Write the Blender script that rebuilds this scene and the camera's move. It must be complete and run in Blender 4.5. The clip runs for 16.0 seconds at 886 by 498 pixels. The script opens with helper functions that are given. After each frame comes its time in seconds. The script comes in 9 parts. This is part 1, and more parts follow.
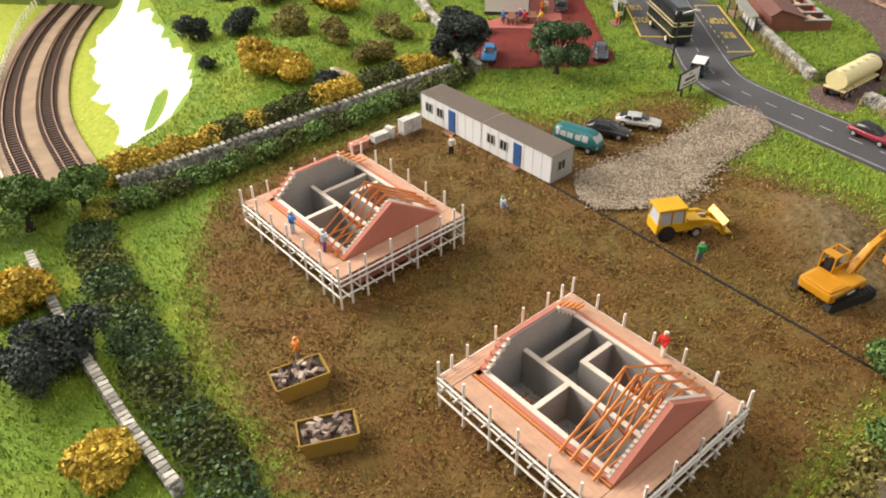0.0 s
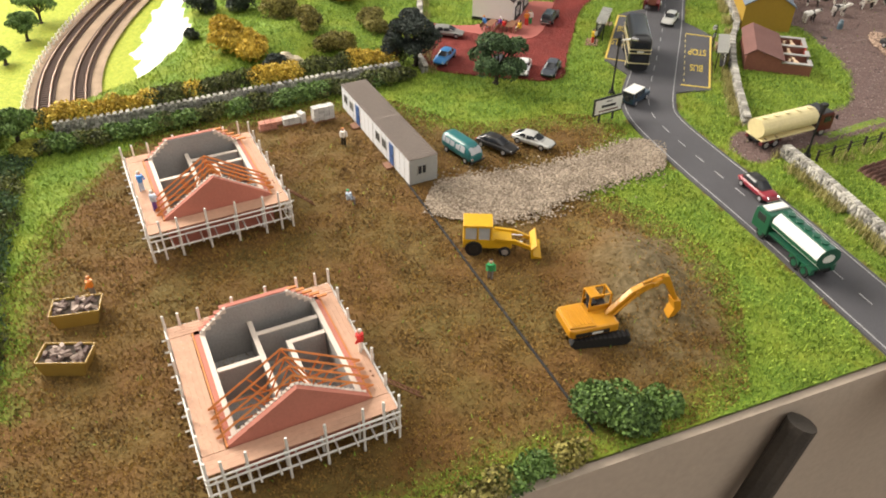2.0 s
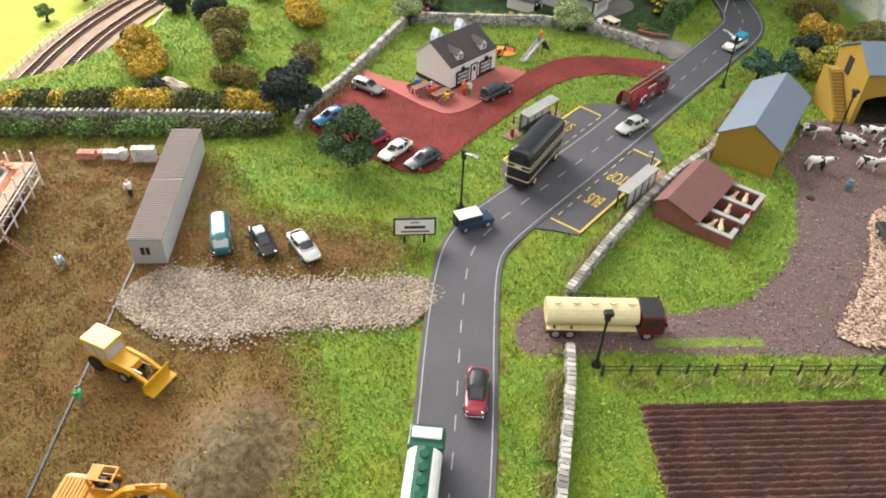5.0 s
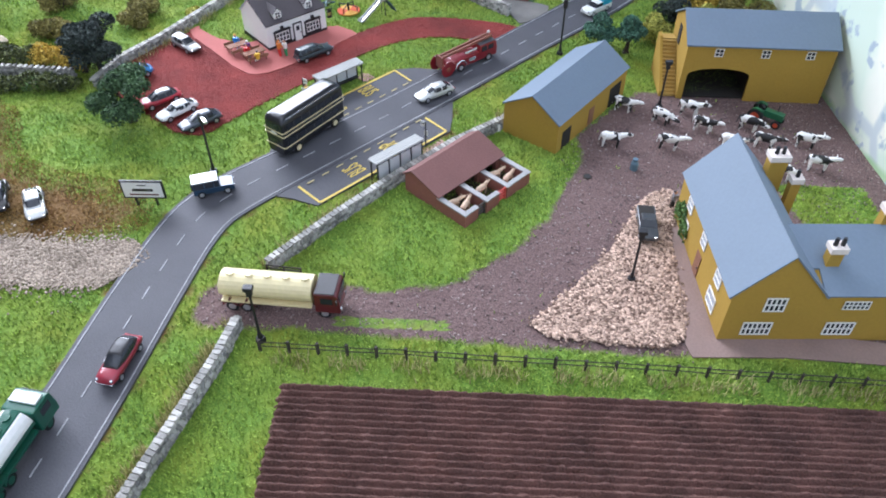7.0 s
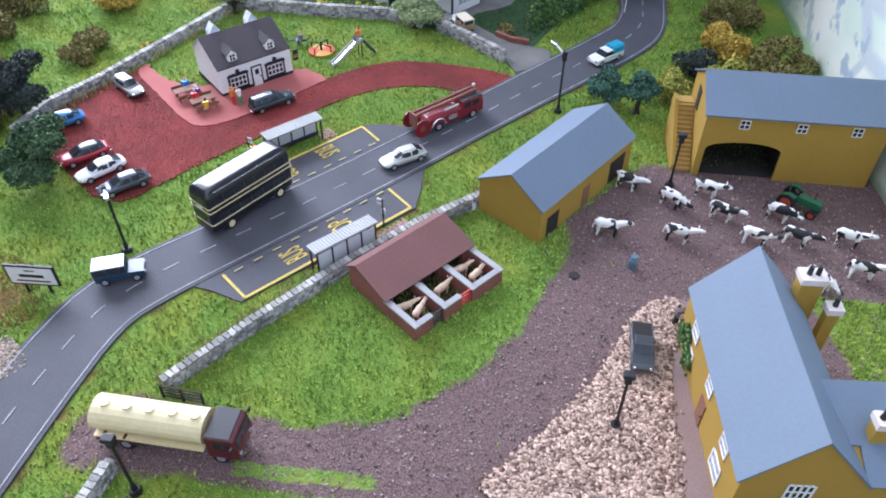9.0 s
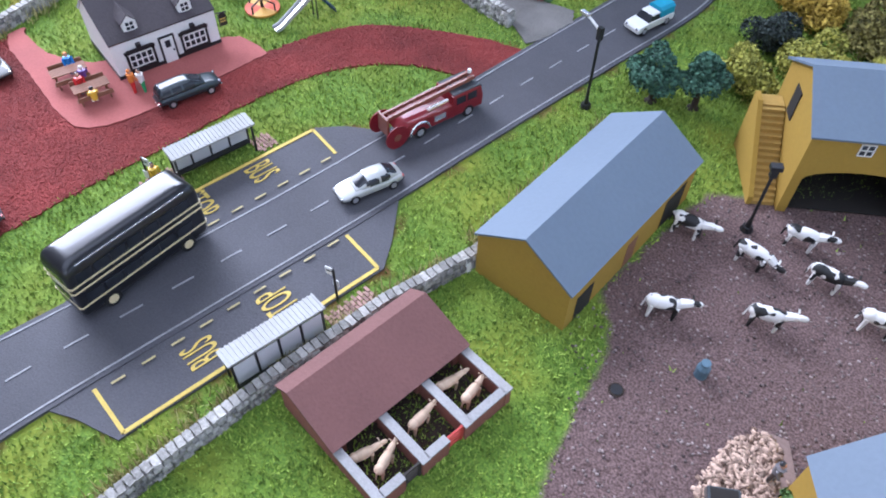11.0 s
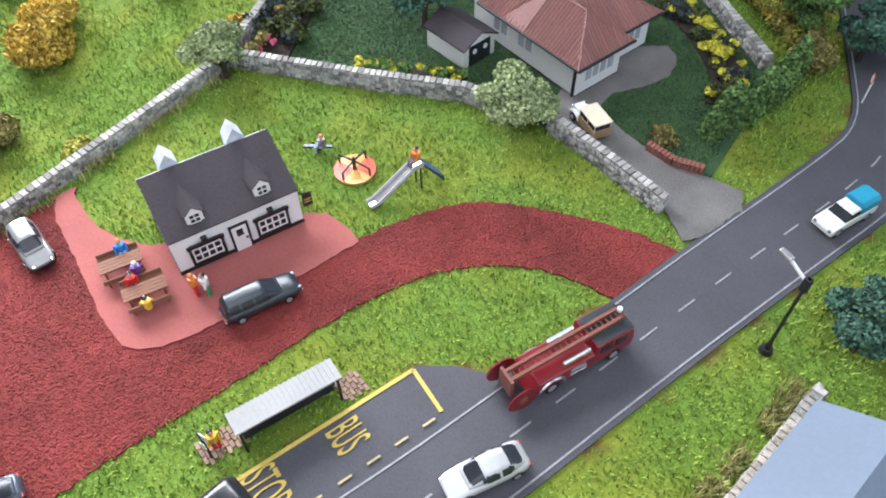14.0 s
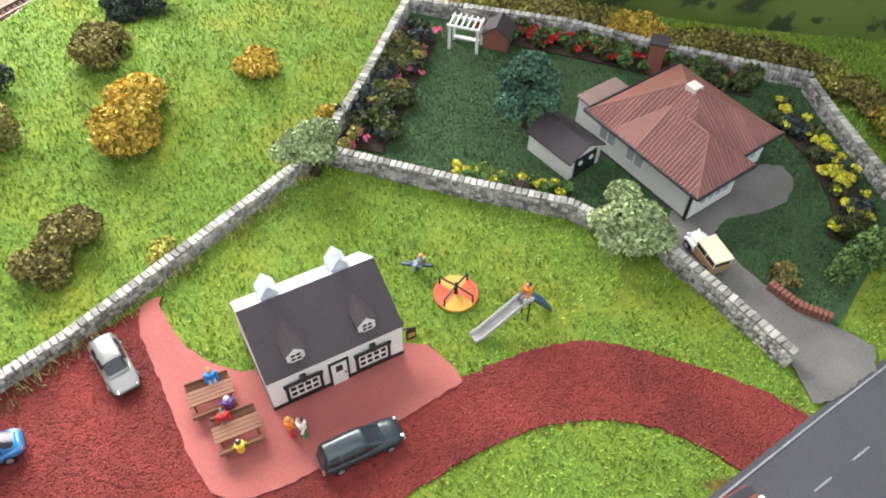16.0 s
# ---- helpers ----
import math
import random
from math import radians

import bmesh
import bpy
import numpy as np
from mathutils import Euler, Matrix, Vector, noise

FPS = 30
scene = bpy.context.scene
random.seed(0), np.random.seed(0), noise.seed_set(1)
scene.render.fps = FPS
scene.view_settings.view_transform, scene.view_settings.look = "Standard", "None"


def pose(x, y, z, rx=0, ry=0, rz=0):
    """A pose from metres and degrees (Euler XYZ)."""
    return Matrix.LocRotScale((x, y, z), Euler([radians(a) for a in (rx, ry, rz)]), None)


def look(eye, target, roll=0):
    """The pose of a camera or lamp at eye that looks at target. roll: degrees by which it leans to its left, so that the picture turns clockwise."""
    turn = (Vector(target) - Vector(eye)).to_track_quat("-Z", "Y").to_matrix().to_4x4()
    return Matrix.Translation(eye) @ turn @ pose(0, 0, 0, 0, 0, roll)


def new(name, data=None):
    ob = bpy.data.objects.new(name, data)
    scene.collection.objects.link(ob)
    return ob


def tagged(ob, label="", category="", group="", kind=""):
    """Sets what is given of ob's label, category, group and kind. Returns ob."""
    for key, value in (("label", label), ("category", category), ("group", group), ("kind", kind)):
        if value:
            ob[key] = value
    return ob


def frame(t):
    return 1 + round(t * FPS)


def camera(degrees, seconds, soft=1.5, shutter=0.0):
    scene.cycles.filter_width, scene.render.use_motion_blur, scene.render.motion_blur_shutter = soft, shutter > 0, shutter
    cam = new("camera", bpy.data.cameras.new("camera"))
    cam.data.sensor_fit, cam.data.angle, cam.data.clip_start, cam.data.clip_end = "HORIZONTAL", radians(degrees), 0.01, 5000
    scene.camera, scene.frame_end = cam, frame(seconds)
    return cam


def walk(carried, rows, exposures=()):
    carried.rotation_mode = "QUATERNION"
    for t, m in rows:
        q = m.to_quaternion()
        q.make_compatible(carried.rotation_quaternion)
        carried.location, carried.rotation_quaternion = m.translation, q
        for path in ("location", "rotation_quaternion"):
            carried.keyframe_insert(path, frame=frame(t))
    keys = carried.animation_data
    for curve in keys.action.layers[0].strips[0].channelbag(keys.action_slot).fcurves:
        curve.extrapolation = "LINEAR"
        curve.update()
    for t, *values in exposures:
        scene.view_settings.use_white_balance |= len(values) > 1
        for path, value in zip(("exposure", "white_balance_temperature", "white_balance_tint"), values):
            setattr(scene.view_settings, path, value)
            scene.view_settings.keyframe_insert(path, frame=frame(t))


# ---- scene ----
cam = camera(60.8, 16.0, soft=1.9)
PATH = [
    (0, (-0.001, 0.034, 0.219), (0.009, 1.636, -0.978), -0.8),
    (0.5, (0.057, 0.029, 0.221), (-0.132, 1.595, -1.008), -0.5),
    (1, (0.095, 0.034, 0.226), (-0.228, 1.588, -0.991), 0.3),
    (1.5, (0.128, 0.031, 0.233), (-0.239, 1.577, -0.983), 0.5),
    (2, (0.165, 0.031, 0.238), (-0.205, 1.571, -0.983), 0.6),
    (2.5, (0.19, 0.073, 0.248), (-0.201, 1.593, -0.991), 5.3),
    (3, (0.217, 0.12, 0.261), (-0.311, 1.578, -1.001), 5.3),
    (3.2, (0.233, 0.125, 0.263), (-0.373, 1.559, -0.993), 5.1),
    (5.3, (0.389, 0.264, 0.274), (-0.509, 1.452, -1.062), 2.5),
    (5.5, (0.404, 0.281, 0.273), (-0.496, 1.432, -1.092), 2.7),
    (6, (0.445, 0.326, 0.28), (-0.504, 1.42, -1.099), 2.4),
    (6.5, (0.476, 0.348, 0.278), (-0.512, 1.409, -1.099), 1.6),
    (7, (0.504, 0.372, 0.275), (-0.485, 1.425, -1.109), 0.2),
    (7.5, (0.522, 0.392, 0.273), (-0.467, 1.454, -1.102), -1.4),
    (8, (0.514, 0.409, 0.276), (-0.466, 1.501, -1.083), -0.3),
    (8.5, (0.493, 0.424, 0.272), (-0.513, 1.491, -1.089), 0.7),
    (9, (0.468, 0.462, 0.257), (-0.586, 1.468, -1.113), 0.4),
    (9.2, (0.458, 0.479, 0.25), (-0.619, 1.456, -1.123), 1.0),
    (11.3, (0.364, 0.561, 0.215), (-0.535, 1.459, -1.33), 1.5),
    (11.5, (0.358, 0.564, 0.214), (-0.558, 1.467, -1.318), 1.2),
    (12, (0.336, 0.576, 0.213), (-0.598, 1.433, -1.333), 0.1),
    (12.5, (0.318, 0.584, 0.221), (-0.653, 1.399, -1.326), -0.7),
    (13, (0.306, 0.597, 0.228), (-0.666, 1.393, -1.329), -0.8),
    (13.5, (0.287, 0.611, 0.226), (-0.694, 1.398, -1.328), -0.3),
    (14, (0.268, 0.619, 0.224), (-0.726, 1.381, -1.335), -0.9),
    (14.5, (0.25, 0.631, 0.228), (-0.744, 1.432, -1.311), 0.1),
    (15, (0.232, 0.641, 0.233), (-0.784, 1.431, -1.298), -0.7),
    (15.5, (0.219, 0.636, 0.234), (-0.801, 1.417, -1.299), 0.2),
    (16, (0.208, 0.619, 0.238), (-0.827, 1.368, -1.301), 1.3),
]
walk(cam, [(t, look(eye, target, roll)) for t, eye, target, roll in PATH], [(0, -0.46, 7200, 12), (2, -0.28, 7200, 12), (3.2, -0.15, 6900, 11), (5.5, -0.05, 6350, 12), (6.5, -0.07, 5600, 13), (8, -0.1, 5250, 18), (12.5, -0.04, 5150, 20), (13.5, 0.05, 5500, 17), (15, 0.1, 6050, 13), (16, 0.14, 6200, 12)])

# ---- light: a hall with one bright window by the railway, plus two added fill lamps ----
K = 1 / 148  # the models are built to 1:148


def area_light(name, eye, target, sx, sy, watts, colour):
    lamp = bpy.data.lights.new(name, "AREA")
    lamp.shape, lamp.size, lamp.size_y, lamp.energy, lamp.color = "RECTANGLE", sx, sy, watts, colour
    ob = new(name, lamp)
    ob.matrix_world = look(eye, target)
    return ob


area_light("window_light", (-1.18, 1.0, 0.78), (-0.1, 0.6, 0.0), 1.5, 1.0, 98, (1.0, 0.97, 0.92))
# added fills, no lamp or window there: soft overhead, and weak from the south-east
area_light("overhead_fill_light", (0.40, 0.25, 1.70), (0.2, 0.5, 0.0), 2.2, 2.0, 21, (0.94, 0.97, 1.0))
area_light("south_fill_light", (1.5, -0.5, 0.80), (0.15, 0.55, 0.0), 1.6, 1.1, 9, (0.90, 0.96, 1.0))

world = bpy.data.worlds.new("hall_air")
world.use_nodes = True
world.node_tree.nodes["Background"].inputs[0].default_value = (0.80, 0.88, 1.0, 1)
world.node_tree.nodes["Background"].inputs[1].default_value = 0.22
scene.world = world


# ---- materials ----
def M(name, col, rough=0.7, metal=0.0, var=0.25, fine=900.0, coarse=60.0, bump=0.25, rnd=0.0, island=0.0, col2=None, coat=0.0):
    m = bpy.data.materials.new(name)
    m.use_nodes = True
    nt = m.node_tree
    b = nt.nodes["Principled BSDF"]
    b.inputs["Roughness"].default_value, b.inputs["Metallic"].default_value = rough, metal
    b.inputs["Coat Weight"].default_value = coat
    geo = nt.nodes.new("ShaderNodeNewGeometry")
    n1, n2 = nt.nodes.new("ShaderNodeTexNoise"), nt.nodes.new("ShaderNodeTexNoise")
    n1.inputs["Scale"].default_value, n2.inputs["Scale"].default_value = fine, coarse
    n1.inputs["Detail"].default_value, n2.inputs["Detail"].default_value = 3, 4
    nt.links.new(geo.outputs["Position"], n1.inputs["Vector"])
    nt.links.new(geo.outputs["Position"], n2.inputs["Vector"])
    add = nt.nodes.new("ShaderNodeMath")
    add.operation = "ADD"
    nt.links.new(n1.outputs["Fac"], add.inputs[0])
    nt.links.new(n2.outputs["Fac"], add.inputs[1])
    last = add
    if rnd or island:
        info = nt.nodes.new("ShaderNodeObjectInfo") if rnd else geo
        mul = nt.nodes.new("ShaderNodeMath")
        mul.operation = "MULTIPLY_ADD"
        mul.inputs[1].default_value = 2.0 * (rnd or island)
        nt.links.new(info.outputs["Random" if rnd else "Random Per Island"], mul.inputs[0])
        nt.links.new(add.outputs[0], mul.inputs[2])
        sub = nt.nodes.new("ShaderNodeMath")
        sub.operation = "SUBTRACT"
        sub.inputs[1].default_value = rnd or island
        nt.links.new(mul.outputs[0], sub.inputs[0])
        last = sub
    ramp = nt.nodes.new("ShaderNodeMapRange")
    ramp.inputs["From Min"].default_value, ramp.inputs["From Max"].default_value = 0.55, 1.45
    nt.links.new(last.outputs[0], ramp.inputs["Value"])
    mix = nt.nodes.new("ShaderNodeMix")
    mix.data_type = "RGBA"
    lo = [c * (1 - var) for c in col]
    hi = list(col2) if col2 else [min(0.95, c * (1 + var)) for c in col]
    mix.inputs[6].default_value, mix.inputs[7].default_value = (*lo, 1), (*hi, 1)
    nt.links.new(ramp.outputs[0], mix.inputs["Factor"])
    nt.links.new(mix.outputs[2], b.inputs["Base Color"])
    if bump:
        bp = nt.nodes.new("ShaderNodeBump")
        bp.inputs["Strength"].default_value, bp.inputs["Distance"].default_value = bump, 0.0012
        nt.links.new(n1.outputs["Fac"], bp.inputs["Height"])
        nt.links.new(bp.outputs["Normal"], b.inputs["Normal"])
    return m


def paint(name, col, rough=0.32, metal=0.0):
    return M(name, col, rough, metal, 0.10, 500, 80, 0.04, coat=0.3)


ASPHALT = M("asphalt_card", (0.070, 0.069, 0.078), 0.75, 0, 0.34, 1500, 25, 0.25)
WHITE_LINE = M("white_road_paint", (0.31, 0.31, 0.32), 0.7, 0, 0.4, 1200, 200, 0.1)
BAY_DASH = M("cream_road_paint", (0.50, 0.42, 0.20), 0.7, 0, 0.4, 1200, 200, 0.1)
YELLOW_LINE = M("yellow_road_paint", (0.62, 0.46, 0.09), 0.7, 0, 0.2, 1200, 200, 0.1)
RED_CINDER = M("red_cinder", (0.20, 0.026, 0.020), 0.95, 0, 0.6, 1300, 40, 1.0, col2=(0.34, 0.052, 0.042))
PATIO = M("pink_paving", (0.36, 0.105, 0.09), 0.9, 0, 0.18, 900, 50, 0.15)
PALE_CHIPS = M("pale_stone_chips", (0.25, 0.19, 0.135), 0.9, 0, 0.45, 900, 60, 0.5, island=0.4, col2=(0.43, 0.35, 0.27))
TAN_CHIPS = M("tan_stone_chips", (0.30, 0.175, 0.12), 0.9, 0, 0.6, 900, 60, 0.4, island=0.6, col2=(0.62, 0.44, 0.33))
CHIP_BED = M("chip_bed", (0.17, 0.12, 0.09), 0.95, 0, 0.35, 900, 60, 0.5)
DRIVE = M("grey_ash_drive", (0.175, 0.165, 0.15), 0.95, 0, 0.45, 1500, 60, 0.6)
LAWN = M("dark_lawn_flock", (0.038, 0.088, 0.030), 0.95, 0, 0.35, 1200, 60, 0.8)
PLOUGH = M("ploughed_soil", (0.078, 0.037, 0.029), 0.95, 0, 0.5, 1200, 50, 1.0, col2=(0.21, 0.102, 0.080))
PATH_M = M("brown_card_path", (0.24, 0.165, 0.14), 0.9, 0, 0.2, 900, 50, 0.2)
SOIL = M("dark_soil", (0.035, 0.024, 0.016), 0.95, 0, 0.4, 900, 60, 0.8)
BOARD_EDGE = M("cream_fascia_board", (0.44, 0.36, 0.29), 0.8, 0, 0.1, 300, 10, 0.1)
PLASTER_ROCK = M("white_plaster_rock", (0.80, 0.79, 0.76), 0.9, 0, 0.12, 300, 60, 0.6)
STONE = M("grey_wall_stone", (0.25, 0.245, 0.23), 0.92, 0, 0.5, 900, 90, 0.5, island=0.4, col2=(0.48, 0.465, 0.42))
COPING = M("pale_coping_stone", (0.37, 0.355, 0.32), 0.9, 0, 0.45, 900, 90, 0.5, rnd=0.5)
OCHRE = M("ochre_card_wall", (0.36, 0.225, 0.028), 0.85, 0, 0.10, 700, 30, 0.06)
SLATE = M("slate_blue_card_roof", (0.145, 0.185, 0.235), 0.72, 0, 0.07, 600, 30, 0.05)
DARK_SLATE = M("charcoal_slate_roof", (0.050, 0.040, 0.044), 0.7, 0, 0.25, 900, 60, 0.25)
BRICK = M("red_brown_brick", (0.25, 0.095, 0.068), 0.9, 0, 0.2, 900, 60, 0.3)
TILE = M("red_brown_tile", (0.27, 0.115, 0.092), 0.42, 0, 0.25, 900, 50, 0.2, rnd=0.25)
STY_ROOF = M("brown_sty_roof", (0.165, 0.075, 0.065), 0.85, 0, 0.15, 900, 50, 0.25)
RENDER_W = M("white_render", (0.78, 0.77, 0.74), 0.8, 0, 0.05, 700, 30, 0.06)
BLACK = M("black_paint", (0.014, 0.014, 0.016), 0.5, 0, 0.3, 700, 60, 0.05)
# near-black that puts the shade of openings and recesses into the colour
RECESS_DARK = M("dark_recess_shade", (0.02, 0.017, 0.014), 0.9, 0, 0.2, 700, 60, 0.0)
PINK_WALL = M("salmon_card_brick", (0.47, 0.17, 0.125), 0.85, 0, 0.12, 900, 60, 0.1)
BLOCK = M("grey_breeze_block", (0.33, 0.32, 0.31), 0.9, 0, 0.2, 1200, 60, 0.2)
CREAM_TOP = M("pale_wall_top", (0.68, 0.60, 0.53), 0.85, 0, 0.12, 900, 60, 0.1)
PLANK = M("tan_scaffold_board", (0.52, 0.31, 0.215), 0.8, 0, 0.14, 500, 40, 0.10, rnd=0.10)
POLE = M("white_scaffold_tube", (0.76, 0.74, 0.71), 0.55, 0, 0.1, 900, 60, 0.05)
TIMBER = M("orange_new_timber", (0.60, 0.22, 0.065), 0.7, 0, 0.2, 900, 60, 0.1)
BROWN_WOOD = M("brown_bench_wood", (0.22, 0.10, 0.055), 0.75, 0, 0.25, 900, 60, 0.15)
OLD_WOOD = M("dark_fence_wood", (0.045, 0.037, 0.03), 0.85, 0, 0.4, 900, 60, 0.2)
CABIN_W = M("white_cabin_panel", (0.66, 0.68, 0.72), 0.6, 0, 0.06, 700, 30, 0.05)
# grey for the cabin ends' painted-in shade, also window frames and panel joints
CABIN_SHADE_TRIM = M("grey_cabin_shade_and_trim", (0.34, 0.35, 0.34), 0.7, 0, 0.1, 700, 30, 0.05)
CABIN_ROOF = M("ribbed_grey_brown_roof", (0.20, 0.165, 0.145), 0.75, 0, 0.12, 700, 30, 0.08)
BLUE_DOOR = paint("blue_door_paint", (0.02, 0.09, 0.28), 0.5)
GLASS = M("dark_window_glass", (0.025, 0.028, 0.034), 0.12, 0, 0.3, 300, 60, 0.0)
PALE_GLASS = M("pale_grey_glazing", (0.42, 0.44, 0.47), 0.2, 0, 0.12, 300, 60, 0.0)
TYRE = M("black_tyre", (0.012, 0.012, 0.013), 0.8, 0, 0.3, 900, 60, 0.1)
HUB = M("silver_hub", (0.55, 0.55, 0.57), 0.35, 0.6, 0.1, 900, 60, 0.05)
CHROME = M("chrome_trim", (0.72, 0.72, 0.74), 0.2, 0.8, 0.05, 900, 60, 0.0)
POT = M("terracotta_pot", (0.30, 0.12, 0.07), 0.8, 0, 0.2, 900, 60, 0.1)
RUST_RAIL = M("brown_rail", (0.20, 0.12, 0.085), 0.45, 0.5, 0.25, 900, 60, 0.1)
SLEEPER = M("brown_sleeper", (0.060, 0.035, 0.028), 0.9, 0, 0.3, 900, 60, 0.3)
BALLAST = M("tan_ballast", (0.30, 0.215, 0.15), 0.95, 0, 0.45, 1400, 60, 1.0)
TRUNK = M("dark_trunk_bark", (0.045, 0.035, 0.027), 0.95, 0, 0.3, 900, 60, 0.4)


def leaf_mat(name, col, col2):
    return M(name, col, 0.85, 0, 0.45, 500, 45, 0.0, island=0.5, col2=col2)


LEAF = {
    "green": leaf_mat("green_foliage", (0.06, 0.13, 0.032), (0.17, 0.29, 0.07)),
    "dark": leaf_mat("blackish_foliage", (0.018, 0.028, 0.024), (0.065, 0.085, 0.072)),
    "teal": leaf_mat("blue_green_foliage", (0.03, 0.085, 0.055), (0.10, 0.22, 0.14)),
    "deep": leaf_mat("deep_green_foliage", (0.03, 0.07, 0.028), (0.10, 0.18, 0.07)),
    "yellow": leaf_mat("yellow_foliage", (0.42, 0.27, 0.02), (0.80, 0.58, 0.09)),
    "olive": leaf_mat("olive_foliage", (0.14, 0.12, 0.03), (0.34, 0.30, 0.08)),
    "lime": leaf_mat("pale_lime_foliage", (0.24, 0.33, 0.12), (0.52, 0.61, 0.30)),
    "hedge": leaf_mat("mixed_hedge_foliage", (0.028, 0.042, 0.012), (0.125, 0.145, 0.035)),
    "yellowgreen": leaf_mat("yellow_green_foliage", (0.26, 0.27, 0.03), (0.56, 0.54, 0.10)),
    "red": leaf_mat("red_flowers", (0.45, 0.015, 0.02), (0.65, 0.03, 0.03)),
    "pink": leaf_mat("pink_flowers", (0.55, 0.06, 0.14), (0.75, 0.16, 0.26)),
    "lemon": leaf_mat("lemon_flowers", (0.60, 0.55, 0.02), (0.80, 0.76, 0.08)),
}
GRASS_BLADE = leaf_mat("static_grass", (0.15, 0.27, 0.020), (0.38, 0.52, 0.075))
GRASS_DRY = leaf_mat("dry_static_grass", (0.30, 0.27, 0.08), (0.60, 0.55, 0.24))
GRASS_EARTH = leaf_mat("earth_scatter", (0.15, 0.075, 0.014), (0.32, 0.185, 0.042))


# ---- building helpers ----
def thing(name, label, category, x, y, rz=0.0, z=0.0, group="", s=K, kind=""):
    ob = new(name)
    ob.empty_display_size = 0.01
    ob.matrix_basis = pose(x, y, z, 0, 0, rz) @ Matrix.Diagonal((s, s, s, 1))
    return tagged(ob, label, category, group, kind)


def part(name, bm, material, parent, label=""):
    me = bpy.data.meshes.new(name)
    bmesh.ops.recalc_face_normals(bm, faces=bm.faces)
    bm.to_mesh(me)
    bm.free()
    for m in (material if isinstance(material, (list, tuple)) else [material]):
        me.materials.append(m)
    ob = new(name, me)
    if parent is not None:
        ob.parent = parent
    if label:
        ob["label"] = label
    return ob


def share(name, ob0, parent, m):
    ob = new(name, ob0.data)
    ob.parent = parent
    ob.matrix_basis = m
    return ob


def box(bm, x0, x1, y0, y1, z0, z1, bev=0.0, m=None, mi=0):
    r = bmesh.ops.create_cube(bm, size=1.0)["verts"]
    for v in r:
        v.co = Vector((x0 + (v.co.x + 0.5) * (x1 - x0), y0 + (v.co.y + 0.5) * (y1 - y0), z0 + (v.co.z + 0.5) * (z1 - z0)))
    fs = {f for v in r for f in v.link_faces}
    if bev:
        es = list({e for v in r for e in v.link_edges})
        out = bmesh.ops.bevel(bm, geom=es, offset=bev, segments=2, affect="EDGES", profile=0.6)
        r = list({v for f in out["faces"] for v in f.verts} | {v for v in r if v.is_valid})
        fs = {f for v in r for f in v.link_faces}
    for f in fs:
        f.material_index = mi
    if m is not None:
        for v in r:
            v.co = m @ v.co
    return r


def prism(bm, pts, a, b, axis="y", mi=0, bev=0.0, m=None):
    """A polygon drawn in the plane across the axis and pushed from a to b along it."""
    def at(p, t):
        return {"y": (p[0], t, p[1]), "x": (t, p[0], p[1]), "z": (p[0], p[1], t)}[axis]
    lo = [bm.verts.new(at(p, a)) for p in pts]
    hi = [bm.verts.new(at(p, b)) for p in pts]
    fs = [bm.faces.new(lo), bm.faces.new(hi[::-1])]
    n = len(pts)
    for i in range(n):
        fs.append(bm.faces.new((lo[i], lo[(i + 1) % n], hi[(i + 1) % n], hi[i])))
    vs = lo + hi
    bmesh.ops.recalc_face_normals(bm, faces=fs)
    if bev:
        es = list({e for f in fs for e in f.edges})
        out = bmesh.ops.bevel(bm, geom=es, offset=bev, segments=2, affect="EDGES", profile=0.6)
        vs = list({v for f in out["faces"] for v in f.verts} | {v for v in vs if v.is_valid})
        fs = {f for v in vs for f in v.link_faces}
    for f in fs:
        f.material_index = mi
    if m is not None:
        for v in vs:
            v.co = m @ v.co
    return vs


def tube(bm, p, q, r, n=6, r2=None, mi=0):
    p, q = Vector(p), Vector(q)
    d = q - p
    m = Matrix.Translation((p + q) / 2) @ d.to_track_quat("Z", "Y").to_matrix().to_4x4()
    out = bmesh.ops.create_cone(bm, cap_ends=True, segments=n, radius1=r, radius2=r if r2 is None else r2, depth=d.length, matrix=m)["verts"]
    for f in {f for v in out for f in v.link_faces}:
        f.material_index = mi
    return out


def ball(bm, c, r, sx=1.0, sy=1.0, sz=1.0, u=8, v=6, mi=0, m=None):
    out = bmesh.ops.create_uvsphere(bm, u_segments=u, v_segments=v, radius=r)["verts"]
    for w in out:
        w.co = Vector((w.co.x * sx, w.co.y * sy, w.co.z * sz)) + Vector(c)
        if m is not None:
            w.co = m @ w.co
    for f in {f for w in out for f in w.link_faces}:
        f.material_index = mi
        f.smooth = True
    return out


def raw_mesh(name, verts, faces, material, parent=None, nper=4):
    """A mesh from numpy arrays: verts (n, 3), faces (m, nper)."""
    me = bpy.data.meshes.new(name)
    me.vertices.add(len(verts))
    me.vertices.foreach_set("co", np.asarray(verts, dtype=np.float32).ravel())
    me.loops.add(faces.size)
    me.loops.foreach_set("vertex_index", np.asarray(faces, dtype=np.int32).ravel())
    me.polygons.add(len(faces))
    me.polygons.foreach_set("loop_start", np.arange(0, faces.size, nper, dtype=np.int32))
    me.polygons.foreach_set("loop_total", np.full(len(faces), nper, dtype=np.int32))
    me.update(calc_edges=True)
    me.validate()
    me.materials.append(material)
    ob = new(name, me)
    if parent is not None:
        ob.parent = parent
    return ob


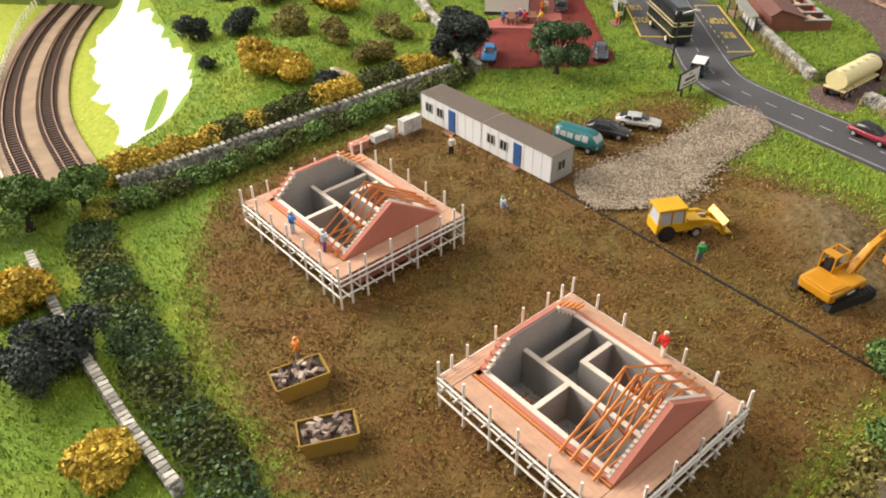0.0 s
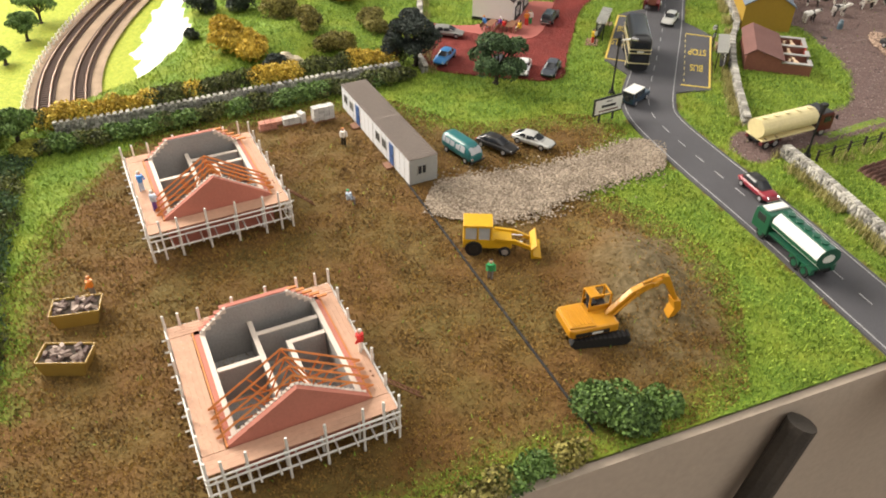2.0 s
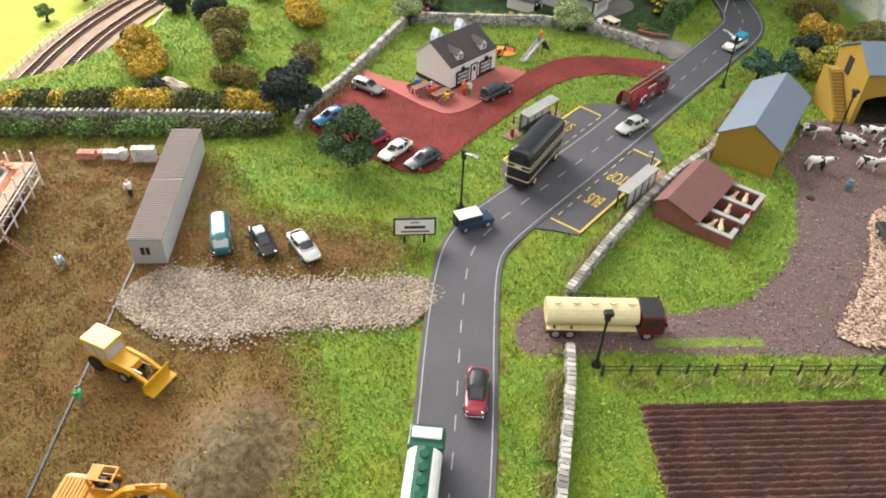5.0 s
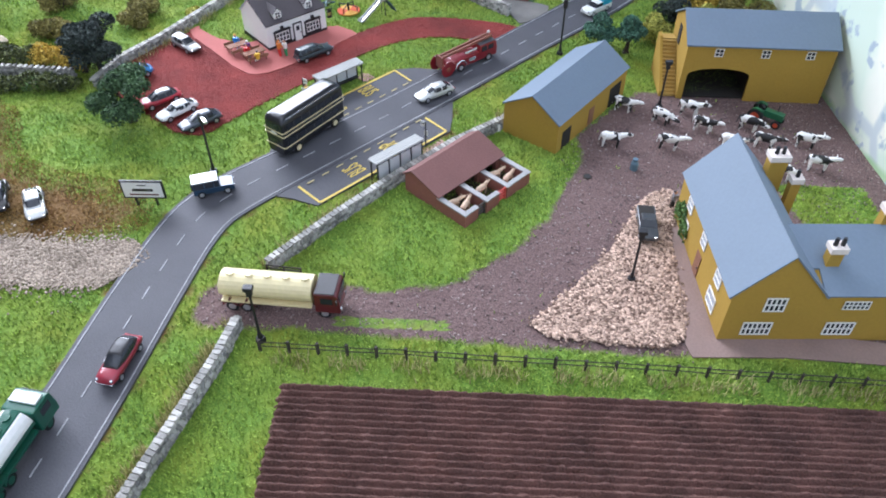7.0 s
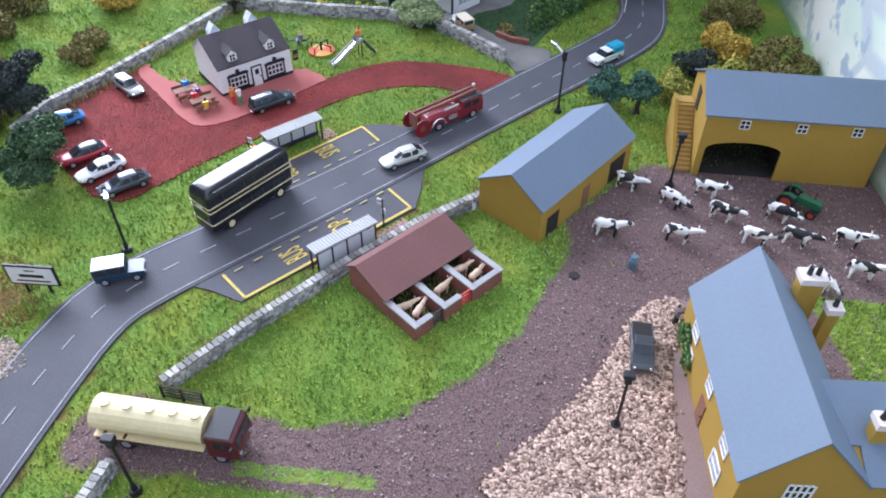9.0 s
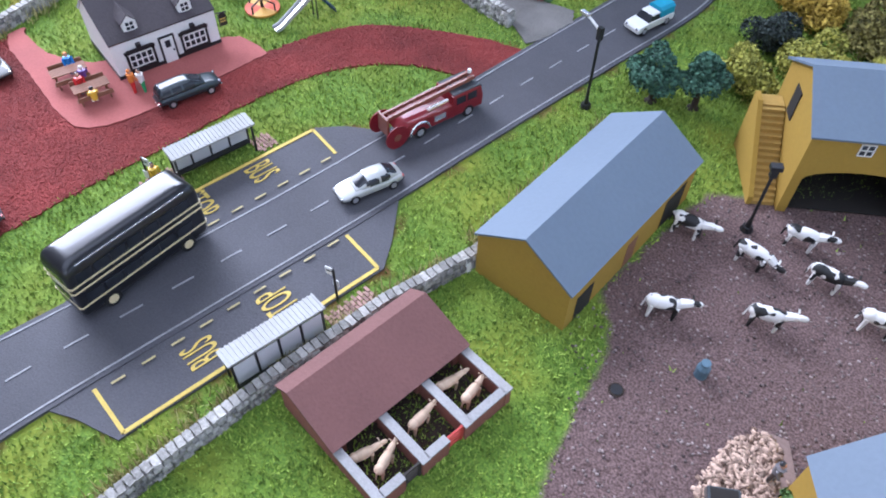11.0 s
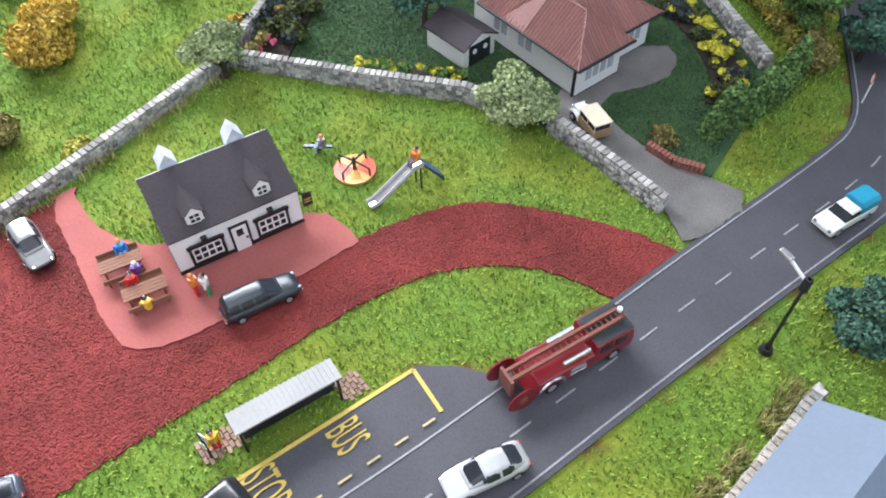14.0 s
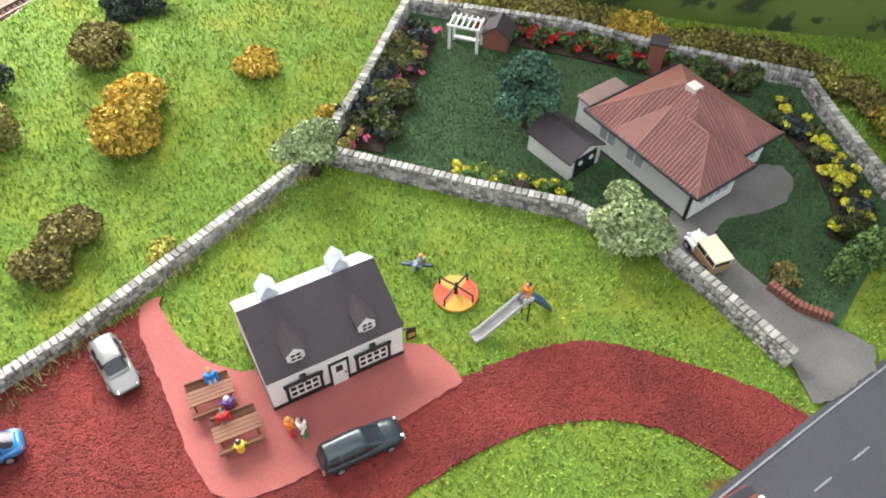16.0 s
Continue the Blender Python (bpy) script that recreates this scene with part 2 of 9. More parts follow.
# ---- the plan ----
def chaikin(pts, times=2, closed=False):
    pts = [np.array(p, float) for p in pts]
    for _ in range(times):
        out = [] if closed else [pts[0]]
        n = len(pts)
        for i in range(n if closed else n - 1):
            a, b = pts[i], pts[(i + 1) % n]
            out += [a * 0.75 + b * 0.25, a * 0.25 + b * 0.75]
        if not closed:
            out.append(pts[-1])
        pts = out
    return np.array(pts)


def inside(poly, x, y):
    poly = np.asarray(poly, float)
    c = np.zeros(x.shape, bool)
    j = len(poly) - 1
    for i in range(len(poly)):
        (xi, yi), (xj, yj) = poly[i], poly[j]
        if yi != yj:
            c ^= ((yi > y) != (yj > y)) & (x < (xj - xi) * (y - yi) / (yj - yi) + xi)
        j = i
    return c


def depth_in(poly, x, y):
    """Signed distance to a polygon's outline, positive inside."""
    poly = np.asarray(poly, float)
    d = np.full(x.shape, 1e9)
    for i in range(len(poly)):
        a, b = poly[i - 1], poly[i]
        e = b - a
        t = np.clip(((x - a[0]) * e[0] + (y - a[1]) * e[1]) / (e @ e + 1e-12), 0, 1)
        d = np.minimum(d, np.hypot(x - a[0] - t * e[0], y - a[1] - t * e[1]))
    return np.where(inside(poly, x, y), d, -d)


def front(x):
    return 0.192 + (x - 0.143) * 0.707


ROAD_L = chaikin([(0.335, 0.245), (0.305, 0.297), (0.273, 0.347), (0.242, 0.396), (0.213, 0.438), (0.186, 0.481), (0.174, 0.507), (0.171, 0.535), (0.174, 0.566), (0.180, 0.640), (0.182, 0.700), (0.182, 0.795), (0.184, 0.880), (0.182, 0.912), (0.156, 0.946), (0.125, 0.985), (0.08, 1.04)])
ROAD_R = chaikin([(0.372, 0.255), (0.343, 0.303), (0.311, 0.355), (0.275, 0.414), (0.234, 0.474), (0.211, 0.511), (0.209, 0.530), (0.210, 0.561), (0.213, 0.620), (0.216, 0.681), (0.217, 0.746), (0.220, 0.827), (0.223, 0.881), (0.218, 0.919), (0.188, 0.963), (0.155, 1.005), (0.11, 1.06)])
ROAD = np.vstack([ROAD_L, ROAD_R[::-1]])
BAY_A = [(0.206, 0.545), (0.218, 0.552), (0.2335, 0.558), (0.238, 0.661), (0.230, 0.672), (0.214, 0.690)]
BAY_B = [(0.180, 0.562), (0.166, 0.580), (0.156, 0.592), (0.160, 0.690), (0.168, 0.700), (0.184, 0.712)]
SITE = chaikin([(-0.120, 0.370), (-0.105, 0.40), (-0.06, 0.436), (-0.02, 0.468), (0.02, 0.478), (0.06, 0.452), (0.10, 0.462), (0.15, 0.492), (0.172, 0.480), (0.15, 0.42), (0.155, 0.400), (0.205, 0.378), (0.230, 0.338), (0.238, 0.29), (0.215, 0.252), (0.16, 0.225), (0.12, 0.19), (0.05, 0.13), (-0.03, 0.10), (-0.045, 0.17), (-0.062, 0.21), (-0.086, 0.245), (-0.102, 0.28), (-0.120, 0.33)], 2, True)
GRAVEL = chaikin([(0.070, 0.376), (0.082, 0.396), (0.111, 0.409), (0.138, 0.426), (0.166, 0.450), (0.188, 0.474), (0.194, 0.470), (0.207, 0.449), (0.186, 0.430), (0.162, 0.409), (0.145, 0.391), (0.135, 0.374), (0.108, 0.361), (0.086, 0.356)], 1, True)
CARPARK = np.vstack([chaikin([(0.012, 0.575), (0.030, 0.537), (0.08, 0.541), (0.131, 0.543), (0.127, 0.583), (0.127, 0.640), (0.126, 0.685), (0.131, 0.718), (0.146, 0.743), (0.166, 0.757), (0.183, 0.762)]), chaikin([(0.184, 0.797), (0.161, 0.790), (0.117, 0.759), (0.106, 0.735), (0.101, 0.705), (0.098, 0.66), (0.09, 0.62), (0.06, 0.62), (0.008, 0.622)])])
PATIO_P = chaikin([(0.008, 0.619), (0.006, 0.632), (0.0110, 0.6280), (0.0400, 0.6300), (0.060, 0.646), (0.076, 0.702), (0.103, 0.707), (0.103, 0.700), (0.103, 0.641), (0.098, 0.621), (0.088, 0.613), (0.05, 0.616)], 1, True)
YARD = chaikin([(0.240, 0.478), (0.252, 0.462), (0.263, 0.463), (0.290, 0.490), (0.340, 0.528), (0.37, 0.552), (0.44, 0.605), (0.47, 0.66), (0.55, 0.70), (0.50, 0.76), (0.42, 0.84), (0.39, 0.88), (0.31, 0.79), (0.296, 0.785), (0.297, 0.692), (0.318, 0.677), (0.333, 0.64), (0.335, 0.60), (0.326, 0.56), (0.300, 0.532), (0.265, 0.512), (0.246, 0.500)], 2, True)
FARM_GRASS = [(0.409, 0.752), (0.425, 0.765), (0.448, 0.784), (0.479, 0.753), (0.58, 0.68), (0.47, 0.69), (0.444, 0.726)]
CHIPS = chaikin([(0.374, 0.566), (0.405, 0.586), (0.435, 0.609), (0.421, 0.631), (0.405, 0.650), (0.391, 0.667), (0.380, 0.692), (0.371, 0.709), (0.361, 0.694), (0.367, 0.666), (0.375, 0.633), (0.375, 0.592)], 1, True)
FARM_PATH = [(0.434, 0.611), (0.440, 0.607), (0.471, 0.636), (0.53, 0.682), (0.522, 0.69), (0.44, 0.635), (0.39, 0.69), (0.375, 0.708), (0.366, 0.705)]
GARDEN = [(-0.026, 0.721), (-0.102, 0.815), (0.064, 0.946), (0.127, 0.925), (0.150, 0.885), (0.164, 0.838), (0.160, 0.810), (0.108, 0.808), (0.062, 0.790), (0.027, 0.760)]
DRIVE_P = chaikin([(0.183, 0.800), (0.170, 0.806), (0.160, 0.811), (0.108, 0.810), (0.085, 0.822), (0.080, 0.86), (0.092, 0.890), (0.106, 0.886), (0.112, 0.868), (0.100, 0.835), (0.120, 0.828), (0.137, 0.829), (0.160, 0.834), (0.184, 0.842)], 1, True)
FIELD_O, FIELD_U, FIELD_V = np.array([0.315, 0.468]), np.array([0.762, 0.647]), np.array([0.647, -0.762])


LOW = chaikin([(-0.66, 0.22), (-0.42, 0.32), (-0.27, 0.43), (-0.228, 0.48), (-0.229, 0.537), (-0.265, 0.59), (-0.318, 0.685), (-0.346, 0.784), (-0.366, 0.87), (-0.37, 1.2), (-0.7, 1.2)], 1, True)


def ground_height(x, y):
    z = 0.012 * np.exp(-(((x + 0.110) / 0.045) ** 2 + ((y - 0.540) / 0.06) ** 2))
    z += 0.008 * np.exp(-(((x + 0.07) / 0.04) ** 2 + ((y - 0.56) / 0.03) ** 2))
    z += 0.012 * np.exp(-(((x + 0.12) / 0.06) ** 2 + ((y - 0.68) / 0.06) ** 2))
    a, b = (x - 0.188) * 0.8 + (y - 0.338) * 0.6, -(x - 0.188) * 0.6 + (y - 0.338) * 0.8
    z += 0.012 * np.exp(-((a / 0.017) ** 2 + (b / 0.032) ** 2) ** 1.3)
    d = depth_in(LOW, x, y)
    t = np.clip(1 + d / 0.066, 0, 1)
    t = t * t * (3 - 2 * t)
    return z * (1 - t) - 0.066 * t


def build_ground():
    nx, ny = 460, 460
    xs = np.linspace(-0.62, 0.66, nx)
    s = np.linspace(0, 1, ny)
    X, S = np.meshgrid(xs, s, indexing="ij")
    Y = front(X) + S * (1.16 - front(X))
    Z = ground_height(X, Y)
    rough = np.array([[noise.noise((x * 90, y * 90, 0)) for y in row_y] for x, row_y in zip(xs, Y)])
    Z = Z + 0.0005 * rough * (depth_in(ROAD, X, Y) < -0.004)
    verts = np.stack([X, Y, Z], -1).reshape(-1, 3)
    i, j = np.meshgrid(np.arange(nx - 1), np.arange(ny - 1), indexing="ij")
    a = (i * ny + j).ravel()
    faces = np.stack([a, a + ny, a + ny + 1, a + 1], -1)
    ob = raw_mesh("ground", verts, faces, GROUND)
    me = ob.data
    wob = 0.010 * rough + 0.006 * np.roll(rough, 7, 0)
    site = np.clip(0.5 + (depth_in(SITE, X, Y) + wob) / 0.030, 0, 1)
    near = np.maximum.reduce([depth_in(ROAD[::2], X, Y), depth_in(BAY_A, X, Y), depth_in(BAY_B, X, Y), depth_in(DRIVE_P, X, Y)])
    verge = np.clip(1 + near / 0.009, 0, 1) * np.clip(0.35 + 1.3 * np.roll(rough, 11, 1), 0, 0.75)
    site = np.maximum(site, verge)
    yard = np.clip(0.5 + (depth_in(YARD, X, Y) + 0.3 * wob) / 0.008, 0, 1)
    yard = np.where(depth_in(FARM_GRASS, X, Y) > 0, 0, yard)
    island = np.clip(0.5 + (0.028 - np.hypot((X - 0.292) / 1.0, (Y - 0.672) / 1.35)) / 0.008, 0, 1)
    yard = yard * (1 - island)
    strip = (np.abs((X - 0.325) * -0.647 + (Y - 0.527) * 0.762) < 0.0035) & (np.abs((X - 0.325) * 0.762 + (Y - 0.527) * 0.647) < 0.028)
    yard = np.where(strip, yard * 0.35, yard)
    mound = np.clip(1.4 - np.hypot((X - 0.200) / 0.034, (Y - 0.325) / 0.055) + 0.3 * rough, 0, 1)
    low = depth_in(LOW, X, Y)
    crag = np.array([[noise.noise((x * 38, y * 38, 4)) * 0.011 + noise.noise((x * 110, y * 110, 7)) * 0.004 for y in row_y] for x, row_y in zip(xs, Y)])
    # white area on the steep slope down to the railway, with a ragged outline
    whitened = np.minimum.reduce([(low + crag + 0.001) * -1, low + crag + 0.056, Y - 0.450 + 3 * crag, 0.80 - Y + 2 * crag])
    whitened = np.minimum(whitened, np.hypot(X + 0.215, (Y - 0.565)) - 0.010 + crag)
    whitened = np.clip(0.5 + whitened / 0.004, 0, 1)
    dry = np.clip(0.5 + (low + 0.004) / 0.02, 0, 1)
    for name, val in (("site", site), ("yard", yard), ("mound", mound), ("whitened", whitened), ("dry", dry)):
        att = me.attributes.new(name, "FLOAT", "POINT")
        att.data.foreach_set("value", val.ravel().astype(np.float32))
    me.polygons.foreach_set("use_smooth", np.ones(len(me.polygons), bool))
    return tagged(ob, "flocked green grass and bare brown earth on a layout baseboard", "ground", kind="structure")


def ground_material():
    m = bpy.data.materials.new("flocked_ground")
    m.use_nodes = True
    nt = m.node_tree
    b = nt.nodes["Principled BSDF"]
    b.inputs["Roughness"].default_value = 0.95
    geo = nt.nodes.new("ShaderNodeNewGeometry")

    def nz(scale, detail=4):
        n = nt.nodes.new("ShaderNodeTexNoise")
        n.inputs["Scale"].default_value, n.inputs["Detail"].default_value = scale, detail
        nt.links.new(geo.outputs["Position"], n.inputs["Vector"])
        return n.outputs["Fac"]

    def mix(fac, a, c):
        x = nt.nodes.new("ShaderNodeMix")
        x.data_type = "RGBA"
        for s, v in ((0, fac), (6, a), (7, c)):
            if isinstance(v, tuple):
                x.inputs[s].default_value = (*v, 1)
            else:
                nt.links.new(v, x.inputs[s])
        return x.outputs[2]

    def rng(v, lo, hi):
        r = nt.nodes.new("ShaderNodeMapRange")
        r.inputs["From Min"].default_value, r.inputs["From Max"].default_value = lo, hi
        nt.links.new(v, r.inputs["Value"])
        return r.outputs[0]

    def att(name):
        a = nt.nodes.new("ShaderNodeAttribute")
        a.attribute_name = name
        return a.outputs["Fac"]

    def edge(name, amount):
        a = nt.nodes.new("ShaderNodeMath")
        a.operation = "MULTIPLY_ADD"
        nt.links.new(nz(220), a.inputs[0])
        a.inputs[1].default_value = amount
        nt.links.new(att(name), a.inputs[2])
        s = nt.nodes.new("ShaderNodeMath")
        s.operation = "SUBTRACT"
        nt.links.new(a.outputs[0], s.inputs[0])
        s.inputs[1].default_value = amount / 2
        return s.outputs[0]
    fine, mid, wide = nz(1300, 2), nz(260), nz(26)
    grass = mix(rng(fine, 0.3, 0.7), (0.060, 0.130, 0.010), (0.19, 0.30, 0.030))
    grass = mix(rng(wide, 0.45, 0.75), grass, mix(rng(mid, 0.3, 0.7), (0.17, 0.20, 0.012), (0.28, 0.30, 0.025)))
    earth = mix(rng(fine, 0.3, 0.7), (0.105, 0.050, 0.011), (0.172, 0.086, 0.020))
    earth = mix(rng(wide, 0.40, 0.62), earth, mix(rng(mid, 0.35, 0.65), (0.10, 0.070, 0.014), (0.155, 0.105, 0.026)))
    earth = mix(rng(att("mound"), 0.2, 1.0), earth, mix(rng(mid, 0.35, 0.65), (0.090, 0.066, 0.026), (0.20, 0.150, 0.080)))
    yard = mix(rng(fine, 0.35, 0.65), (0.070, 0.040, 0.035), (0.19, 0.125, 0.115))
    c = mix(rng(edge("site", 0.8), 0.25, 0.75), grass, earth)
    c = mix(rng(edge("yard", 0.5), 0.3, 0.7), c, yard)
    c = mix(rng(att("dry"), 0.0, 1.0), c, mix(rng(mid, 0.3, 0.7), mix(rng(fine, 0.3, 0.7), (0.11, 0.17, 0.010), (0.26, 0.33, 0.03)), mix(rng(fine, 0.3, 0.7), (0.20, 0.22, 0.015), (0.42, 0.44, 0.06))))
    c = mix(rng(edge("whitened", 0.3), 0.35, 0.65), c, mix(rng(mid, 0.3, 0.7), (0.70, 0.69, 0.66), (0.84, 0.83, 0.81)))
    nt.links.new(c, b.inputs["Base Color"])
    bp = nt.nodes.new("ShaderNodeBump")
    bp.inputs["Strength"].default_value, bp.inputs["Distance"].default_value = 0.9, 0.0015
    nt.links.new(mid, bp.inputs["Height"])
    nt.links.new(bp.outputs["Normal"], b.inputs["Normal"])
    return m


GROUND = ground_material()
ground = build_ground()


def sheet(name, poly, z, material, label, jitter=0.0, parent=None, thick=0.0006):
    """A thin flat layer with an uneven outline."""
    poly = np.asarray(poly, float)
    if jitter:
        out = []
        for i in range(len(poly)):
            a, b = poly[i], poly[(i + 1) % len(poly)]
            n = max(1, int(np.hypot(*(b - a)) / 0.0022))
            for k in range(n):
                p = a + (b - a) * k / n
                out.append(p + jitter * np.array([noise.noise((p[0] * 400, p[1] * 400, 1)), noise.noise((p[0] * 400, p[1] * 400, 9))]))
        poly = np.array(out)
    bm = bmesh.new()
    vs = [bm.verts.new((p[0], p[1], z)) for p in poly]
    f = bm.faces.new(vs)
    r = bmesh.ops.extrude_face_region(bm, geom=[f])
    for v in r["geom"]:
        if isinstance(v, bmesh.types.BMVert):
            v.co.z -= thick
    bmesh.ops.triangulate(bm, faces=[f for f in bm.faces if len(f.verts) > 4])
    ob = part(name, bm, material, parent)
    return tagged(ob, label, name.replace("_", " "), kind="structure")


road = sheet("road", ROAD, 0.0012, ASPHALT, "dark grey asphalt road with worn white markings", thick=0.0020)
bay_a = sheet("bus_bay", BAY_A, 0.0009, ASPHALT, "dark grey bus bay beside the farm verge", thick=0.0016)
bay_b = sheet("bus_bay", BAY_B, 0.0009, ASPHALT, "dark grey bus bay beside the car park verge", thick=0.0016)
sheet("gravel_track", GRAVEL, 0.0010, CHIP_BED, "pale stone chip entrance track", 0.004)
sheet("car_park", CARPARK, 0.0008, RED_CINDER, "dark red cinder car park", 0.0014, thick=0.0014)
sheet("patio", PATIO_P, 0.0013, PATIO, "pink paved patio round the inn", 0.0007, thick=0.0018)
sheet("farm_gravel", CHIPS, 0.0010, CHIP_BED, "coarse tan stone chips beside the farmhouse", 0.003)
sheet("farm_path", FARM_PATH, 0.0011, PATH_M, "brown path round the farmhouse")
sheet("garden_lawn", GARDEN, 0.0009, LAWN, "dark green flocked garden lawn")
sheet("driveway", DRIVE_P, 0.0014, DRIVE, "grey ash driveway to the bungalow", 0.0012)


# ---- room round the layout ----
def build_room():
    carpet = M("beige_carpet", (0.30, 0.225, 0.175), 0.95, 0, 0.15, 200, 5, 0.3)
    wallp = M("hall_wall_paint", (0.55, 0.54, 0.52), 0.9, 0, 0.06, 60, 3, 0.05)
    bm = bmesh.new()
    box(bm, -2.0, 2.4, -2.2, 2.4, -1.05, -1.0)
    tagged(part("floor", bm, carpet, None), "beige carpet of the hall under the layout", "floor", kind="structure")
    bm = bmesh.new()
    box(bm, -2.0, 2.4, -2.2, 2.4, 1.9, 1.95)
    tagged(part("ceiling", bm, wallp, None), "plain pale ceiling of the hall", "ceiling", kind="structure")
    for name, b in (("wall_south", (-2.0, 2.4, -2.25, -2.2)), ("wall_north", (-2.0, 2.4, 2.4, 2.45)), ("wall_east", (2.4, 2.45, -2.2, 2.4)), ("wall_west", (-2.05, -2.0, -2.2, 2.4))):
        bm = bmesh.new()
        box(bm, *b, -1.0, 1.9)
        tagged(part(name, bm, wallp, None), "plain pale wall of the hall", "wall", kind="structure")
    # baseboard: sides below the scenery
    bm = bmesh.new()
    prism(bm, [(-0.62, front(-0.62)), (0.66, front(0.66)), (0.66, 1.16), (-0.62, 1.16)], -0.16, -0.085, "z")
    prism(bm, [(-0.62, front(-0.62) - 0.004), (0.66, front(0.66) - 0.004), (0.66, front(0.66) + 0.0005), (-0.62, front(-0.62) + 0.0005)], -0.085, -0.0015, "z")
    tagged(part("baseboard", bm, BOARD_EDGE, None), "cream fascia and frame under the scenery", "baseboard", kind="structure")
    # carpeted shelf in front of the layout
    bm = bmesh.new()
    x0, x1 = -0.5, 0.62
    prism(bm, [(x0, front(x0) - 0.02), (x1, front(x1) - 0.02), (x1, front(x1) - 0.30), (x0, front(x0) - 0.30)], -0.30, -0.28, "z")
    tagged(part("front_shelf", bm, carpet, None), "beige covered shelf below the layout edge", "shelf", kind="structure")
    leg = thing("support_post", "dark brown wooden post below the layout edge", "post", 0.197, 0.199, 0, -0.28, s=1.0)
    bm = bmesh.new()
    tube(bm, (0, 0, 0), (0.0653, 0.0653, 0.272), 0.0065, 10)
    part("post_shaft", bm, OLD_WOOD, leg)


build_room()


def backscene_material():
    m = bpy.data.materials.new("painted_backscene")
    m.use_nodes = True
    nt = m.node_tree
    b = nt.nodes["Principled BSDF"]
    b.inputs["Roughness"].default_value = 0.55
    geo = nt.nodes.new("ShaderNodeNewGeometry")
    sep = nt.nodes.new("ShaderNodeSeparateXYZ")
    nt.links.new(geo.outputs["Position"], sep.inputs[0])

    def nz(scale, detail=3):
        n = nt.nodes.new("ShaderNodeTexNoise")
        n.inputs["Scale"].default_value, n.inputs["Detail"].default_value = scale, detail
        nt.links.new(geo.outputs["Position"], n.inputs["Vector"])
        return n.outputs["Fac"]

    def madd(a, k, c):
        n = nt.nodes.new("ShaderNodeMath")
        n.operation = "MULTIPLY_ADD"
        nt.links.new(a, n.inputs[0])
        n.inputs[1].default_value = k
        nt.links.new(c, n.inputs[2])
        return n.outputs[0]

    def step(v, lo, hi):
        r = nt.nodes.new("ShaderNodeMapRange")
        r.inputs["From Min"].default_value, r.inputs["From Max"].default_value = lo, hi
        nt.links.new(v, r.inputs["Value"])
        return r.outputs[0]

    def mix(fac, a, c):
        x = nt.nodes.new("ShaderNodeMix")
        x.data_type = "RGBA"
        for s, v in ((0, fac), (6, a), (7, c)):
            if isinstance(v, tuple):
                x.inputs[s].default_value = (*v, 1)
            else:
                nt.links.new(v, x.inputs[s])
        return x.outputs[2]
    h = madd(nz(9), 0.05, sep.outputs["Z"])
    vor = nt.nodes.new("ShaderNodeTexVoronoi")
    vor.feature, vor.inputs["Scale"].default_value = "DISTANCE_TO_EDGE", 9
    nt.links.new(geo.outputs["Position"], vor.inputs["Vector"])
    east = step(sep.outputs["X"], 0.18, 0.30)
    west_f = mix(step(nz(14), 0.4, 0.6), (0.10, 0.15, 0.025), (0.17, 0.22, 0.05))
    east_f = mix(step(nz(14), 0.42, 0.58), (0.62, 0.72, 0.60), (0.80, 0.80, 0.70))
    fields = mix(east, west_f, east_f)
    hedge = mix(east, (0.06, 0.07, 0.025), (0.52, 0.58, 0.58))
    fields = mix(step(vor.outputs["Distance"], 0.045, 0.02), fields, hedge)
    low = mix(step(nz(30), 0.45, 0.6), (0.32, 0.50, 0.26), (0.42, 0.58, 0.34))
    fields = mix(step(h, 0.034, 0.030), fields, mix(east, west_f, low))
    trees = mix(step(nz(60, 6), 0.57, 0.62), fields, mix(east, (0.05, 0.07, 0.03), (0.38, 0.46, 0.52)))
    hills = mix(step(h, 0.115, 0.119), trees, (0.40, 0.50, 0.66))
    sky = mix(step(nz(7, 5), 0.45, 0.65), (0.55, 0.70, 0.88), (0.86, 0.89, 0.93))
    nt.links.new(mix(step(h, 0.150, 0.154), hills, sky), b.inputs["Base Color"])
    return m


def build_backscene():
    line = chaikin([(-0.62, 0.92), (-0.30, 0.86), (-0.13, 0.845), (-0.08, 0.882), (0.02, 0.965), (0.12, 1.085), (0.22, 1.06), (0.33, 0.925), (0.40, 0.852), (0.52, 0.735), (0.66, 0.60)], 2)
    bm = bmesh.new()
    rows = []
    for i, p in enumerate(line):
        t = line[min(i + 1, len(line) - 1)] - line[max(i - 1, 0)]
        n = np.array([-t[1], t[0]]) / np.hypot(*t)
        rows.append([bm.verts.new((*(p + n * o), z)) for o, z in ((0, -0.09), (0, 0.26), (0.004, 0.26), (0.004, -0.09))])
    for a, b in zip(rows, rows[1:]):
        for k in range(4):
            bm.faces.new((a[k], b[k], b[(k + 1) % 4], a[(k + 1) % 4]))
    bm.faces.new(rows[0]), bm.faces.new(rows[-1])
    tagged(part("backdrop", bm, backscene_material(), None), "board painted with pale fields, hills and sky", "backdrop", kind="structure")


build_backscene()


# ---- buildings ----
def gable_walls(bm, x0, x1, y0, y1, eave, ridge, rx=None):
    rx = (x0 + x1) / 2 if rx is None else rx
    prism(bm, [(x0, 0), (x1, 0), (x1, eave), (rx, ridge), (x0, eave)], y0, y1)


